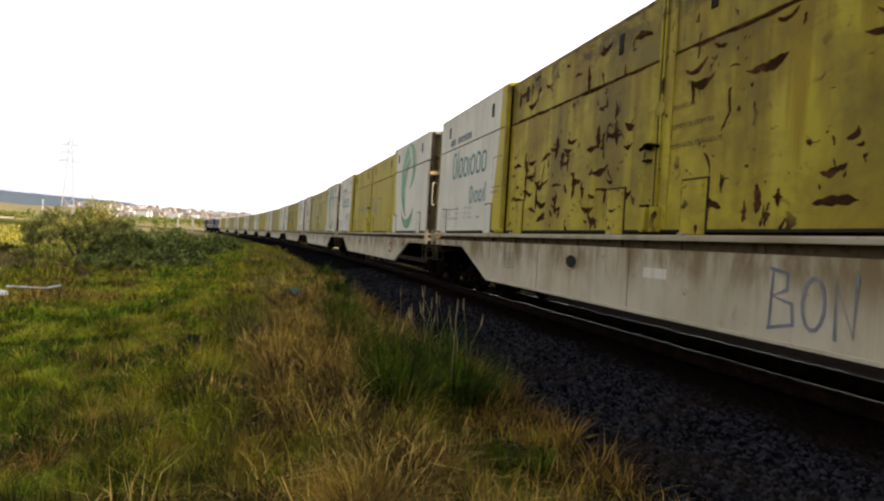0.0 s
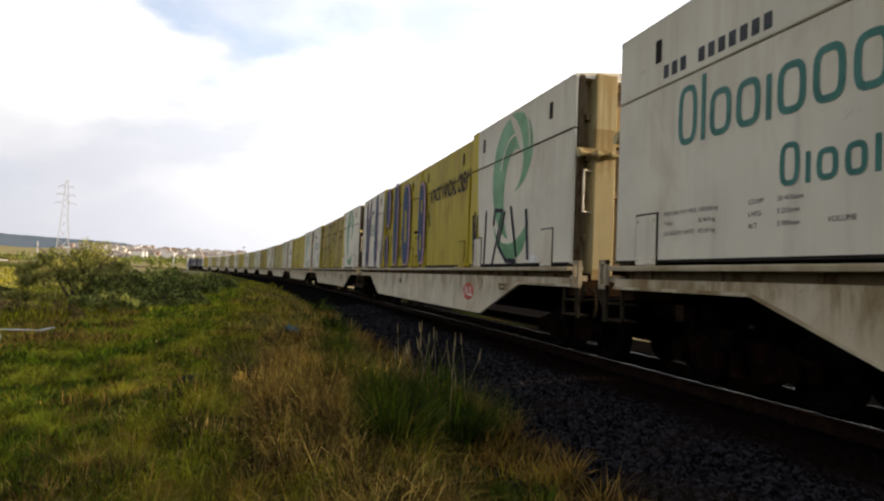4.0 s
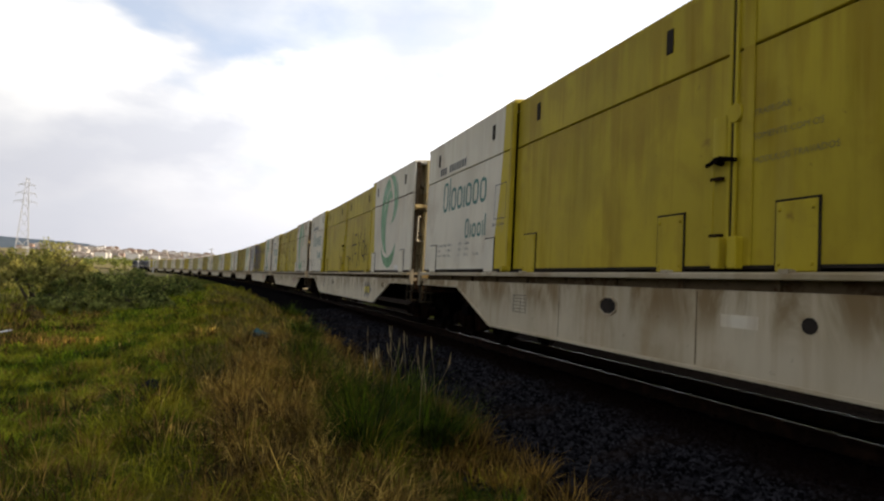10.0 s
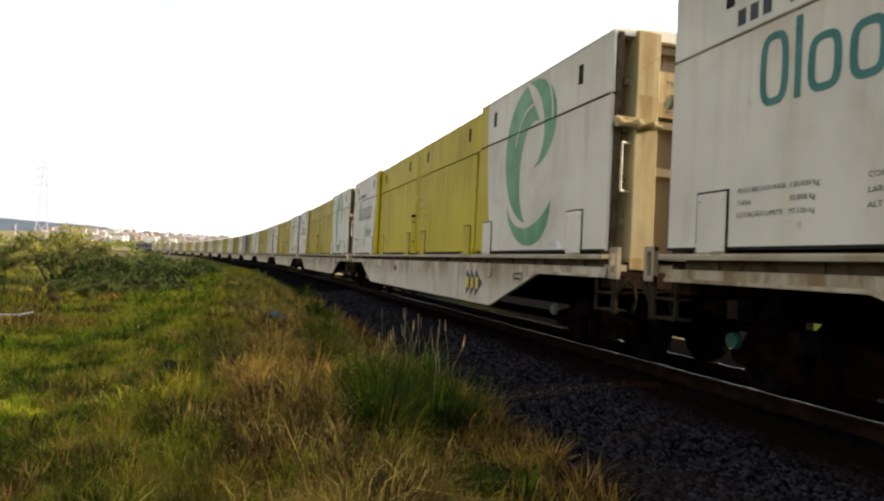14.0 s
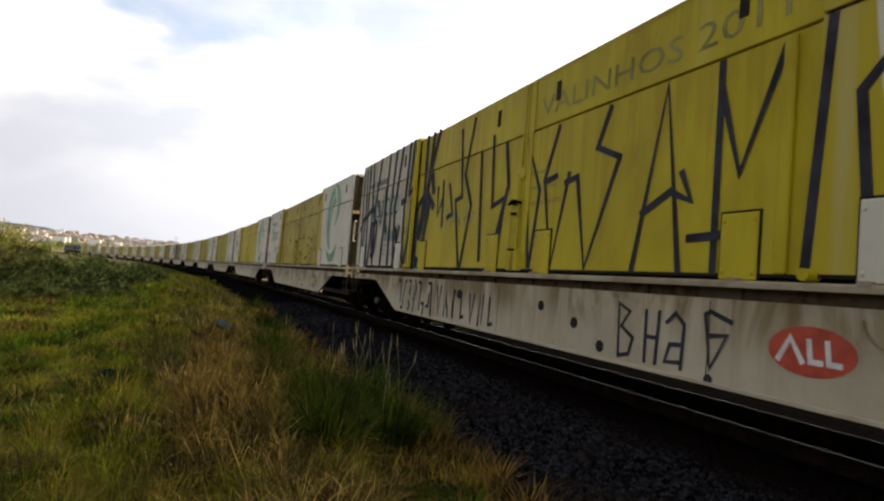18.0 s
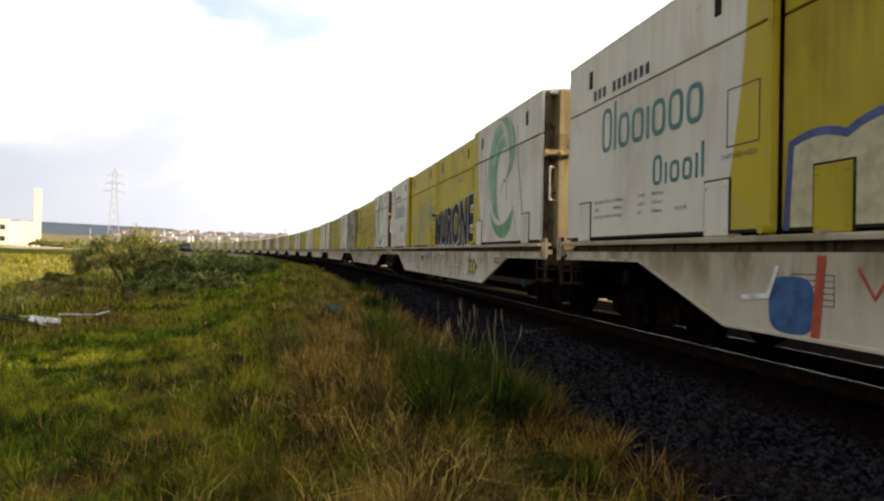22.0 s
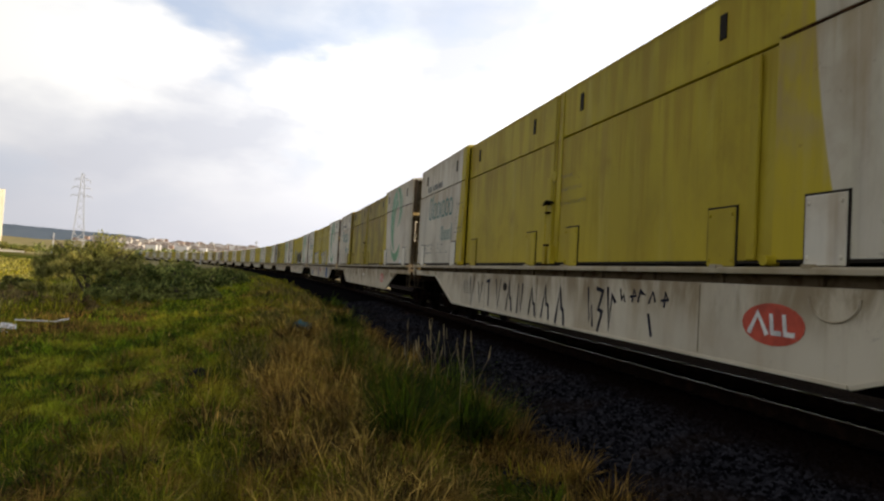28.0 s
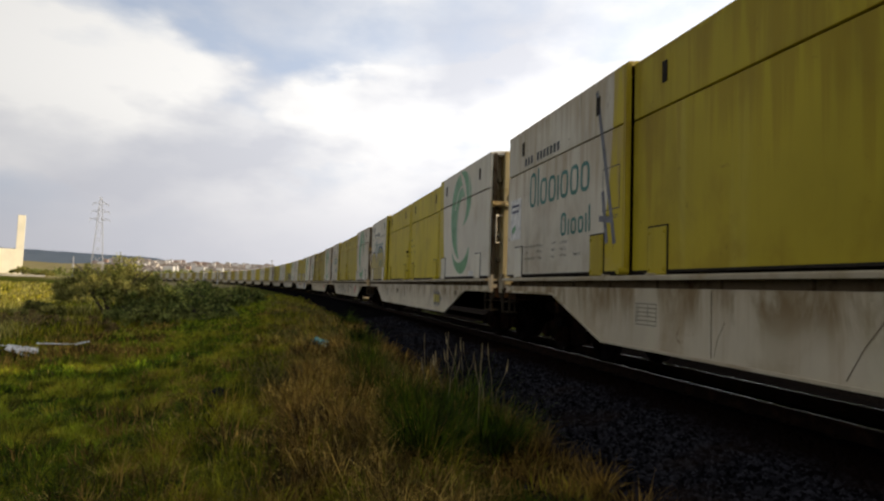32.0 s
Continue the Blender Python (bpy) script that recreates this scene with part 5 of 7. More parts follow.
fill9a, rim9a = bubble(M, 4.78, 1.86, 1.56, (0.86, 0.92, 0.95, 0.98))
fill9d, rim9d = bubble(M, 1.84, 1.16, 1.56, (0.26,))
fill9b, rim9b = bubble(M, -0.16, -2.38, 1.56, (0.72, 0.80, 0.86, 0.92))
fill9c, rim9c = bubble(M, -2.66, -3.62, 1.56, (1.06,), 0.32)
DIRTY = "covered railway wagon, yellow and grimy white, rolling on the track"
specs = {
    0: (white_paint, yellow_peeling, yellow_peeling, white_paint, sill_dirty, "brown", "covered wagon with badly peeling yellow doors and white ends, rolling away",
        [("peeled_paint", bare_steel, flakes(1, 0.5, 4.6, 1.75, 3.0, 70, M)), ("peeled_paint", bare_steel, flakes(2, -4.5, -0.6, 1.75, 3.5, 40, M, 1.1)),
         ("peeled_paint", bare_steel, flakes(3, 0.4, 4.6, 3.75, 4.3, 12, M)), ("graffiti", spray_grey, lines(S, 0.032, [(-1.98, 1.20), (-1.96, 0.66)], [(-1.95, 1.20), (-2.14, 1.16), (-2.14, 1.02), (-1.98, 0.95), (-2.2, 0.90), (-2.22, 0.72), (-1.95, 0.66)],
                                        ring(-2.42, 0.92, 0.11, 0.22, 90, 440, 14), [(-2.64, 0.66), (-2.62, 1.14), (-2.80, 0.70), (-2.81, 1.18)]))]),
    1: (white_paint, yellow_dull, yellow_dull, white_paint, sill_paint, "red", "covered wagon with tall blue letters sprayed on yellow and white doors",
        [*tall_letters(E, (8.62, 0.46, 1.58, 4.32, 0.16), (8.10, 0.34, 1.58, 4.38, -0.18), (6.55, 0.58, 1.56, 4.42, 0.05), (5.12, 0.22, 1.62, 4.25, -0.15)),
         *tall_letters(M - 0.05, (4.48, 0.72, 3.02, 4.40, 0.03), (4.56, 0.50, 1.60, 2.66, 0.08), (3.08, 0.72, 1.60, 4.42, 0.05), (1.52, 1.02, 1.60, 4.20, 0.08), (-0.45, 0.72, 1.62, 4.0, 0.05)),
         ("mural_gap", yellow_dull, [lozenge(M - 0.066, 1.55, 0.22, 2.3, 3.4, 0.05), lozenge(M - 0.066, -0.42, 0.14, 3.1, 3.5), lozenge(M - 0.066, -0.42, 0.14, 2.0, 2.5)]),
         ("mural_shine", spray_black, lines(M, 0.05, [(3.55, 3.9), (3.62, 3.5)], [(3.63, 3.85), (3.70, 3.5)], [(2.25, 2.9), (2.32, 2.4)], [(2.35, 2.85), (2.40, 2.45)], [(-1.0, 3.3), (-1.1, 2.95)])),
         ("graffiti", spray_black, ("ATACK VANDAL CREW!", 0.50, (M - 0.006, -1.12, 3.33), 0.014)),
         ("graffiti", spray_black, lines(M, 0.06, [(4.05, 2.62), (4.02, 2.25)], [(3.95, 2.66), (3.93, 2.20)], [(2.30, 2.30), (2.28, 1.95)], [(2.42, 2.22), (2.38, 1.85)], [(2.52, 2.15), (2.48, 1.85)], [(-1.0, 3.0), (-1.12, 2.65)], [(-1.12, 3.02), (-1.24, 2.72)])),
         ("graffiti", spray_black, lines(E, 0.09, [(-5.07, 2.62), (-5.20, 1.56)], [(-5.20, 2.68), (-5.25, 1.62)], [(-5.37, 2.60), (-5.29, 1.56)], [(-5.90, 2.64), (-5.85, 1.50)], [(-6.35, 2.36), (-6.39, 2.64), (-6.78, 2.60), (-6.30, 1.50)],
                                         [(-6.90, 2.55), (-6.62, 1.92), (-7.02, 1.62), (-7.50, 1.60)], [(-7.20, 2.62), (-7.52, 1.70)], [(-7.90, 2.50), (-8.02, 1.65)]))]),
    2: (white_paint, yellow_worn, yellow_worn, white_dirty, sill_dirty, "brown", "covered wagon with flaking yellow doors and grimy white ends",
        [("peeled_paint", bare_steel, flakes(5, 0.4, 4.6, 1.8, 3.4, 36, M)), ("peeled_paint", bare_steel, flakes(6, -4.5, -0.6, 1.8, 3.4, 30, M))]),
    3: (white_paint, yellow_dull, yellow_dull, white_paint, sill_paint, "arrows", "covered wagon, dull yellow and white, with black scrawls on one door",
        [("graffiti", spray_black, lines(M, 0.06, [(-0.85, 2.0), (-1.35, 2.06), (-1.2, 1.85)], [(-1.55, 3.0), (-1.72, 1.9)], [(-1.45, 2.5), (-1.9, 2.56)], [(-2.3, 2.9), (-1.95, 2.92), (-2.05, 2.2), (-2.36, 2.2)], [(-2.0, 2.55), (-2.3, 2.55)],
                                         [(-2.5, 2.95), (-3.0, 1.75)], [(-3.0, 2.95), (-2.75, 2.3), (-2.5, 1.7)], ring(-3.45, 2.35, 0.2, 0.28, -130, 130, 10), [(-3.62, 3.1), (-3.70, 1.85)], ring(-3.88, 2.2, 0.18, 0.26, 90, 430, 10)))]),
    4: (white_paint, yellow_dull, yellow_dull, white_paint, sill_dirty, "red", "covered wagon with streaked dull yellow doors and white ends", []),
    5: (white_paint, yellow_clean, yellow_clean, white_paint, sill_paint, "arrows", "covered wagon with clean bright yellow doors and white ends", []),
    6: (white_paint, yellow_worn, yellow_worn, white_paint, sill_dirty, "arrows", "covered wagon with worn yellow doors and clean white ends",
        [("peeled_paint", bare_steel, flakes(7, -4.5, 4.5, 1.7, 3.5, 26, M))]),
    7: (white_dirty, yellow_clean, yellow_clean, white_paint, sill_dirty, "red", "covered wagon with huge black tags sprayed over all its doors",
        [("graffiti", spray_tag, lines(E, 0.15, [(9.58, 4.30), (9.45, 3.0), (9.32, 1.58)], [(9.28, 4.34), (9.10, 3.0), (9.22, 1.58)], [(8.97, 4.38), (8.86, 2.9), (8.70, 1.60)], [(8.62, 4.42), (8.36, 2.9), (8.48, 1.60)], [(7.83, 4.44), (8.12, 3.0), (7.97, 1.58)],
                                       [(7.03, 4.44), (7.10, 3.2), (7.20, 1.57)], [(6.47, 4.44), (6.62, 3.0), (6.54, 1.57)], [(5.97, 4.44), (6.28, 3.0), (6.08, 1.57)], [(5.40, 4.44), (5.48, 3.12), (5.72, 3.08)], [(5.10, 4.44), (5.24, 3.22), (4.98, 3.32)])),
         ("graffiti", spray_tag, lines(E - 0.012, 0.12, [(5.50, 3.08), (5.46, 2.2), (5.32, 1.58)], [(4.98, 3.12), (5.06, 2.2), (5.24, 1.58)], [(6.02, 2.46), (5.78, 1.58)], [(5.76, 2.50), (6.10, 1.58)], [(9.52, 2.60), (9.18, 2.92)], [(8.92, 2.92), (8.30, 3.20), (7.92, 2.72)], [(7.80, 3.30), (7.42, 2.62), (7.20, 3.60), (6.90, 2.42)],
                                       [(8.30, 2.70), (7.75, 2.74), (7.86, 1.90)], [(8.24, 2.66), (8.10, 1.80)])),
         ("graffiti", spray_tag, lines(M - 0.004, 0.17, [(4.45, 4.42), (4.41, 3.08)], [(4.05, 4.42), (4.24, 3.08)], [(3.74, 4.42), (4.04, 3.76), (4.22, 3.20)], [(3.98, 3.52), (3.84, 3.16)], [(4.80, 2.74), (4.68, 2.96), (4.42, 3.10), (4.10, 3.08), (3.80, 2.84)],
                                       [(4.76, 2.78), (4.72, 1.62), (4.54, 1.60)], [(4.40, 3.0), (4.60, 2.22)], [(4.22, 3.0), (4.52, 2.22)], [(4.05, 2.95), (4.38, 1.66), (4.58, 1.70)])),
         ("graffiti", spray_tag, lines(M, 0.10, [(3.58, 3.20), (3.52, 2.62), (3.30, 2.95)], [(3.30, 3.30), (3.22, 2.40)], [(2.95, 3.20), (2.72, 2.60), (2.98, 2.55)], [(2.52, 4.20), (2.30, 2.90), (2.60, 2.85), (2.24, 1.60)], [(1.95, 4.30), (2.22, 3.30), (1.85, 2.70), (2.15, 1.60)],
                                       [(1.55, 3.60), (1.35, 1.70)], [(1.10, 3.80), (0.98, 2.60), (0.55, 2.70), (0.72, 1.60)], [(0.60, 3.60), (0.44, 2.90), (0.95, 1.60)])),
         ("graffiti", spray_tag, lines(M, 0.085, [(-0.34, 1.60), (-0.08, 3.54), (-0.54, 2.70), (-0.38, 1.60)], [(-0.96, 3.56), (-0.66, 2.84), (-0.96, 1.58), (-1.28, 2.85)], [(-0.72, 2.82), (-0.98, 2.86)], [(-1.20, 2.74), (-1.48, 2.78), (-1.76, 1.58), (-2.33, 2.91), (-1.88, 3.10), (-2.10, 3.56)],
                                       [(-2.67, 1.58), (-3.08, 3.56), (-3.38, 1.58)], [(-2.78, 2.20), (-3.21, 2.40), (-3.50, 2.28), (-3.36, 2.58)], [(-3.81, 3.58), (-3.83, 1.58)], [(-3.50, 1.90), (-4.20, 1.93)], [(-3.83, 3.30), (-4.08, 2.47), (-4.53, 3.58)])),
         ("graffiti", spray_ghost, ("VALINHOS 2011", 0.40, (M - 0.005, -0.42, 3.80), 0.0)), ("graffiti", spray_grey, scrawl(15, 3.4, 1.6, 2.3, 2.7, 6, 0.03, M)),
         ("graffiti", spray_tag, lines(E, 0.09, [(-4.97, 3.58), (-4.83, 1.56)], [(-5.34, 1.60), (-5.22, 2.93), (-5.75, 3.52), (-5.92, 2.80), (-5.52, 1.60)])), ("graffiti", spray_tag, lines(E, 0.045, [(-6.02, 3.46), (-6.05, 3.72), (-6.14, 3.55), (-6.22, 3.74), (-6.25, 3.48)], [(-6.55, 3.50), (-6.60, 3.72)])),
         ("graffiti", spray_tag, lines(S, 0.065, [(5.43, 1.23), (5.27, 1.23), (5.23, 0.75)], [(4.86, 1.23), (4.95, 1.22), (5.08, 0.62), (5.20, 0.62)], [(4.70, 1.24), (4.55, 1.23), (4.64, 0.94)], [(4.67, 0.80), (4.57, 0.70), (4.66, 0.60)], [(4.28, 1.25), (4.18, 1.10), (4.34, 0.82), (4.30, 0.72), (4.36, 0.56)],
                                       [(4.06, 1.22), (3.92, 1.22), (3.96, 0.66)], [(3.82, 0.79), (3.69, 0.80), (3.73, 0.56)], [(3.40, 1.0), (3.42, 0.76), (3.53, 0.75)], [(3.46, 1.23), (3.30, 1.22), (3.25, 0.57)])),
         ("graffiti", spray_tag, scrawl(16, 3.0, 0.3, 0.60, 1.20, 7, 0.06, S, SPIKES)),
         ("graffiti", spray_tag, lines(S, 0.045, [(-2.63, 0.62), (-2.60, 1.20), (-2.79, 1.12), (-2.66, 0.95), (-2.86, 0.84), (-2.80, 0.66), (-2.63, 0.62)], [(-3.05, 1.15), (-3.06, 0.62)], [(-3.25, 1.15), (-3.22, 0.62)], [(-3.05, 0.88), (-3.23, 0.88)],
                                       [(-3.36, 1.05), (-3.48, 1.15), (-3.60, 1.05), (-3.58, 0.62)], [(-3.58, 0.85), (-3.42, 0.84), (-3.36, 0.66), (-3.58, 0.68)], [(-4.16, 1.12), (-3.92, 1.20), (-3.86, 1.17), (-3.94, 0.68), (-4.12, 1.0), (-3.92, 0.98)], ring(-3.93, 0.58, 0.03, 0.03, 0, 330, 7)))]),
    8: (white_paint, yellow_clean, yellow_clean, white_paint, sill_paint, "arrows", "covered wagon with a black block-letter mural on bright yellow doors",
        [("graffiti", spray_blue, lines(M, 0.10, [(4.5, 1.65), (4.42, 2.8)], [(3.85, 1.65), (3.78, 3.0), (3.55, 2.3)], [(3.0, 1.65), (2.78, 3.1), (2.6, 2.9), (2.85, 1.65)], [(2.25, 1.65), (2.0, 3.15), (1.95, 1.65)], [(0.85, 3.3), (1.05, 2.6), (0.8, 2.1), (1.15, 1.65)], ring(0.7, 2.7, 0.14, 0.2, 0, 340, 9))),
         ("mural", spray_black, ("MURONE", 1.35, (M - 0.066, -0.20, 1.60), 0.055)), ("mural_edge", spray_white, ("MURONE", 1.35, (M - 0.060, -0.15, 1.58), 0.095)),
         ("graffiti", spray_grey, lines(M, 0.035, ring(-3.2, 3.85, 0.5, 0.45), [(-0.5, 3.2), (-0.6, 4.1), (-0.9, 3.3), (-1.0, 4.0)], [(-2.4, 3.1), (-2.6, 4.1)])),
         ("graffiti", mark_brown, scrawl(50, 8.3, 5.4, 1.66, 1.88, 8, 0.024, E, SPIKES)), ("graffiti", spray_brown, lines(S, 0.030, ring(2.83, 0.93, 0.12, 0.28, 60, 330, 12), ring(2.83, 0.93, 0.08, 0.22, 60, 330, 12), [(2.60, 0.72), (2.48, 0.62), (2.36, 0.86)], [(1.62, 1.20), (1.66, 0.9), (1.59, 0.58), (1.02, 1.20)], [(1.62, 1.10), (1.28, 1.24), (1.70, 0.92)],
                                         [(1.12, 1.22), (1.20, 1.0), (1.05, 0.85), (1.01, 0.56)], [(1.14, 1.20), (0.92, 1.10), (0.67, 1.20)], [(0.98, 1.12), (0.90, 0.95), (0.80, 1.12), (0.82, 0.82), (0.92, 0.92), (1.0, 0.80)])),
         ("graffiti", spray_brown, lines(S, 0.030, [(0.48, 1.26), (0.56, 1.05), (0.45, 0.85), (0.47, 0.54)], [(0.48, 1.26), (0.20, 0.55)], [(0.23, 1.26), (0.28, 1.05), (0.12, 0.90), (0.20, 0.55)], [(0.05, 1.10), (-0.32, 1.10), (-0.32, 0.95), (-0.16, 0.95)], [(-0.05, 1.08), (-0.12, 0.90), (-0.21, 0.86), (-0.19, 0.55)],
                                         [(-0.70, 1.22), (-1.02, 1.22)], [(-0.82, 1.20), (-0.70, 1.04), (-0.90, 0.85), (-0.80, 0.55)], [(-1.15, 1.25), (-1.22, 1.18), (-1.46, 1.21)], [(-1.04, 0.94), (-1.52, 1.20)], [(-1.19, 1.24), (-1.10, 1.08), (-1.25, 0.90), (-1.18, 0.55)])),
         ("graffiti", spray_brown, scrawl(18, -1.75, -2.25, 0.70, 1.20, 2, 0.030, S, SPIKES)), ("graffiti", spray_brown, scrawl(58, -2.9, -3.8, 0.85, 1.20, 7, 0.022, S)),
         ("paint_run", spray_grey, lines(E, 0.028, [(-5.52, 4.0), (-5.60, 3.2), (-5.56, 2.9)], [(-5.85, 3.75), (-5.92, 2.6), (-5.88, 1.7)], [(-6.08, 3.1), (-6.18, 2.6)], [(-8.18, 4.05), (-8.28, 3.2), (-8.5, 2.4), (-8.62, 1.9)],
                                          [(-7.15, 2.65), (-7.32, 2.98), (-7.5, 2.9), (-7.58, 2.5)], [(-8.9, 2.15), (-8.98, 1.62)], [(-8.2, 1.7), (-8.05, 2.2)])), ("graffiti", spray_grey, ("2015 SP", 0.42, (S - 0.005, -2.3, 0.60)))]),
    9: (white_paint, yellow_dull, yellow_dull, white_paint, sill_paint, None, "covered wagon with pale bubble tags outlined in blue on its doors",
        [("bubble_tag", spray_pale, fill9a), ("bubble_tag_rim", spray_outline, rim9a), ("bubble_tag", spray_pale, fill9d), ("bubble_tag_rim", spray_outline, rim9d), ("bubble_tag", spray_pale, fill9b), ("bubble_tag_rim", spray_outline, rim9b), ("bubble_tag", spray_pale, fill9c), ("bubble_tag_rim", spray_outline, rim9c),
         ("graffiti", mark_brown, lines(M - 0.006, 0.025, [(-1.2, 2.18), (-1.6, 2.22), (-2.1, 2.20), (-2.5, 2.27)], [(-2.6, 2.2), (-3.0, 2.28), (-3.6, 2.42)])),
         ("paint_run", spray_faded, lines(M, 0.13, [(-1.9, 4.25), (-1.95, 3.7)], [(-1.93, 3.58), (-1.98, 2.75)], [(-2.62, 4.3), (-2.66, 3.7)], [(-2.68, 3.58), (-2.74, 2.9)], [(0.95, 3.55), (0.95, 2.6)], [(-0.9, 3.5), (-0.92, 2.7)])),
         ("graffiti", spray_red, lines(S, 0.035, [(3.9, 1.18), (3.75, 0.95), (3.6, 1.18)], [(3.3, 1.20), (3.1, 0.9), (2.9, 1.20), (2.8, 0.7)], [(2.3, 1.20), (2.35, 0.6)], [(1.6, 0.98), (1.2, 0.94)], [(1.1, 1.2), (0.9, 0.7)])),
         ("graffiti", spray_red, lines(S, 0.085, [(-0.75, 1.11), (-1.10, 1.06), (-1.46, 1.10)], [(-1.10, 1.23), (-1.12, 0.88)])), ("graffiti", spray_red, lines(S, 0.05, [(-2.45, 1.05), (-2.52, 1.22), (-2.78, 1.22), (-2.99, 1.08)], [(-3.46, 1.26), (-3.66, 1.08), (-3.80, 1.16), (-4.10, 1.14), (-4.24, 1.0)])),
         ("graffiti", spray_grey, lines(S, 0.022, [(-1.15, 0.9), (-1.16, 0.60)], [(-1.80, 1.24), (-1.88, 0.58)], [(-2.35, 1.22), (-2.36, 0.57)], [(-3.68, 1.05), (-3.70, 0.57)])),
         ("mural_stroke", spray_navy, lozenge(S - 0.004, 4.63, 0.56, 0.56, 1.10)), ("mural_stroke", spray_navy, lozenge(S - 0.004, 0.20, 0.44, 0.57, 1.20)), ("mural_stroke", spray_navy, lozenge(S - 0.004, -4.80, 1.0, 0.55, 1.24)),
         ("graffiti", spray_red, lines(S, 0.10, [(4.28, 1.26), (4.34, 0.58)], [(-0.06, 1.24), (-0.04, 0.57)])), ("graffiti", spray_outline, lines(S, 0.06, [(-3.60, 1.26), (-4.0, 1.25), (-4.20, 1.12), (-4.27, 0.58)])), ("graffiti", spray_black, lines(S - 0.006, 0.03, [(0.40, 0.98), (0.34, 1.18), (0.26, 0.98), (0.16, 1.16), (0.06, 1.0)])),
         ("graffiti", spray_white, lines(S - 0.006, 0.05, [(5.28, 0.86), (4.92, 0.90), (4.80, 1.18)], [(-4.6, 0.90), (-4.66, 0.93)], [(-4.95, 0.75), (-5.0, 0.77)], [(-5.2, 0.95), (-5.25, 0.97)])), ("graffiti", spray_grey, ("OS HOT", 0.32, (S - 0.005, -2.72, 0.68)))]),
    10: (white_dirty, yellow_stained, yellow_stained, white_dirty, sill_dirty, "red", "covered wagon with stained yellow doors and grimy white ends", []),
    11: (white_dirty, yellow_dull, yellow_dull, white_dirty, sill_paint, "red", "covered wagon with black tags along its white sill",
         [("graffiti", spray_black, scrawl(24, 4.15, -1.0, 0.58, 1.22, 9, 0.055, S, SPIKES)), ("graffiti", spray_black, scrawl(33, -1.45, -2.25, 0.58, 1.20, 3, 0.055, S)), ("graffiti", spray_black, scrawl(34, -2.32, -3.4, 1.02, 1.22, 5, 0.035, S)), ("graffiti", spray_black, lines(S, 0.05, [(-2.98, 0.90), (-3.05, 0.66)]))]),
    12: (white_paint, yellow_clean, yellow_clean, white_paint, sill_paint, "arrows", "covered wagon with two painted arches on its white front door",
         [("arch", spray_ochre, [arch_fill(*k) for k in ARCHES]), ("arch_line", spray_outline, [arch_rim(*k) for k in ARCHES]), ("arch_line", spray_outline, lines(E - 0.004, 0.09, [(6.88, 1.58), (6.86, 1.9), (6.84, 2.16)]))]),
    13: (white_dirty, yellow_dull, yellow_dull, white_dirty, sill_dirty, "arrows", "covered wagon with a paper notice on its grimy white front door",
         [("notice", mark_white, sheet_poster), ("notice_mark", mark_navy, lines(E - 0.008, 0.05, [(9.46, 2.98), (9.08, 2.98)], [(9.46, 2.86), (9.08, 2.86)])), ("notice_mark", logo_green, lines(E - 0.008, 0.12, [(9.40, 2.46), (9.28, 2.52)])),
          ("graffiti", spray_grey, lines(E, 0.09, [(5.78, 4.30), (5.52, 3.3), (5.20, 1.98)], [(5.55, 2.72), (5.42, 2.0)], [(5.62, 2.35), (5.28, 2.30)]))]),
}
whites, yellows = (white_paint, white_dirty, white_paint), (yellow_hazed, yellow_dull, yellow_hazed, yellow_hazed)
for n in range(-9, 16):
    if n in specs:
        f, a, b, r, s, badge, label, marks = specs[n]
    else:
        f = r = whites[n % 3]
        a = b = yellows[n * 3 % 4]
        s, badge, label, marks = (sill_paint, sill_dirty)[n % 2], ("red", "arrows", "brown")[n % 3], DIRTY, ()
        if n == -1:
            marks = [("graffiti", spray_grey, scrawl(40, 3.6, -3.0, 2.2, 3.0, 6, 0.07, M))]
        elif n == -3:
            a = b = yellow_peeling
    wagon(n, f, a, b, r, s, badge, label, marks)

# ---- locomotives ----
loco_m = plain_paint("dark_blue_locomotive_paint", (0.018, 0.024, 0.055), 0.5)
glass_m = plain_paint("dark_cab_glass", (0.01, 0.012, 0.014), 0.1)


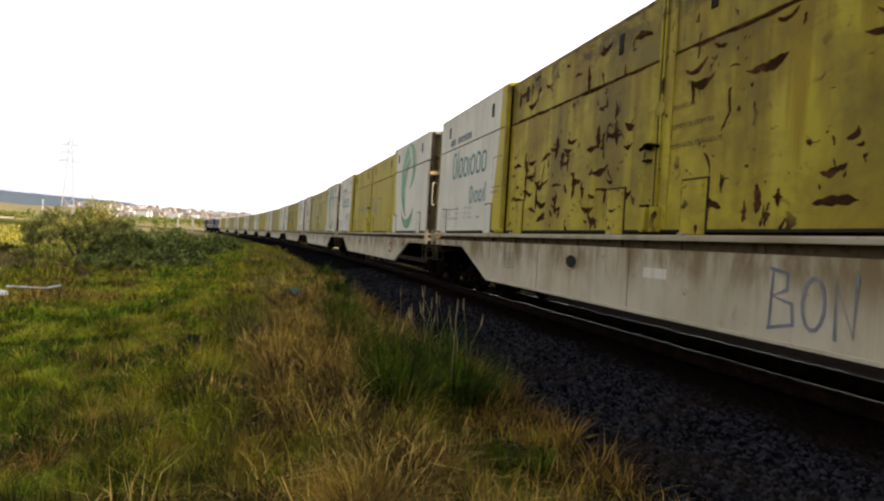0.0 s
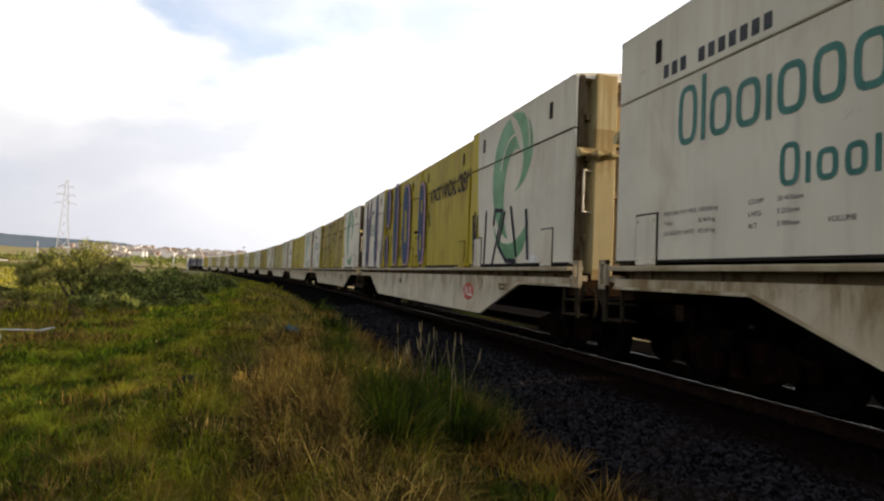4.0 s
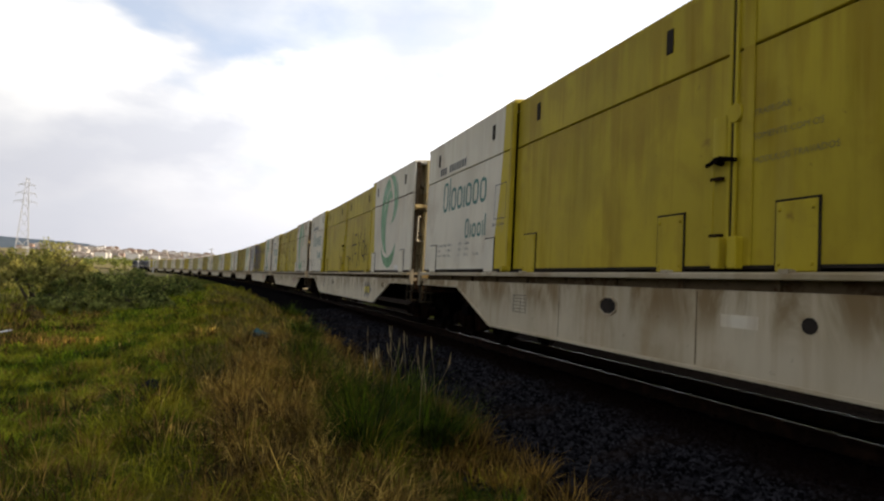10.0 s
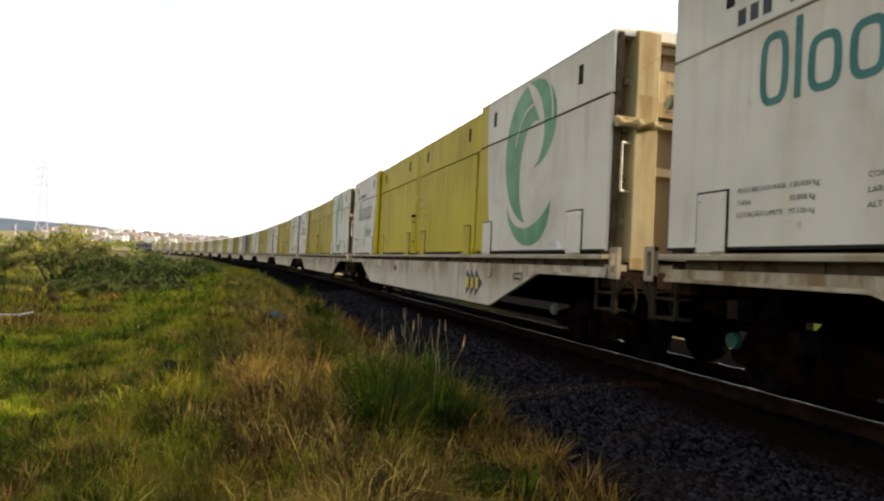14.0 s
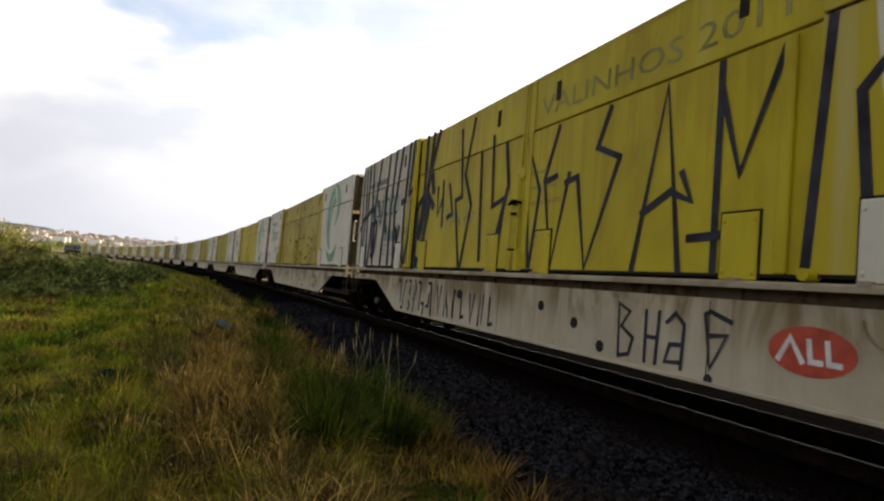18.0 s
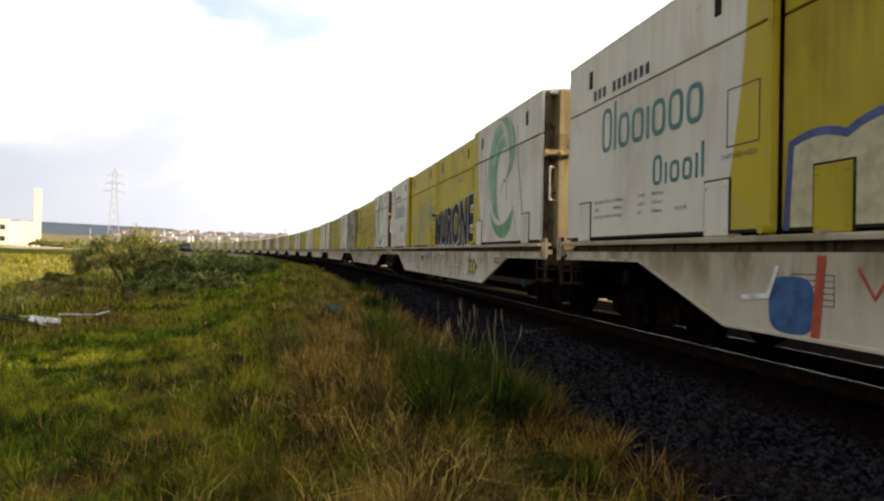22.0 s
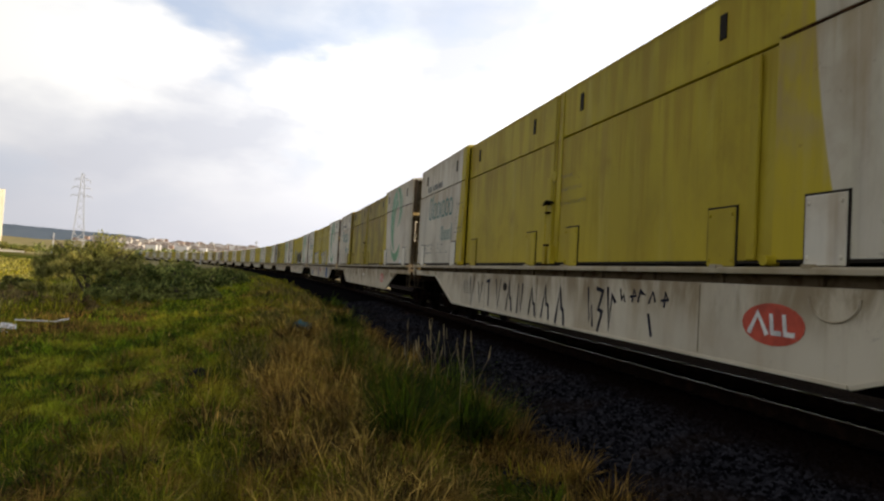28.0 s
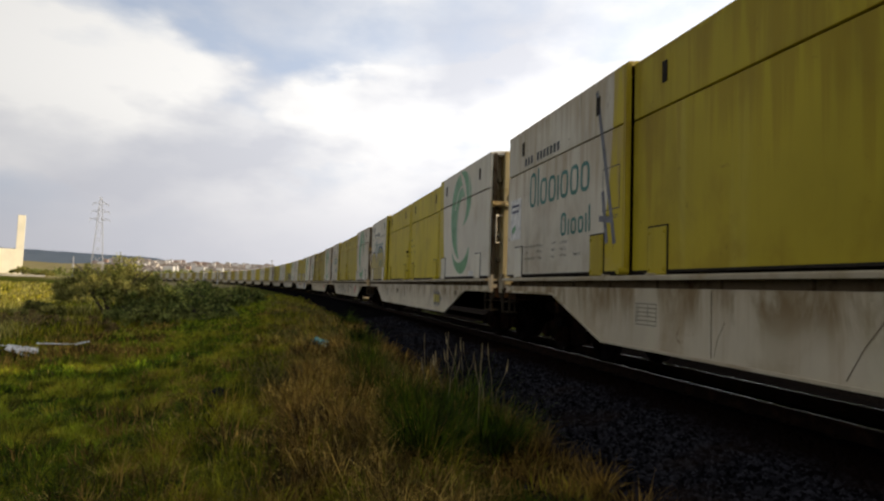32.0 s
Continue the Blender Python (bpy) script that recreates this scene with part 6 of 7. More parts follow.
def locomotive(n):
    w = new("locomotive")
    tagged(w, "dark blue diesel locomotive at the head of the train", "locomotive", "locomotives")
    bm = bmesh.new()
    prism(bm, [(-1.0, 1.5), (-1.0, 3.9), (-0.7, 4.25), (0.7, 4.25), (1.0, 3.9), (1.0, 1.5)], -9.0, 5.0, "y")
    soften(bm, 0.03)
    part("hood", bm, loco_m, w)
    bm = bmesh.new()
    prism(bm, [(-1.5, 1.5), (-1.5, 3.9), (-1.1, 4.4), (1.1, 4.4), (1.5, 3.9), (1.5, 1.5)], 5.0, 7.6, "y")
    soften(bm, 0.03)
    cab = part("cab", bm, loco_m, w)
    for x in (-1.515, 1.505):
        bm = bmesh.new()
        box(bm, x, x + 0.01, 5.4, 7.1, 2.9, 3.7)
        part("cab_window", bm, glass_m, cab)
    bm = bmesh.new()
    box(bm, -0.9, 0.9, 7.6, 9.6, 1.5, 3.1)
    soften(bm, 0.05)
    part("nose", bm, loco_m, w)
    bm = bmesh.new()
    box(bm, -1.5, 1.5, -10.0, 10.0, 1.2, 1.5)
    box(bm, -1.2, 1.2, -2.4, 2.4, 0.45, 1.2)
    part("frame", bm, under_black, w)
    bm = bmesh.new()
    for y in np.arange(-9.5, 9.6, 1.9):
        rod(bm, (-1.5, y, 1.5), (-1.5, y, 2.5), 0.03)
    pipe(bm, [(-1.5, -9.5, 2.5), (-1.5, 9.5, 2.5)], 0.03)
    part("handrail", bm, grip_paint, w)
    bm = bmesh.new()
    for y in (-4.0, -6.5):
        rod(bm, (0, y, 4.2), (0, y, 4.55), 0.55, 0.5, 14)
    part("fan", bm, under_black, w)
    for y0 in (-6.5, 6.5):
        bogie = part("bogie", shared("loco_bogie", under_black, lambda bm: box(bm, -1.1, 1.1, -2.3, 2.3, 0.35, 0.9)), under_black, w)
        bogie.location.y = y0
        for f in (-1.7, 0, 1.7):
            axle = part("wheelset", shared("wheelset", wheel_steel, draw_wheelset), wheel_steel, bogie)
            axle.location = (0, f, 0.42)
    LOCOS.append((w, n))


for n in (-10, -11):
    locomotive(n)

# ---- grass ----
def blade_material(name, dark, light, tip, patch=0.6, thin=0.35):
    m = Nodes(name, 0.75, 0, 0.15)
    p = m.position()
    c = m.mix(m.calc("POWER", m.island(), 2.5), dark, light)
    c = m.mix(m.ramp(m.noise(p, 0.9, 3), 0.42, 0.62, 0, patch), c, tip)
    c = m.mix(1.0, c, m.ramp(m.noise(p, 2.6, 4, 0.62), 0.32, 0.66, 0.38, 1.75), "MULTIPLY")
    mat = m.done(c)
    glow = m.t.nodes.new("ShaderNodeBsdfTranslucent")
    both = m.t.nodes.new("ShaderNodeMixShader")
    both.inputs["Fac"].default_value = thin
    m.put(glow.inputs["Color"], c)
    out = m.t.nodes["Material Output"]
    m.t.links.new(m.bsdf.outputs[0], both.inputs[1])
    m.t.links.new(glow.outputs[0], both.inputs[2])
    m.t.links.new(both.outputs[0], out.inputs["Surface"])
    return mat


green_m = blade_material("green_grass_blades", (0.042, 0.060, 0.003), (0.36, 0.36, 0.016), (0.44, 0.35, 0.030))
lawn_m = blade_material("fresh_green_turf", (0.032, 0.062, 0.003), (0.26, 0.36, 0.014), (0.40, 0.38, 0.030))
dry_m = blade_material("brown_dry_grass", (0.020, 0.010, 0.003), (0.56, 0.34, 0.072), (0.42, 0.265, 0.055), 0.5)
olive_m = blade_material("olive_weeds", (0.045, 0.042, 0.010), (0.32, 0.28, 0.075), (0.34, 0.25, 0.07), 0.5)
straw_m = blade_material("straw_yellow_grass", (0.030, 0.016, 0.004), (0.95, 0.66, 0.16), (0.52, 0.33, 0.060), 0.45)
tuft_m = blade_material("deep_green_grass", (0.003, 0.010, 0.001), (0.120, 0.190, 0.007), (0.15, 0.17, 0.012), 0.35)
leaf_m = blade_material("olive_leaves", (0.11, 0.125, 0.03), (0.42, 0.40, 0.11), (0.46, 0.40, 0.13), 0.4, 0.5)
shrub_m = blade_material("green_shrub_leaves", (0.05, 0.075, 0.018), (0.34, 0.37, 0.095), (0.36, 0.35, 0.10), 0.4, 0.5)
field_m = blade_material("sunlit_field_weeds", (0.14, 0.13, 0.03), (0.56, 0.50, 0.13), (0.52, 0.45, 0.14), 0.5, 0.5)
brown_m = blade_material("dry_brown_leaves", (0.07, 0.045, 0.018), (0.36, 0.25, 0.095), (0.30, 0.24, 0.09), 0.4, 0.3)
seed_m = blade_material("pale_seed_heads", (0.26, 0.20, 0.10), (0.42, 0.35, 0.20), (0.36, 0.30, 0.17), 0.3)


def blades(name, cx, cy, per, spread, tall, wide, lean, mat, seed, label, z_of=None, tangle=0.9):
    """Bent blades in clumps round the centres: per blades a clump, each of two joints and a tip."""
    r = np.random.RandomState(seed)
    n = len(cx) * per
    k = np.repeat(np.arange(len(cx)), per)
    ang, rad = r.uniform(0, 2 * np.pi, n), np.sqrt(r.uniform(0, 1, n)) * np.broadcast_to(spread, len(cx))[k]
    x, y = cx[k] + rad * np.cos(ang), cy[k] + rad * np.sin(ang)
    z = (z_of or ground_z)(x, y) - 0.02
    out = ang + r.normal(0, tangle, n)
    h = np.broadcast_to(tall, len(cx))[k] * r.uniform(0.45, 1.15, n)
    b = h * np.abs(r.normal(lean, lean * 0.6, n))
    w = np.broadcast_to(wide, len(cx))[k] * r.uniform(0.6, 1.3, n)
    face = r.uniform(0, np.pi, n)
    ex, ey = np.cos(face) * w / 2, np.sin(face) * w / 2
    dx, dy = np.cos(out) * b, np.sin(out) * b
    v = np.empty((n, 5, 3))
    v[:, 0] = np.stack([x - ex, y - ey, z], -1)
    v[:, 1] = np.stack([x + ex, y + ey, z], -1)
    v[:, 2] = np.stack([x + dx * 0.35 + ex * 0.8, y + dy * 0.35 + ey * 0.8, z + h * 0.62], -1)
    v[:, 3] = np.stack([x + dx * 0.35 - ex * 0.8, y + dy * 0.35 - ey * 0.8, z + h * 0.62], -1)
    v[:, 4] = np.stack([x + dx, y + dy, z + h * (1 - 0.35 * np.clip(b / np.maximum(h, 1e-3), 0, 1))], -1)
    i = np.arange(n)[:, None] * 5
    f = np.concatenate([i + [0, 1, 2], i + [0, 2, 3], i + [3, 2, 4]]).astype(np.int32)
    return tagged(new(name, raw_mesh(name, v.reshape(-1, 3), f, mat)), label, "grass", kind="stuff")


def scatter(seed, count, near, far, az0=-62, az1=34):
    """Places thinning out with distance from the path's standpoint, over the bank."""
    r = np.random.RandomState(seed)
    d, a = np.exp(r.uniform(np.log(near), np.log(far), count)), np.radians(r.uniform(az0, az1, count))
    x, y = -np.sin(a) * d, np.cos(a) * d
    l = from_track(x, y)
    return x, y, l, d


def wave(x, y, scale, seed):
    return bumps(x, y, scale, seed)


def shaded_hollow(x, y):
    """The thin, dark weeds between the straw and the ballast."""
    return ((x - 1.70) / 0.72) ** 2 + ((y - 3.95) / 1.05) ** 2 < 1


X, Y, LL, D = scatter(1, 30000, 1.5, 75)
edge = -3.62 + 0.22 * wave(X, Y, 2.0, 21)
bare = (wave(X, Y, 1.1, 26) + 0.5 * wave(X, Y, 0.45, 27) > 0.42) & (LL > -7.6) & (LL < -4.3)
bare |= shaded_hollow(X, Y)
bare |= (((X + 0.12) / 0.50) ** 2 + ((Y - 4.45) / 0.75) ** 2 < 1) | (((X + 0.9) / 0.3) ** 2 + ((Y - 5.6) / 0.6) ** 2 < 1)
on = (LL < edge) & (~bare | (np.random.RandomState(3).rand(len(X)) < 0.12))
X, Y, LL, D, edge = X[on], Y[on], LL[on], D[on], edge[on]
dryness = np.interp(LL, [-30, -12, -8.5, -6.6, -5.8, -4.2, -3.3], [0.30, 0.16, 0.12, 0.30, 0.52, 0.66, 0.66]) * np.interp(D, [9, 18], [1.0, 0.45]) + 0.55 * wave(X, Y, 2.2, 22) + 0.30 * wave(X, Y, 0.7, 23)
pick = np.random.RandomState(9).rand(len(X))
kind = np.where(dryness > 0.55, np.where(pick < 0.66, 1, np.where(pick < 0.88, 2, 0)), np.where(pick < 0.84, 0, np.where(pick < 0.92, 2, 1)))
height = np.interp(LL, [-40, -14, -9.5, -8, -6.6, -5.5, -4, -3.2], [0.34, 0.20, 0.075, 0.085, 0.13, 0.18, 0.22, 0.16]) * (1 + 0.8 * wave(X, Y, 1.5, 24) + 0.6 * wave(X, Y, 0.5, 25)).clip(0.3, 2.4)
wide = 0.0045 + 0.0011 * D
for k, (nm, mat, lab, lean) in enumerate((("green_grass", green_m, "short green grass over the bank", 0.55), ("dry_grass", dry_m, "brown dried weeds and grass on the bank", 0.8), ("straw_grass", straw_m, "straw-yellow dry grass stalks", 0.8))):
    q = kind == k
    blades(nm, X[q], Y[q], 10, 0.05 + 0.012 * D[q], height[q] * (1.0, 1.05, 1.3)[k], wide[q], lean, mat, 30 + k, lab)

X, Y, LL, D = scatter(12, 15000, 4.0, 60, -10, 34)
q = LL < -6.8 + 0.5 * wave(X, Y, 1.6, 28)
X, Y, LL, D = X[q], Y[q], LL[q], D[q]
blades("lawn_grass", X, Y, 9, 0.06 + 0.013 * D, (0.10 + 0.004 * D) * (1 + 0.7 * wave(X, Y, 1.2, 29)).clip(0.4, 2), 0.0045 + 0.0012 * D, 0.6, lawn_m, 34, "short green turf beside the bank")

r_b = np.random.RandomState(90)
X, Y = r_b.uniform(-16, 2.6, 9000), r_b.uniform(-14, 2.2, 9000)
LL, D = from_track(X, Y), np.hypot(X, Y)
q = (LL < -3.8) & (D > 1.3) & ((Y < 0.9) | (X < -2.4))
X, Y, LL, D = X[q], Y[q], LL[q], D[q]
dry_here = np.interp(LL, [-9, -6.5, -5, -4], [0.1, 0.3, 0.7, 0.8]) + 0.5 * wave(X, Y, 2.2, 22) > r_b.rand(len(X))
for q, nm, mat, lab in ((dry_here, "dry_grass", dry_m, "brown dried grass on the bank"), (~dry_here, "green_grass", lawn_m, "short green grass over the bank")):
    blades(nm, X[q], Y[q], 9, 0.22, 0.16 * (1 + 0.6 * wave(X[q], Y[q], 1.5, 24)).clip(0.4, 2), 0.014, 0.7, mat, 91, lab)

# tussocks: dense domes of longer blades
X, Y, LL, D = scatter(15, 2600, 2.0, 45)
q = (LL < -4.15) & ((LL > -8.6) | (np.random.RandomState(4).rand(len(X)) < 0.12)) & (wave(X, Y, 1.3, 71) + 0.4 * wave(X, Y, 0.5, 72) > -0.12) & ~shaded_hollow(X, Y)
X, Y, LL, D = X[q], Y[q], LL[q], D[q]
pick = np.random.RandomState(19).rand(len(X)) * 0.75 + 0.25 * wave(X, Y, 2.4, 73) + np.interp(LL, [-14, -8, -6.5, -5.5, -3.5], [0.02, 0.05, 0.16, 0.34, 0.36])
size = np.random.RandomState(20).uniform(0.5, 1.5, len(X))
for k, (nm, mat, lab, lo, hi) in enumerate((("green_tussocks", green_m, "green grass tussocks on the bank", -9, 0.52), ("dry_tussocks", dry_m, "brown dried tussocks on the bank", 0.52, 0.86), ("straw_tussocks", straw_m, "straw-yellow tussocks on the bank", 0.86, 9))):
    q = (pick >= lo) & (pick < hi)
    blades(nm, X[q], Y[q], 64, (0.06 + 0.011 * D[q]) * size[q], (0.20 + 0.10 * (LL[q] > -7) + 0.06 * (k == 2)) * size[q], 0.0042 + 0.0010 * D[q], 0.85, mat, 80 + k, lab)

def fountain(name, cx, cy, per, base, length, wide, droop, mat, seed, label, up=0.30):
    """Dense tussocks: blades rise from a narrow foot, lean outwards and bend over; four joints each."""
    r = np.random.RandomState(seed)
    n = len(cx) * per
    k = np.repeat(np.arange(len(cx)), per)
    az = r.uniform(0, 2 * np.pi, n)
    rad = np.broadcast_to(base, len(cx))[k] * np.sqrt(r.uniform(0, 1, n))
    x, y = cx[k] + rad * np.cos(az), cy[k] + rad * np.sin(az)
    z = ground_z(x, y) - 0.02
    az = az + r.normal(0, 0.7, n)
    ln = np.broadcast_to(length, len(cx))[k] * r.uniform(0.40, 1.12, n)
    tilt, bend = np.abs(r.normal(up, up * 0.7, n)), np.abs(r.normal(droop, droop * 0.5, n))
    w = np.broadcast_to(wide, len(cx))[k] * r.uniform(0.6, 1.3, n)
    side = az + r.normal(np.pi / 2, 0.5, n)
    ex, ey = np.cos(side) * w / 2, np.sin(side) * w / 2
    v = np.empty((n, 7, 3))
    for q, share in enumerate((1.0, 0.9, 0.65, 0.0)):
        if q < 3:
            v[:, 2 * q] = np.stack([x - ex * share, y - ey * share, z], -1)
            v[:, 2 * q + 1] = np.stack([x + ex * share, y + ey * share, z], -1)
        else:
            v[:, 6] = np.stack([x, y, z], -1)
        a = tilt + bend * ((q + 0.6) / 3) ** 1.3
        x, y, z = x + ln / 3 * np.sin(a) * np.cos(az), y + ln / 3 * np.sin(a) * np.sin(az), z + ln / 3 * np.cos(a)
    i = np.arange(n)[:, None] * 7
    f = np.concatenate([i + t for t in ([0, 1, 3], [0, 3, 2], [2, 3, 5], [2, 5, 4], [4, 5, 6])]).astype(np.int32)
    return tagged(new(name, raw_mesh(name, v.reshape(-1, 3), f, mat)), label, "grass", kind="stuff")


def tussock_field(name, seed, count, y0, y1, l0, l1, per, length, mat, label, droop, patch=-0.3, scale=1.4):
    """Tussocks in patches along the bank between two distances from the track, thinning out ahead."""
    r = np.random.RandomState(seed)
    ahead, across = np.exp(r.uniform(np.log(y0), np.log(y1), count)), r.uniform(l0, l1, count)
    x, y, _ = on_line(ahead, across)
    q = (wave(x, y, scale, seed + 1) + 0.5 * wave(x, y, scale * 0.35, seed + 2) > patch) & (~shaded_hollow(x, y) | (r.rand(count) < 0.15))
    x, y = x[q], y[q]
    d, size = np.hypot(x, y), r.uniform(0.55, 1.35, q.sum())
    return fountain(name, x, y, per, (0.03 + 0.006 * d) * size, length * size, 0.0032 + 0.0008 * d, droop, mat, seed + 3, label, 0.42)


tussock_field("brown_tussocks", 200, 150, 5.6, 14, -5.95, -4.6, 120, 0.46, dry_m, "brown dried tussocks on the bank's crest", 1.3)
tussock_field("straw_tussocks", 210, 120, 5.2, 17, -6.05, -4.7, 120, 0.50, straw_m, "straw-yellow tussocks on the bank's crest", 1.4, -0.1)
tussock_field("green_tussocks", 220, 330, 3.2, 26, -9.5, -6.2, 80, 0.30, green_m, "green grass tussocks below the crest", 1.1, -0.2)
tussock_field("turf_tussocks", 230, 260, 3.2, 24, -10.5, -6.4, 80, 0.26, lawn_m, "fresh green tussocks below the crest", 1.0, 0.0)
tussock_field("dark_tussocks", 240, 120, 3.4, 20, -9.0, -6.0, 90, 0.34, tuft_m, "deep green tussocks among shorter grass", 0.9, 0.15)
tussock_field("edge_tussocks", 250, 260, 3.0, 26, -4.25, -3.40, 60, 0.36, dry_m, "brown dried weeds along the ballast's edge", 0.9, -0.25, 0.8)
tussock_field("olive_tussocks", 270, 220, 8, 45, -6.6, -4.2, 70, 0.46, olive_m, "olive weeds along the bank's crest", 1.1, -0.3)
tussock_field("crest_grass", 280, 200, 8, 45, -6.8, -4.4, 70, 0.42, green_m, "green grass along the bank's crest", 1.1, 0.0)
tussock_field("pale_tussocks", 260, 60, 4.5, 14, -8.0, -6.2, 60, 0.32, straw_m, "pale dry tussocks among green grass", 1.3, 0.1)

# taller clumps, each a thing of its own
TALL, DRY, STRAW, BUSH = "tall clump of deep green grass at the ballast's edge", "brown dried weed clump beside green grass", "bushy clump of straw-yellow grass", "green grass clump among dry weeds"
for i, (x, y, h, sp, count, mat, lab) in enumerate((
        (1.16, 5.15, 0.84, 0.30, 1300, tuft_m, TALL), (1.58, 5.55, 0.86, 0.30, 1300, tuft_m, TALL), (1.96, 6.0, 0.86, 0.28, 1100, tuft_m, TALL), (1.36, 6.2, 0.95, 0.34, 1300, tuft_m, TALL), (1.91, 6.9, 0.95, 0.32, 1100, tuft_m, TALL), (1.11, 6.9, 0.80, 0.30, 900, tuft_m, TALL),
        (1.10, 4.55, 0.55, 0.24, 700, green_m, BUSH), (1.75, 4.05, 0.42, 0.22, 600, tuft_m, "low clump of green grass beside dry weeds"),
        (1.05, 8.1, 0.85, 0.26, 900, tuft_m, "tall narrow clump of green grass among dry weeds"), (1.05, 9.4, 0.95, 0.30, 900, tuft_m, "tall narrow clump of green grass among dry weeds"), (1.20, 11.0, 0.80, 0.30, 700, tuft_m, "tall narrow clump of green grass among dry weeds"),
        (1.75, 15.8, 1.0, 0.5, 800, tuft_m, "tall green weed clump on the bank"), (2.0, 24.5, 0.85, 0.7, 500, tuft_m, "green weed clump on the bank"),
        (0.62, 3.15, 0.55, 0.30, 1900, straw_m, STRAW), (0.40, 3.50, 0.42, 0.24, 1000, straw_m, STRAW), (0.95, 3.75, 0.56, 0.30, 1700, straw_m, STRAW), (0.62, 4.15, 0.46, 0.26, 1100, straw_m, STRAW), (1.20, 5.35, 0.85, 0.40, 170, dry_m, "dry stalks standing in green grass"), (1.65, 6.2, 0.92, 0.45, 200, dry_m, "dry stalks standing in green grass"), (1.15, 8.6, 0.8, 0.4, 160, dry_m, "dry stalks standing in green grass"), (0.75, 4.85, 0.46, 0.26, 1000, straw_m, STRAW),
        (1.45, 4.50, 0.50, 0.26, 150, dry_m, DRY), (1.95, 4.75, 0.44, 0.24, 130, dry_m, DRY), (2.30, 5.35, 0.44, 0.24, 180, dry_m, DRY), (2.05, 4.1, 0.36, 0.22, 90, dry_m, DRY), (2.55, 6.6, 0.40, 0.24, 500, dry_m, DRY), (2.45, 7.8, 0.42, 0.30, 500, dry_m, DRY),
        (0.30, 6.2, 0.52, 0.34, 1200, dry_m, "brown dried weed clump on the crest"), (0.72, 6.7, 0.55, 0.34, 1200, straw_m, STRAW), (0.15, 7.4, 0.48, 0.34, 1000, straw_m, STRAW), (0.65, 7.9, 0.55, 0.36, 1100, dry_m, "brown dried weed clump on the crest"), (0.45, 9.4, 0.55, 0.4, 900, straw_m, STRAW), (0.85, 12.3, 0.5, 0.5, 800, dry_m, "brown dried weed clump on the crest"),
        (-0.35, 5.6, 0.32, 0.30, 600, green_m, BUSH), (-0.55, 7.6, 0.36, 0.40, 700, lawn_m, BUSH), (-0.35, 11.5, 0.45, 0.6, 700, green_m, "green grass clump on the bank's crest"), (0.0, 14.5, 0.45, 0.6, 600, green_m, "green grass clump on the bank's crest"),
        (-0.92, 4.35, 0.42, 0.30, 1100, tuft_m, "deep green grass clump"), (-1.25, 3.9, 0.34, 0.28, 700, tuft_m, "deep green grass clump"), (-1.9, 5.5, 0.30, 0.36, 600, green_m, "green grass clump"), (-1.5, 7.0, 0.30, 0.36, 600, lawn_m, "green grass clump"))):
    rc = np.random.RandomState(160 + i)
    k = 9
    ang, rad = rc.uniform(0, 6.28, k), np.sqrt(rc.uniform(0, 1, k)) * sp
    tall = h * rc.uniform(0.55, 1.12, k) * (1 - 0.30 * (rad / sp) ** 2)
    stiff = mat is tuft_m
    g = fountain("grass_clump", x + rad * np.cos(ang), y + rad * np.sin(ang), count // k, sp * 0.22, tall, (0.0042 if stiff else 0.0036) + 0.0007 * y, 0.95 if stiff else 1.35, mat, 60 + i, lab, 0.32 if stiff else 0.42)
    tagged(g, category="grass clump")

# stalks with seed heads
rs = np.random.RandomState(77)
bm = bmesh.new()
for i in range(20):
    x, y = 1.95 + rs.normal(0, 0.22), 7.6 + rs.normal(0, 0.9)
    z = float(ground_z(np.array([x]), np.array([y]))[0])
    h, a, b = rs.uniform(0.6, 0.95), rs.uniform(0, 6.28), rs.uniform(0.05, 0.28)
    p = [(x, y, z), (x + 0.4 * b * math.cos(a), y + 0.4 * b * math.sin(a), z + 0.7 * h), (x + b * math.cos(a), y + b * math.sin(a), z + h)]
    pipe(bm, p, 0.003, 4)
    rod(bm, p[2], (p[2][0] + 0.1 * b * math.cos(a), p[2][1] + 0.1 * b * math.sin(a), p[2][2] + 0.14), 0.009, 0.002, 5)
tagged(part("seed_stalks", bm, seed_m), "pale dry grass stalks with feathery seed heads", "grass", kind="stuff")


# ---- bushes and trees ----
def leaf_cloud(centres, radii, per, size, seed):
    """Small folded leaves through a set of clumps."""
    r = np.random.RandomState(seed)
    k = np.repeat(np.arange(len(centres)), per)
    n = len(k)
    d = r.normal(size=(n, 3))
    d /= np.linalg.norm(d, axis=1)[:, None]
    p = np.asarray(centres)[k] + d * (np.asarray(radii)[k] * r.uniform(0.25, 1.0, n) ** 0.5)[:, None]
    u, v = r.normal(size=(n, 3)), r.normal(size=(n, 3))
    u /= np.linalg.norm(u, axis=1)[:, None]
    v -= (u * v).sum(1)[:, None] * u
    v /= np.linalg.norm(v, axis=1)[:, None]
    s = size * r.uniform(0.5, 1.3, n)[:, None]
    q = np.stack([p - u * s, p + v * s * 0.45, p + u * s, p - v * s * 0.45], 1).reshape(-1, 3)
    return q, np.arange(n * 4).reshape(n, 4)


bark = plain_paint("grey_brown_bark", (0.085, 0.065, 0.048), 0.9, 0, 0.3)


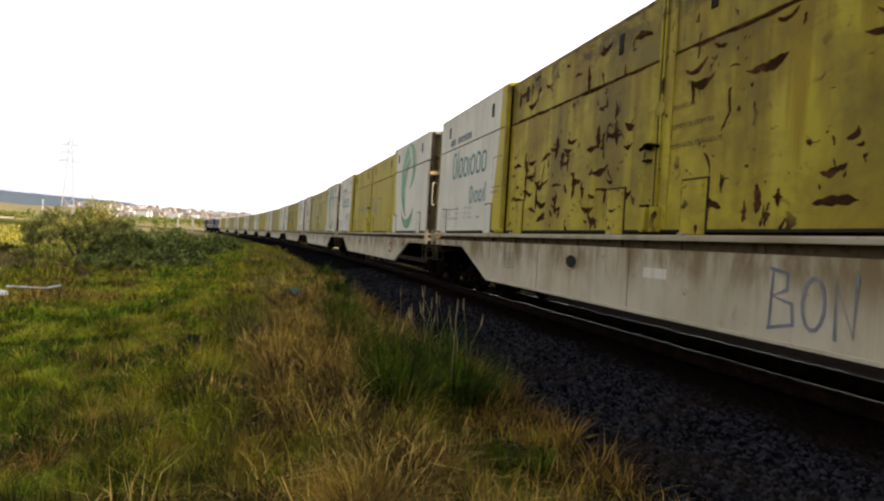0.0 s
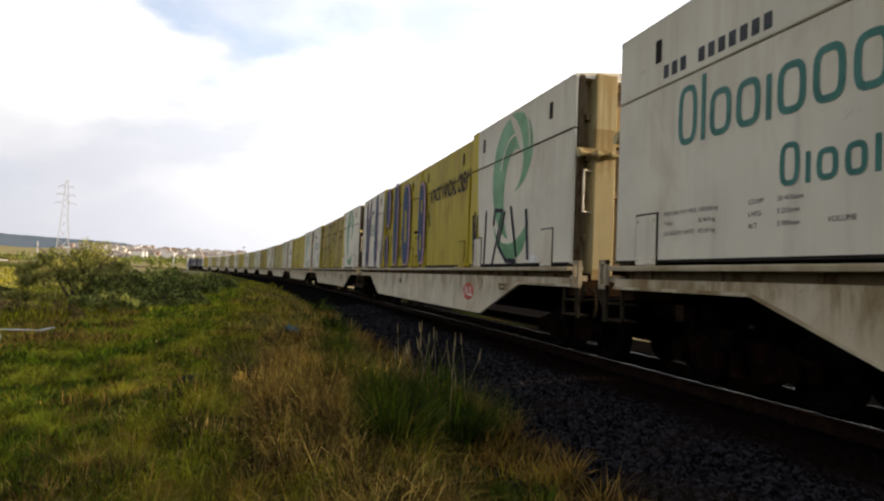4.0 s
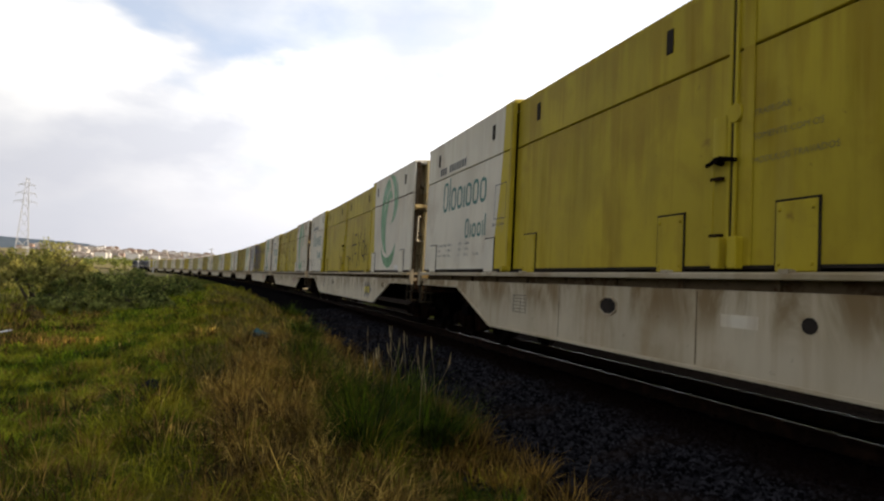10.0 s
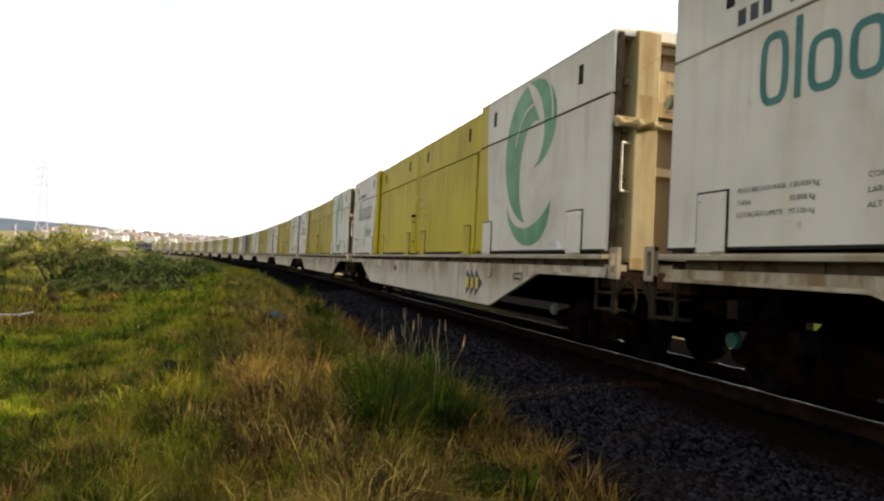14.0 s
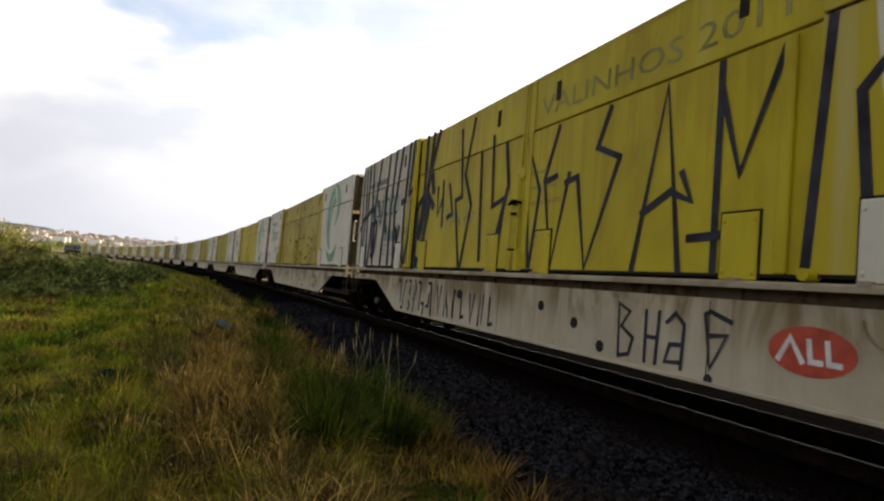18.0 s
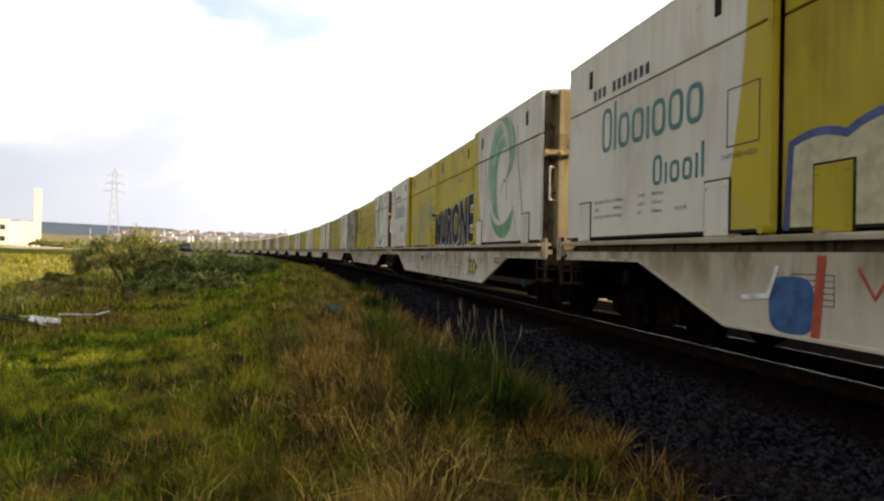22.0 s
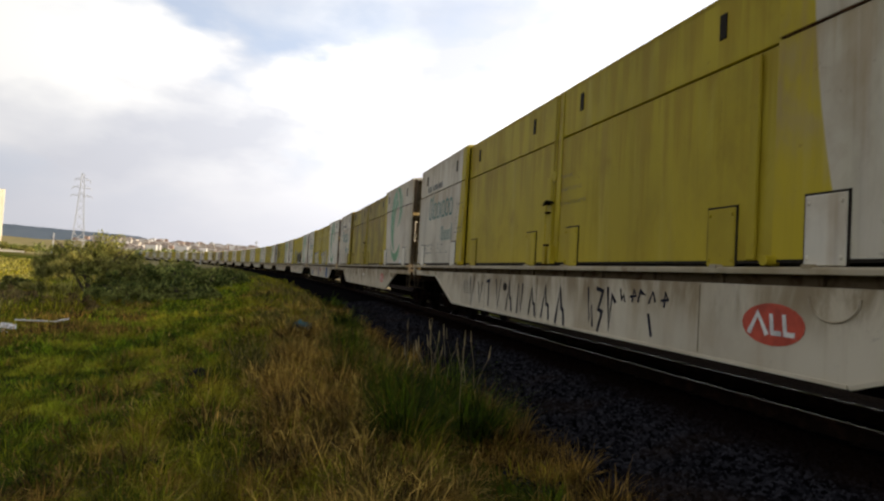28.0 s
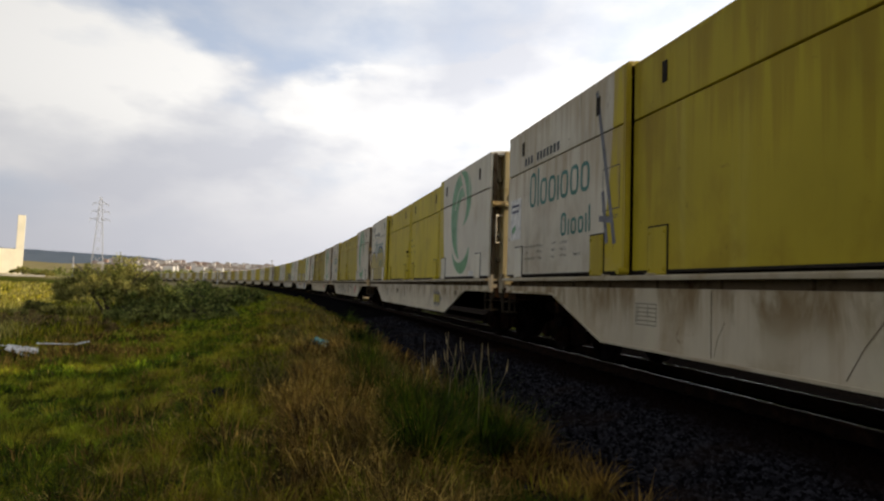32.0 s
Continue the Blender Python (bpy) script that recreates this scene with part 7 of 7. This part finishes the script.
def tree(name, x, y, height, width, mat, seed, label, clumps=60, per=90, leaf=0.11, depth=None, low=0.25):
    r = random.Random(seed)
    z = float(ground_z(np.array([x]), np.array([y]))[0]) - 0.1
    t = new(name)
    t.location = (x, y, z)
    tagged(t, label, "tree" if name == "tree" else "bush", "bushes in the field")
    bm, centres, radii = bmesh.new(), [], []
    stems = 5
    for i in range(stems):
        a = 2 * math.pi * (i + r.random()) / stems
        k = Vector((math.cos(a) * width * 0.14, math.sin(a) * (depth or width) * 0.14, height * r.uniform(0.30, 0.42)))
        rod(bm, (math.cos(a) * 0.08, math.sin(a) * 0.08, 0), k, height * 0.022, height * 0.015, 7)
        for j in range(4):
            b = a + r.uniform(-0.9, 0.9)
            e = Vector((math.cos(b) * width * r.uniform(0.25, 0.42), math.sin(b) * (depth or width) * r.uniform(0.25, 0.42), height * r.uniform(0.50, 0.88)))
            mid = k.lerp(e, 0.5) + Vector((r.uniform(-0.1, 0.1), r.uniform(-0.1, 0.1), 0.12 * height * r.random()))
            rod(bm, k, mid, height * 0.013, height * 0.009, 6)
            rod(bm, mid, e, height * 0.009, height * 0.003, 5)
    part("trunk", bm, bark, t)
    for i in range(clumps):
        a, q = r.uniform(0, 2 * math.pi), math.sqrt(r.random())
        px, py = math.cos(a) * q * width * 0.5, math.sin(a) * q * (depth or width) * 0.5
        dome = 1 - 0.75 * q * q
        pz = height * (low + (0.95 - low) * dome * r.uniform(0.35, 1.0)) * r.uniform(0.9, 1.06)
        centres.append((px, py, pz))
        radii.append(width * r.uniform(0.03, 0.075))
    v, f = leaf_cloud(centres, radii, per, leaf, seed)
    part("crown", raw_mesh("crown", v, f, mat), mat, t)
    return t


tree("tree", -9.9, 37.0, 3.75, 5.6, leaf_m, 3, "spreading tree with sunlit olive leaves in the field", 210, 130, 0.07, 5.6)
tree("bush", -7.3, 35.5, 1.9, 4.2, shrub_m, 4, "leafy olive bush beside the tree", 110, 130, 0.07)
tree("bush", -12.6, 35.0, 1.25, 2.4, leaf_m, 5, "leafy olive bush beside the tree", 60, 110, 0.07)
for i, (x, y, h, w) in enumerate(((-9.6, 27.0, 0.85, 2.6), (-8.0, 27.6, 0.7, 2.0), (-11.4, 30.0, 0.9, 2.6), (-12.6, 27.5, 0.7, 2.4))):
    tree("bush", x, y, h, w, brown_m, 50 + i, "low dry brown bush in the weeds of the field", 70, 70, 0.06, None, 0.05)
for i, (x, y, h, w) in enumerate(((-69.0, 178.0, 2.6, 5.0), (-63.0, 176.0, 2.2, 4.5), (-56.0, 180.0, 1.8, 4.0))):
    tree("bush", x, y, h, w, leaf_m, 40 + i, "low dark bush in front of the white building", 40, 40, 0.30)
for i, (x, y, h, w) in enumerate(((-4.6, 33.0, 1.2, 3.4), (-6.8, 30.5, 1.1, 3.2), (-5.2, 44.0, 1.7, 4.2), (-8.0, 46.0, 1.8, 4.0), (-4.4, 52.0, 1.6, 4.0),
                                  (-8.6, 60.0, 2.2, 5.0), (-11.0, 70.0, 2.5, 6.0))):
    tree("bush", x, y, h, w, shrub_m if i < 6 else leaf_m, 10 + i, "green shrub at the foot of the bank" if i < 6 else "scrubby olive shrub in the field", 80, 50, 0.075 + 0.0008 * y, None, 0.12)

# dry sandy strip along the far side of the track
fs, fl = np.arange(-40, 240, 2.0), np.array([2.45, 2.6, 3.0, 3.5, 3.65])
FS, FL = np.meshgrid(fs, fl, indexing="ij")
sx, sy, _ = on_line(FS, FL)
sz = np.interp(FL, PROFILE_L, PROFILE_Z) + np.array([0.02, 0.05, 0.06, 0.05, 0.02])
si = np.arange(FS.size).reshape(FS.shape)
sand_m = Nodes("pale_dry_dirt", 1.0, 0, 0.0)
grit = sand_m.noise(sand_m.position(), 3.0, 6, 0.65)
sand_m.bump(grit, 0.6, 0.05)
sand_m.done(sand_m.mix(grit, (0.26, 0.22, 0.15), (0.46, 0.41, 0.30)))
tagged(new("far_path", raw_mesh("far_path", np.stack([sx, sy, sz], -1).reshape(-1, 3), np.stack([si[:-1, :-1], si[:-1, 1:], si[1:, 1:], si[1:, :-1]], -1).reshape(-1, 4), sand_m.mat, True)), "strip of pale dry dirt beyond the track", "path", kind="structure")

# sunlit tall weeds in the field
X, Y, LL, D = scatter(5, 3200, 15, 130, 6, 40)
q = (LL < -15) & (from_track(X, Y) > -80)
blades("field_weeds", X[q], Y[q], 16, 0.35 + 0.008 * D[q], 0.55 + 0.3 * wave(X[q], Y[q], 9, 50), 0.012 + 0.0009 * D[q], 0.45, field_m, 51, "sunlit yellow-green weeds across the field")
X, Y, LL, D = scatter(6, 2600, 15, 130, 4, 40)
q = (LL < -13)
blades("field_grass", X[q], Y[q], 16, 0.4 + 0.008 * D[q], 0.5 + 0.25 * wave(X[q], Y[q], 9, 52), 0.012 + 0.0009 * D[q], 0.4, green_m, 53, "rough green grass across the field")

# ---- litter ----
def lump(name, x, y, size, mat, seed, label, cat):
    bm = bmesh.new()
    bmesh.ops.create_icosphere(bm, subdivisions=3, radius=1.0)
    r = random.Random(seed)
    off = Vector((r.random() * 9, r.random() * 9, 0))
    for v in bm.verts:
        k = 1 + 0.45 * noise.noise(v.co * 1.7 + off) + 0.18 * noise.noise(v.co * 5 + off)
        v.co = Vector((v.co.x * size[0], v.co.y * size[1], max(v.co.z, -0.35) * size[2])) * k
    ob = part(name, bm, mat)
    z = float(ground_z(np.array([x]), np.array([y]))[0])
    ob.location = (x, y, z + size[2] * 0.33)
    return tagged(ob, label, cat)


bag_black = plain_paint("black_rubber", (0.006, 0.006, 0.006), 0.95)
bag_blue = plain_paint("blue_green_plastic", (0.035, 0.11, 0.125), 0.6)
bag_white = plain_paint("dirty_white_plastic", (0.68, 0.67, 0.64), 0.5)
lump("black_boot", -0.97, 8.75, (0.15, 0.11, 0.17), bag_black, 1, "black rubber boot lying in the grass", "boot")
lump("plastic_bag", 0.52, 13.7, (0.24, 0.16, 0.24), bag_blue, 2, "crumpled blue-green plastic bag in dry weeds", "litter")
lump("plastic_bag", -6.2, 13.6, (0.14, 0.12, 0.12), bag_white, 3, "crumpled white plastic bag in the grass", "litter")
for i, (x, y, a, l, wdt, tilt) in enumerate(((-8.1, 19.6, 62, 1.7, 0.20, 10), (-6.75, 20.1, 85, 1.0, 0.14, 3), (-6.2, 20.4, 120, 0.5, 0.12, -8), (-7.3, 18.9, 40, 0.7, 0.14, 14), (-8.4, 20.6, 75, 1.3, 0.16, 5))):
    bm = bmesh.new()
    box(bm, -l / 2, l / 2, -wdt / 2, wdt / 2, 0, 0.03)
    soften(bm, 0.005)
    z = float(ground_z(np.array([x]), np.array([y]))[0])
    ob = part("board", bm, bag_white if i in (1, 2, 3) else wood_m)
    ob.matrix_basis = pose(x, y, z + 0.12, 0, tilt, a - 62)
    tagged(ob, "dirty white dumped board lying in the weeds" if i in (1, 2, 3) else "dark dumped plank lying in the weeds", "board", "dumped boards")
for x, y, l, wdt, turn, tilt, lean in ((-7.35, 19.35, 0.75, 0.42, 20, 14, 12), (-7.95, 19.9, 0.5, 0.30, -15, -8, 6)):
    bm = bmesh.new()
    box(bm, -l / 2, l / 2, -wdt / 2, wdt / 2, 0, 0.025)
    for v in bm.verts:
        v.co.z += 0.05 * v.co.x
    soften(bm, 0.006)
    ob = part("rubbish_sheet", bm, bag_white)
    ob.matrix_basis = pose(x, y, float(ground_z(np.array([x]), np.array([y]))[0]) + 0.16, tilt, lean, turn)
    tagged(ob, "white dumped sheet lying beside the planks", "litter", "dumped sheets")
X, Y, LL, D = scatter(33, 1700, 16, 36, 10, 36)
q = wave(X, Y, 3.2, 37) + 0.5 * wave(X, Y, 1.1, 38) > 0.12
X, Y = X[q], Y[q]
blades("mound_weeds", X, Y, 14, 0.25, 0.36 + 0.2 * wave(X, Y, 2, 35), 0.02, 0.7, dry_m, 36, "brown weeds round the dumped boards")

# ---- distance ----
wall_m = plain_paint("white_rendered_wall", (0.70, 0.66, 0.52), 0.8, 0, 0.06, 0.4)
pane_m = plain_paint("dark_window_glass", (0.03, 0.035, 0.04), 0.2)
block = new("apartment_building")
tagged(block, "white sunlit apartment block with a tall narrow tower", "building")
block.matrix_basis = pose(-72.8, 186.3, float(ground_z(np.array([-72.8]), np.array([186.0]))[0]) - 0.5, 0, 0, 22)
for nm, x0, x1, y0, y1, top in (("wall", -6.3, -1.2, 0.0, 9.0, 7.4), ("wall", -23.0, -6.3, -2.5, 9.0, 7.7), ("tower", -1.2, 0.6, 0.4, 2.2, 16.6)):
    bm = bmesh.new()
    box(bm, x0, x1, y0, y1, 0, top)
    soften(bm, 0.06)
    wl_ = part(nm, bm, wall_m, block)
    if nm == "wall":
        for k in range(2):
            for x in np.arange(x1 - 1.6, x0 + 0.8, -3.3):
                if x0 > -7 and x > -5.0:
                    continue
                bm = bmesh.new()
                box(bm, x - 0.55, x + 0.55, y0 - 0.05, y0 + 0.1, 2.0 + 3.0 * k, 3.3 + 3.0 * k)
                part("window", bm, pane_m, wl_)
shed = new("low_wall")
tagged(shed, "low grey boundary wall in front of the apartment block", "wall")
bm = bmesh.new()
box(bm, -30, 14, -0.12, 0.12, 0, 0.40)
part("wall", bm, plain_paint("grey_rendered_wall", (0.36, 0.34, 0.29), 0.9), shed)
shed.matrix_basis = pose(-72, 160, float(ground_z(np.array([-72.0]), np.array([160.0]))[0]) - 0.2, 0, 0, 24)

steel_m = plain_paint("galvanised_lattice_steel", (0.36, 0.37, 0.39), 0.7, 0.0)


def pylon(x, y, tall):
    t = new("lattice_pylon")
    tagged(t, "grey steel lattice power pylon beyond the field", "pylon")
    t.location = (x, y, float(ground_z(np.array([x]), np.array([y]))[0]))
    t.rotation_euler.z = radians(20)
    bm = bmesh.new()
    half = lambda z: 2.5 * (1 - z / tall) ** 1.15 + 0.55
    levels = [k * tall / 40 for k in (0, 6, 11.5, 16.5, 21, 25, 28.5, 31.5, 34.5, 37, 40)]
    for a, b in zip(levels, levels[1:]):
        for sx, sy in ((1, 1), (1, -1), (-1, -1), (-1, 1)):
            rod(bm, (sx * half(a), sy * half(a), a), (sx * half(b), sy * half(b), b), 0.10, 0.10, 4)
            nx, ny = -sy, sx
            rod(bm, (sx * half(a), sy * half(a), a), (nx * half(b), ny * half(b), b), 0.055, 0.055, 4)
            rod(bm, (nx * half(a), ny * half(a), a), (sx * half(b), sy * half(b), b), 0.055, 0.055, 4)
    part("mast", bm, steel_m, t)
    for z, w in ((tall - 11.5, 4.6), (tall - 7.5, 4.0), (tall - 3.5, 3.4)):
        bm = bmesh.new()
        for s in (-1, 1):
            for dy in (-0.5, 0.5):
                rod(bm, (s * 0.5, dy, z), (s * w, 0, z), 0.10, 0.08, 4)
            rod(bm, (s * 0.5, 0, z + 1.2), (s * w, 0, z), 0.09, 0.08, 4)
            rod(bm, (s * w, 0, z), (s * w, 0, z - 1.4), 0.07, 0.07, 5)
        part("cross_arm", bm, steel_m, t)


pylon(-97.5, 336.0, 41.0)


def pole(x, y, tall, arms=True):
    t = new("utility_pole")
    tagged(t, "slim grey utility pole beyond the train", "pole", "utility poles")
    t.location = (x, y, float(ground_z(np.array([x]), np.array([y]))[0]))
    bm = bmesh.new()
    rod(bm, (0, 0, 0), (0, 0, tall), 0.24, 0.15, 8)
    part("mast", bm, steel_m, t)
    if arms:
        bm = bmesh.new()
        box(bm, -0.9, 0.9, -0.06, 0.06, tall - 0.7, tall - 0.55)
        part("crossarm", bm, steel_m, t)


pole(-10.5, 255.0, 10.5)
pole(-37.0, 262.0, 6.0, False)
pole(-29.0, 240.0, 5.5, False)
pole(-66.0, 205.0, 6.5, False)


def town_material():
    m = Nodes("distant_house_walls", 0.9)
    ramp = m.t.nodes.new("ShaderNodeValToRGB")
    ramp.color_ramp.interpolation = "CONSTANT"
    for i, (p, c) in enumerate(((0.0, (0.44, 0.41, 0.37)), (0.22, (0.52, 0.51, 0.50)), (0.45, (0.30, 0.21, 0.17)), (0.6, (0.38, 0.33, 0.30)), (0.75, (0.60, 0.59, 0.58)), (0.9, (0.25, 0.23, 0.22)))):
        e = ramp.color_ramp.elements[i] if i < 2 else ramp.color_ramp.elements.new(p)
        e.position, e.color = p, (*c, 1)
    m.put(ramp.inputs["Fac"], m.island())
    return m.done(ramp.outputs["Color"])


town_m, roof_m = town_material(), plain_paint("weathered_roof_tiles", (0.27, 0.225, 0.20), 0.9)
rt = random.Random(4)
walls_v, roofs = bmesh.new(), bmesh.new()
places = []
for i in range(680):
    az, d = radians(rt.uniform(-9, 15)), rt.uniform(1050, 2100)
    places.append((-math.sin(az) * d, math.cos(az) * d))
for i in range(60):
    az, d = radians(rt.uniform(14, 26)), rt.uniform(1500, 2200)
    places.append((-math.sin(az) * d, math.cos(az) * d))
pz = ground_z(np.array([p[0] for p in places]), np.array([p[1] for p in places]))
for (x, y), z in zip(places, pz):
    w, l, h = rt.uniform(4, 9), rt.uniform(4, 9), rt.choice((4, 5, 6.5, 8, 11))
    box(walls_v, x - w, x + w, y - l, y + l, z - 2, z + h)
    prism(roofs, [(x - w - 0.5, z + h), (x + w + 0.5, z + h), (x, z + h + 2.2)], y - l, y + l, "y")
town = tagged(part("distant_town", walls_v, town_m), "far hillside town of pale and brick houses", "town", kind="stuff")
tagged(part("distant_roofs", roofs, roof_m), "clay roofs of the far hillside town", "roofs", kind="stuff")

# the ridge's blue-grey holds the distance haze in its base colour
wood_far = Nodes("hazed_wooded_hill", 1.0, 0, 0.0)
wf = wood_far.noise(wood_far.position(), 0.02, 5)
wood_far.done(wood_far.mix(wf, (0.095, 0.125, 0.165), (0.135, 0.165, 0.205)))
az = np.radians(np.linspace(10.4, 60, 140))
crest = np.interp(np.degrees(az), [10.4, 11.2, 12.5, 16, 21, 26, 40, 60], [1.15, 1.60, 1.74, 1.80, 1.92, 2.0, 2.1, 1.6])
rows = []
for d, k in ((2400, 0.0), (2600, 0.55), (2800, 1.0), (3200, 1.0), (3500, 0.3)):
    zz = d * np.tan(np.radians(crest)) * k * (2800 / d if k == 1.0 and d > 2800 else 1) + 2.0 * bumps(np.degrees(az) * 30, d + 0 * az, 20, 3) * (k > 0.9)
    rows.append(np.stack([-np.sin(az) * d, np.cos(az) * d, zz + EYE_Z], -1))
hv = np.stack(rows, 1)
hi = np.arange(hv.shape[0] * hv.shape[1]).reshape(hv.shape[:2])
hf = np.stack([hi[:-1, :-1], hi[:-1, 1:], hi[1:, 1:], hi[1:, :-1]], -1).reshape(-1, 4)
tagged(new("backdrop", raw_mesh("backdrop", hv.reshape(-1, 3), hf, wood_far.mat, True)), "long wooded ridge on the horizon in haze blue-grey", "hill", kind="structure")

# dark tree belt below the town
cs, rd = [], []
for i in range(420):
    a, d = radians(rt.uniform(-6, 24)), rt.uniform(420, 1300)
    if d < 700 and rt.random() < 0.5:
        continue
    x, y = -math.sin(a) * d, math.cos(a) * d
    cs.append((x, y, 0.0))
    rd.append(rt.uniform(2.2, 4.5))
gz = ground_z(np.array([c[0] for c in cs]), np.array([c[1] for c in cs]))
cs = [(c[0], c[1], z + r * 0.8) for c, z, r in zip(cs, gz, rd)]
v, f = leaf_cloud(cs, rd, 60, 1.3, 8)
tagged(new("far_trees", raw_mesh("far_trees", v, f, shrub_m)), "dark scattered trees below the far town", "trees", kind="stuff")


# ---- what moves ----
def motions():
    times = [0.0] + [float(t) for t in range(1, 33)]
    for thing, n in WAGONS + LOCOS:
        rows = []
        for t in times:
            x, y, h = on_line(train_s(t, n))
            rows.append((t, pose(x, y, 0, 0, 0, math.degrees(h))))
        walk(thing, rows)
    # all wheels turn alike: a front and a rear axle are keyed, the others take over their turn
    spin = [k / 15 for k in range(481)]
    for f in (-1, 1):
        first = WHEELS[f][0]
        walk(first, [(t, pose(0, f * 0.9, 0.42, -math.degrees((train_s(t, 0) - train_s(0, 0)) / 0.42))) for t in spin])
        for other in WHEELS[f][1:]:
            other.rotation_mode = "QUATERNION"
            keys = other.animation_data_create()
            keys.action = first.animation_data.action
            keys.action_slot = first.animation_data.action_slot


motions()
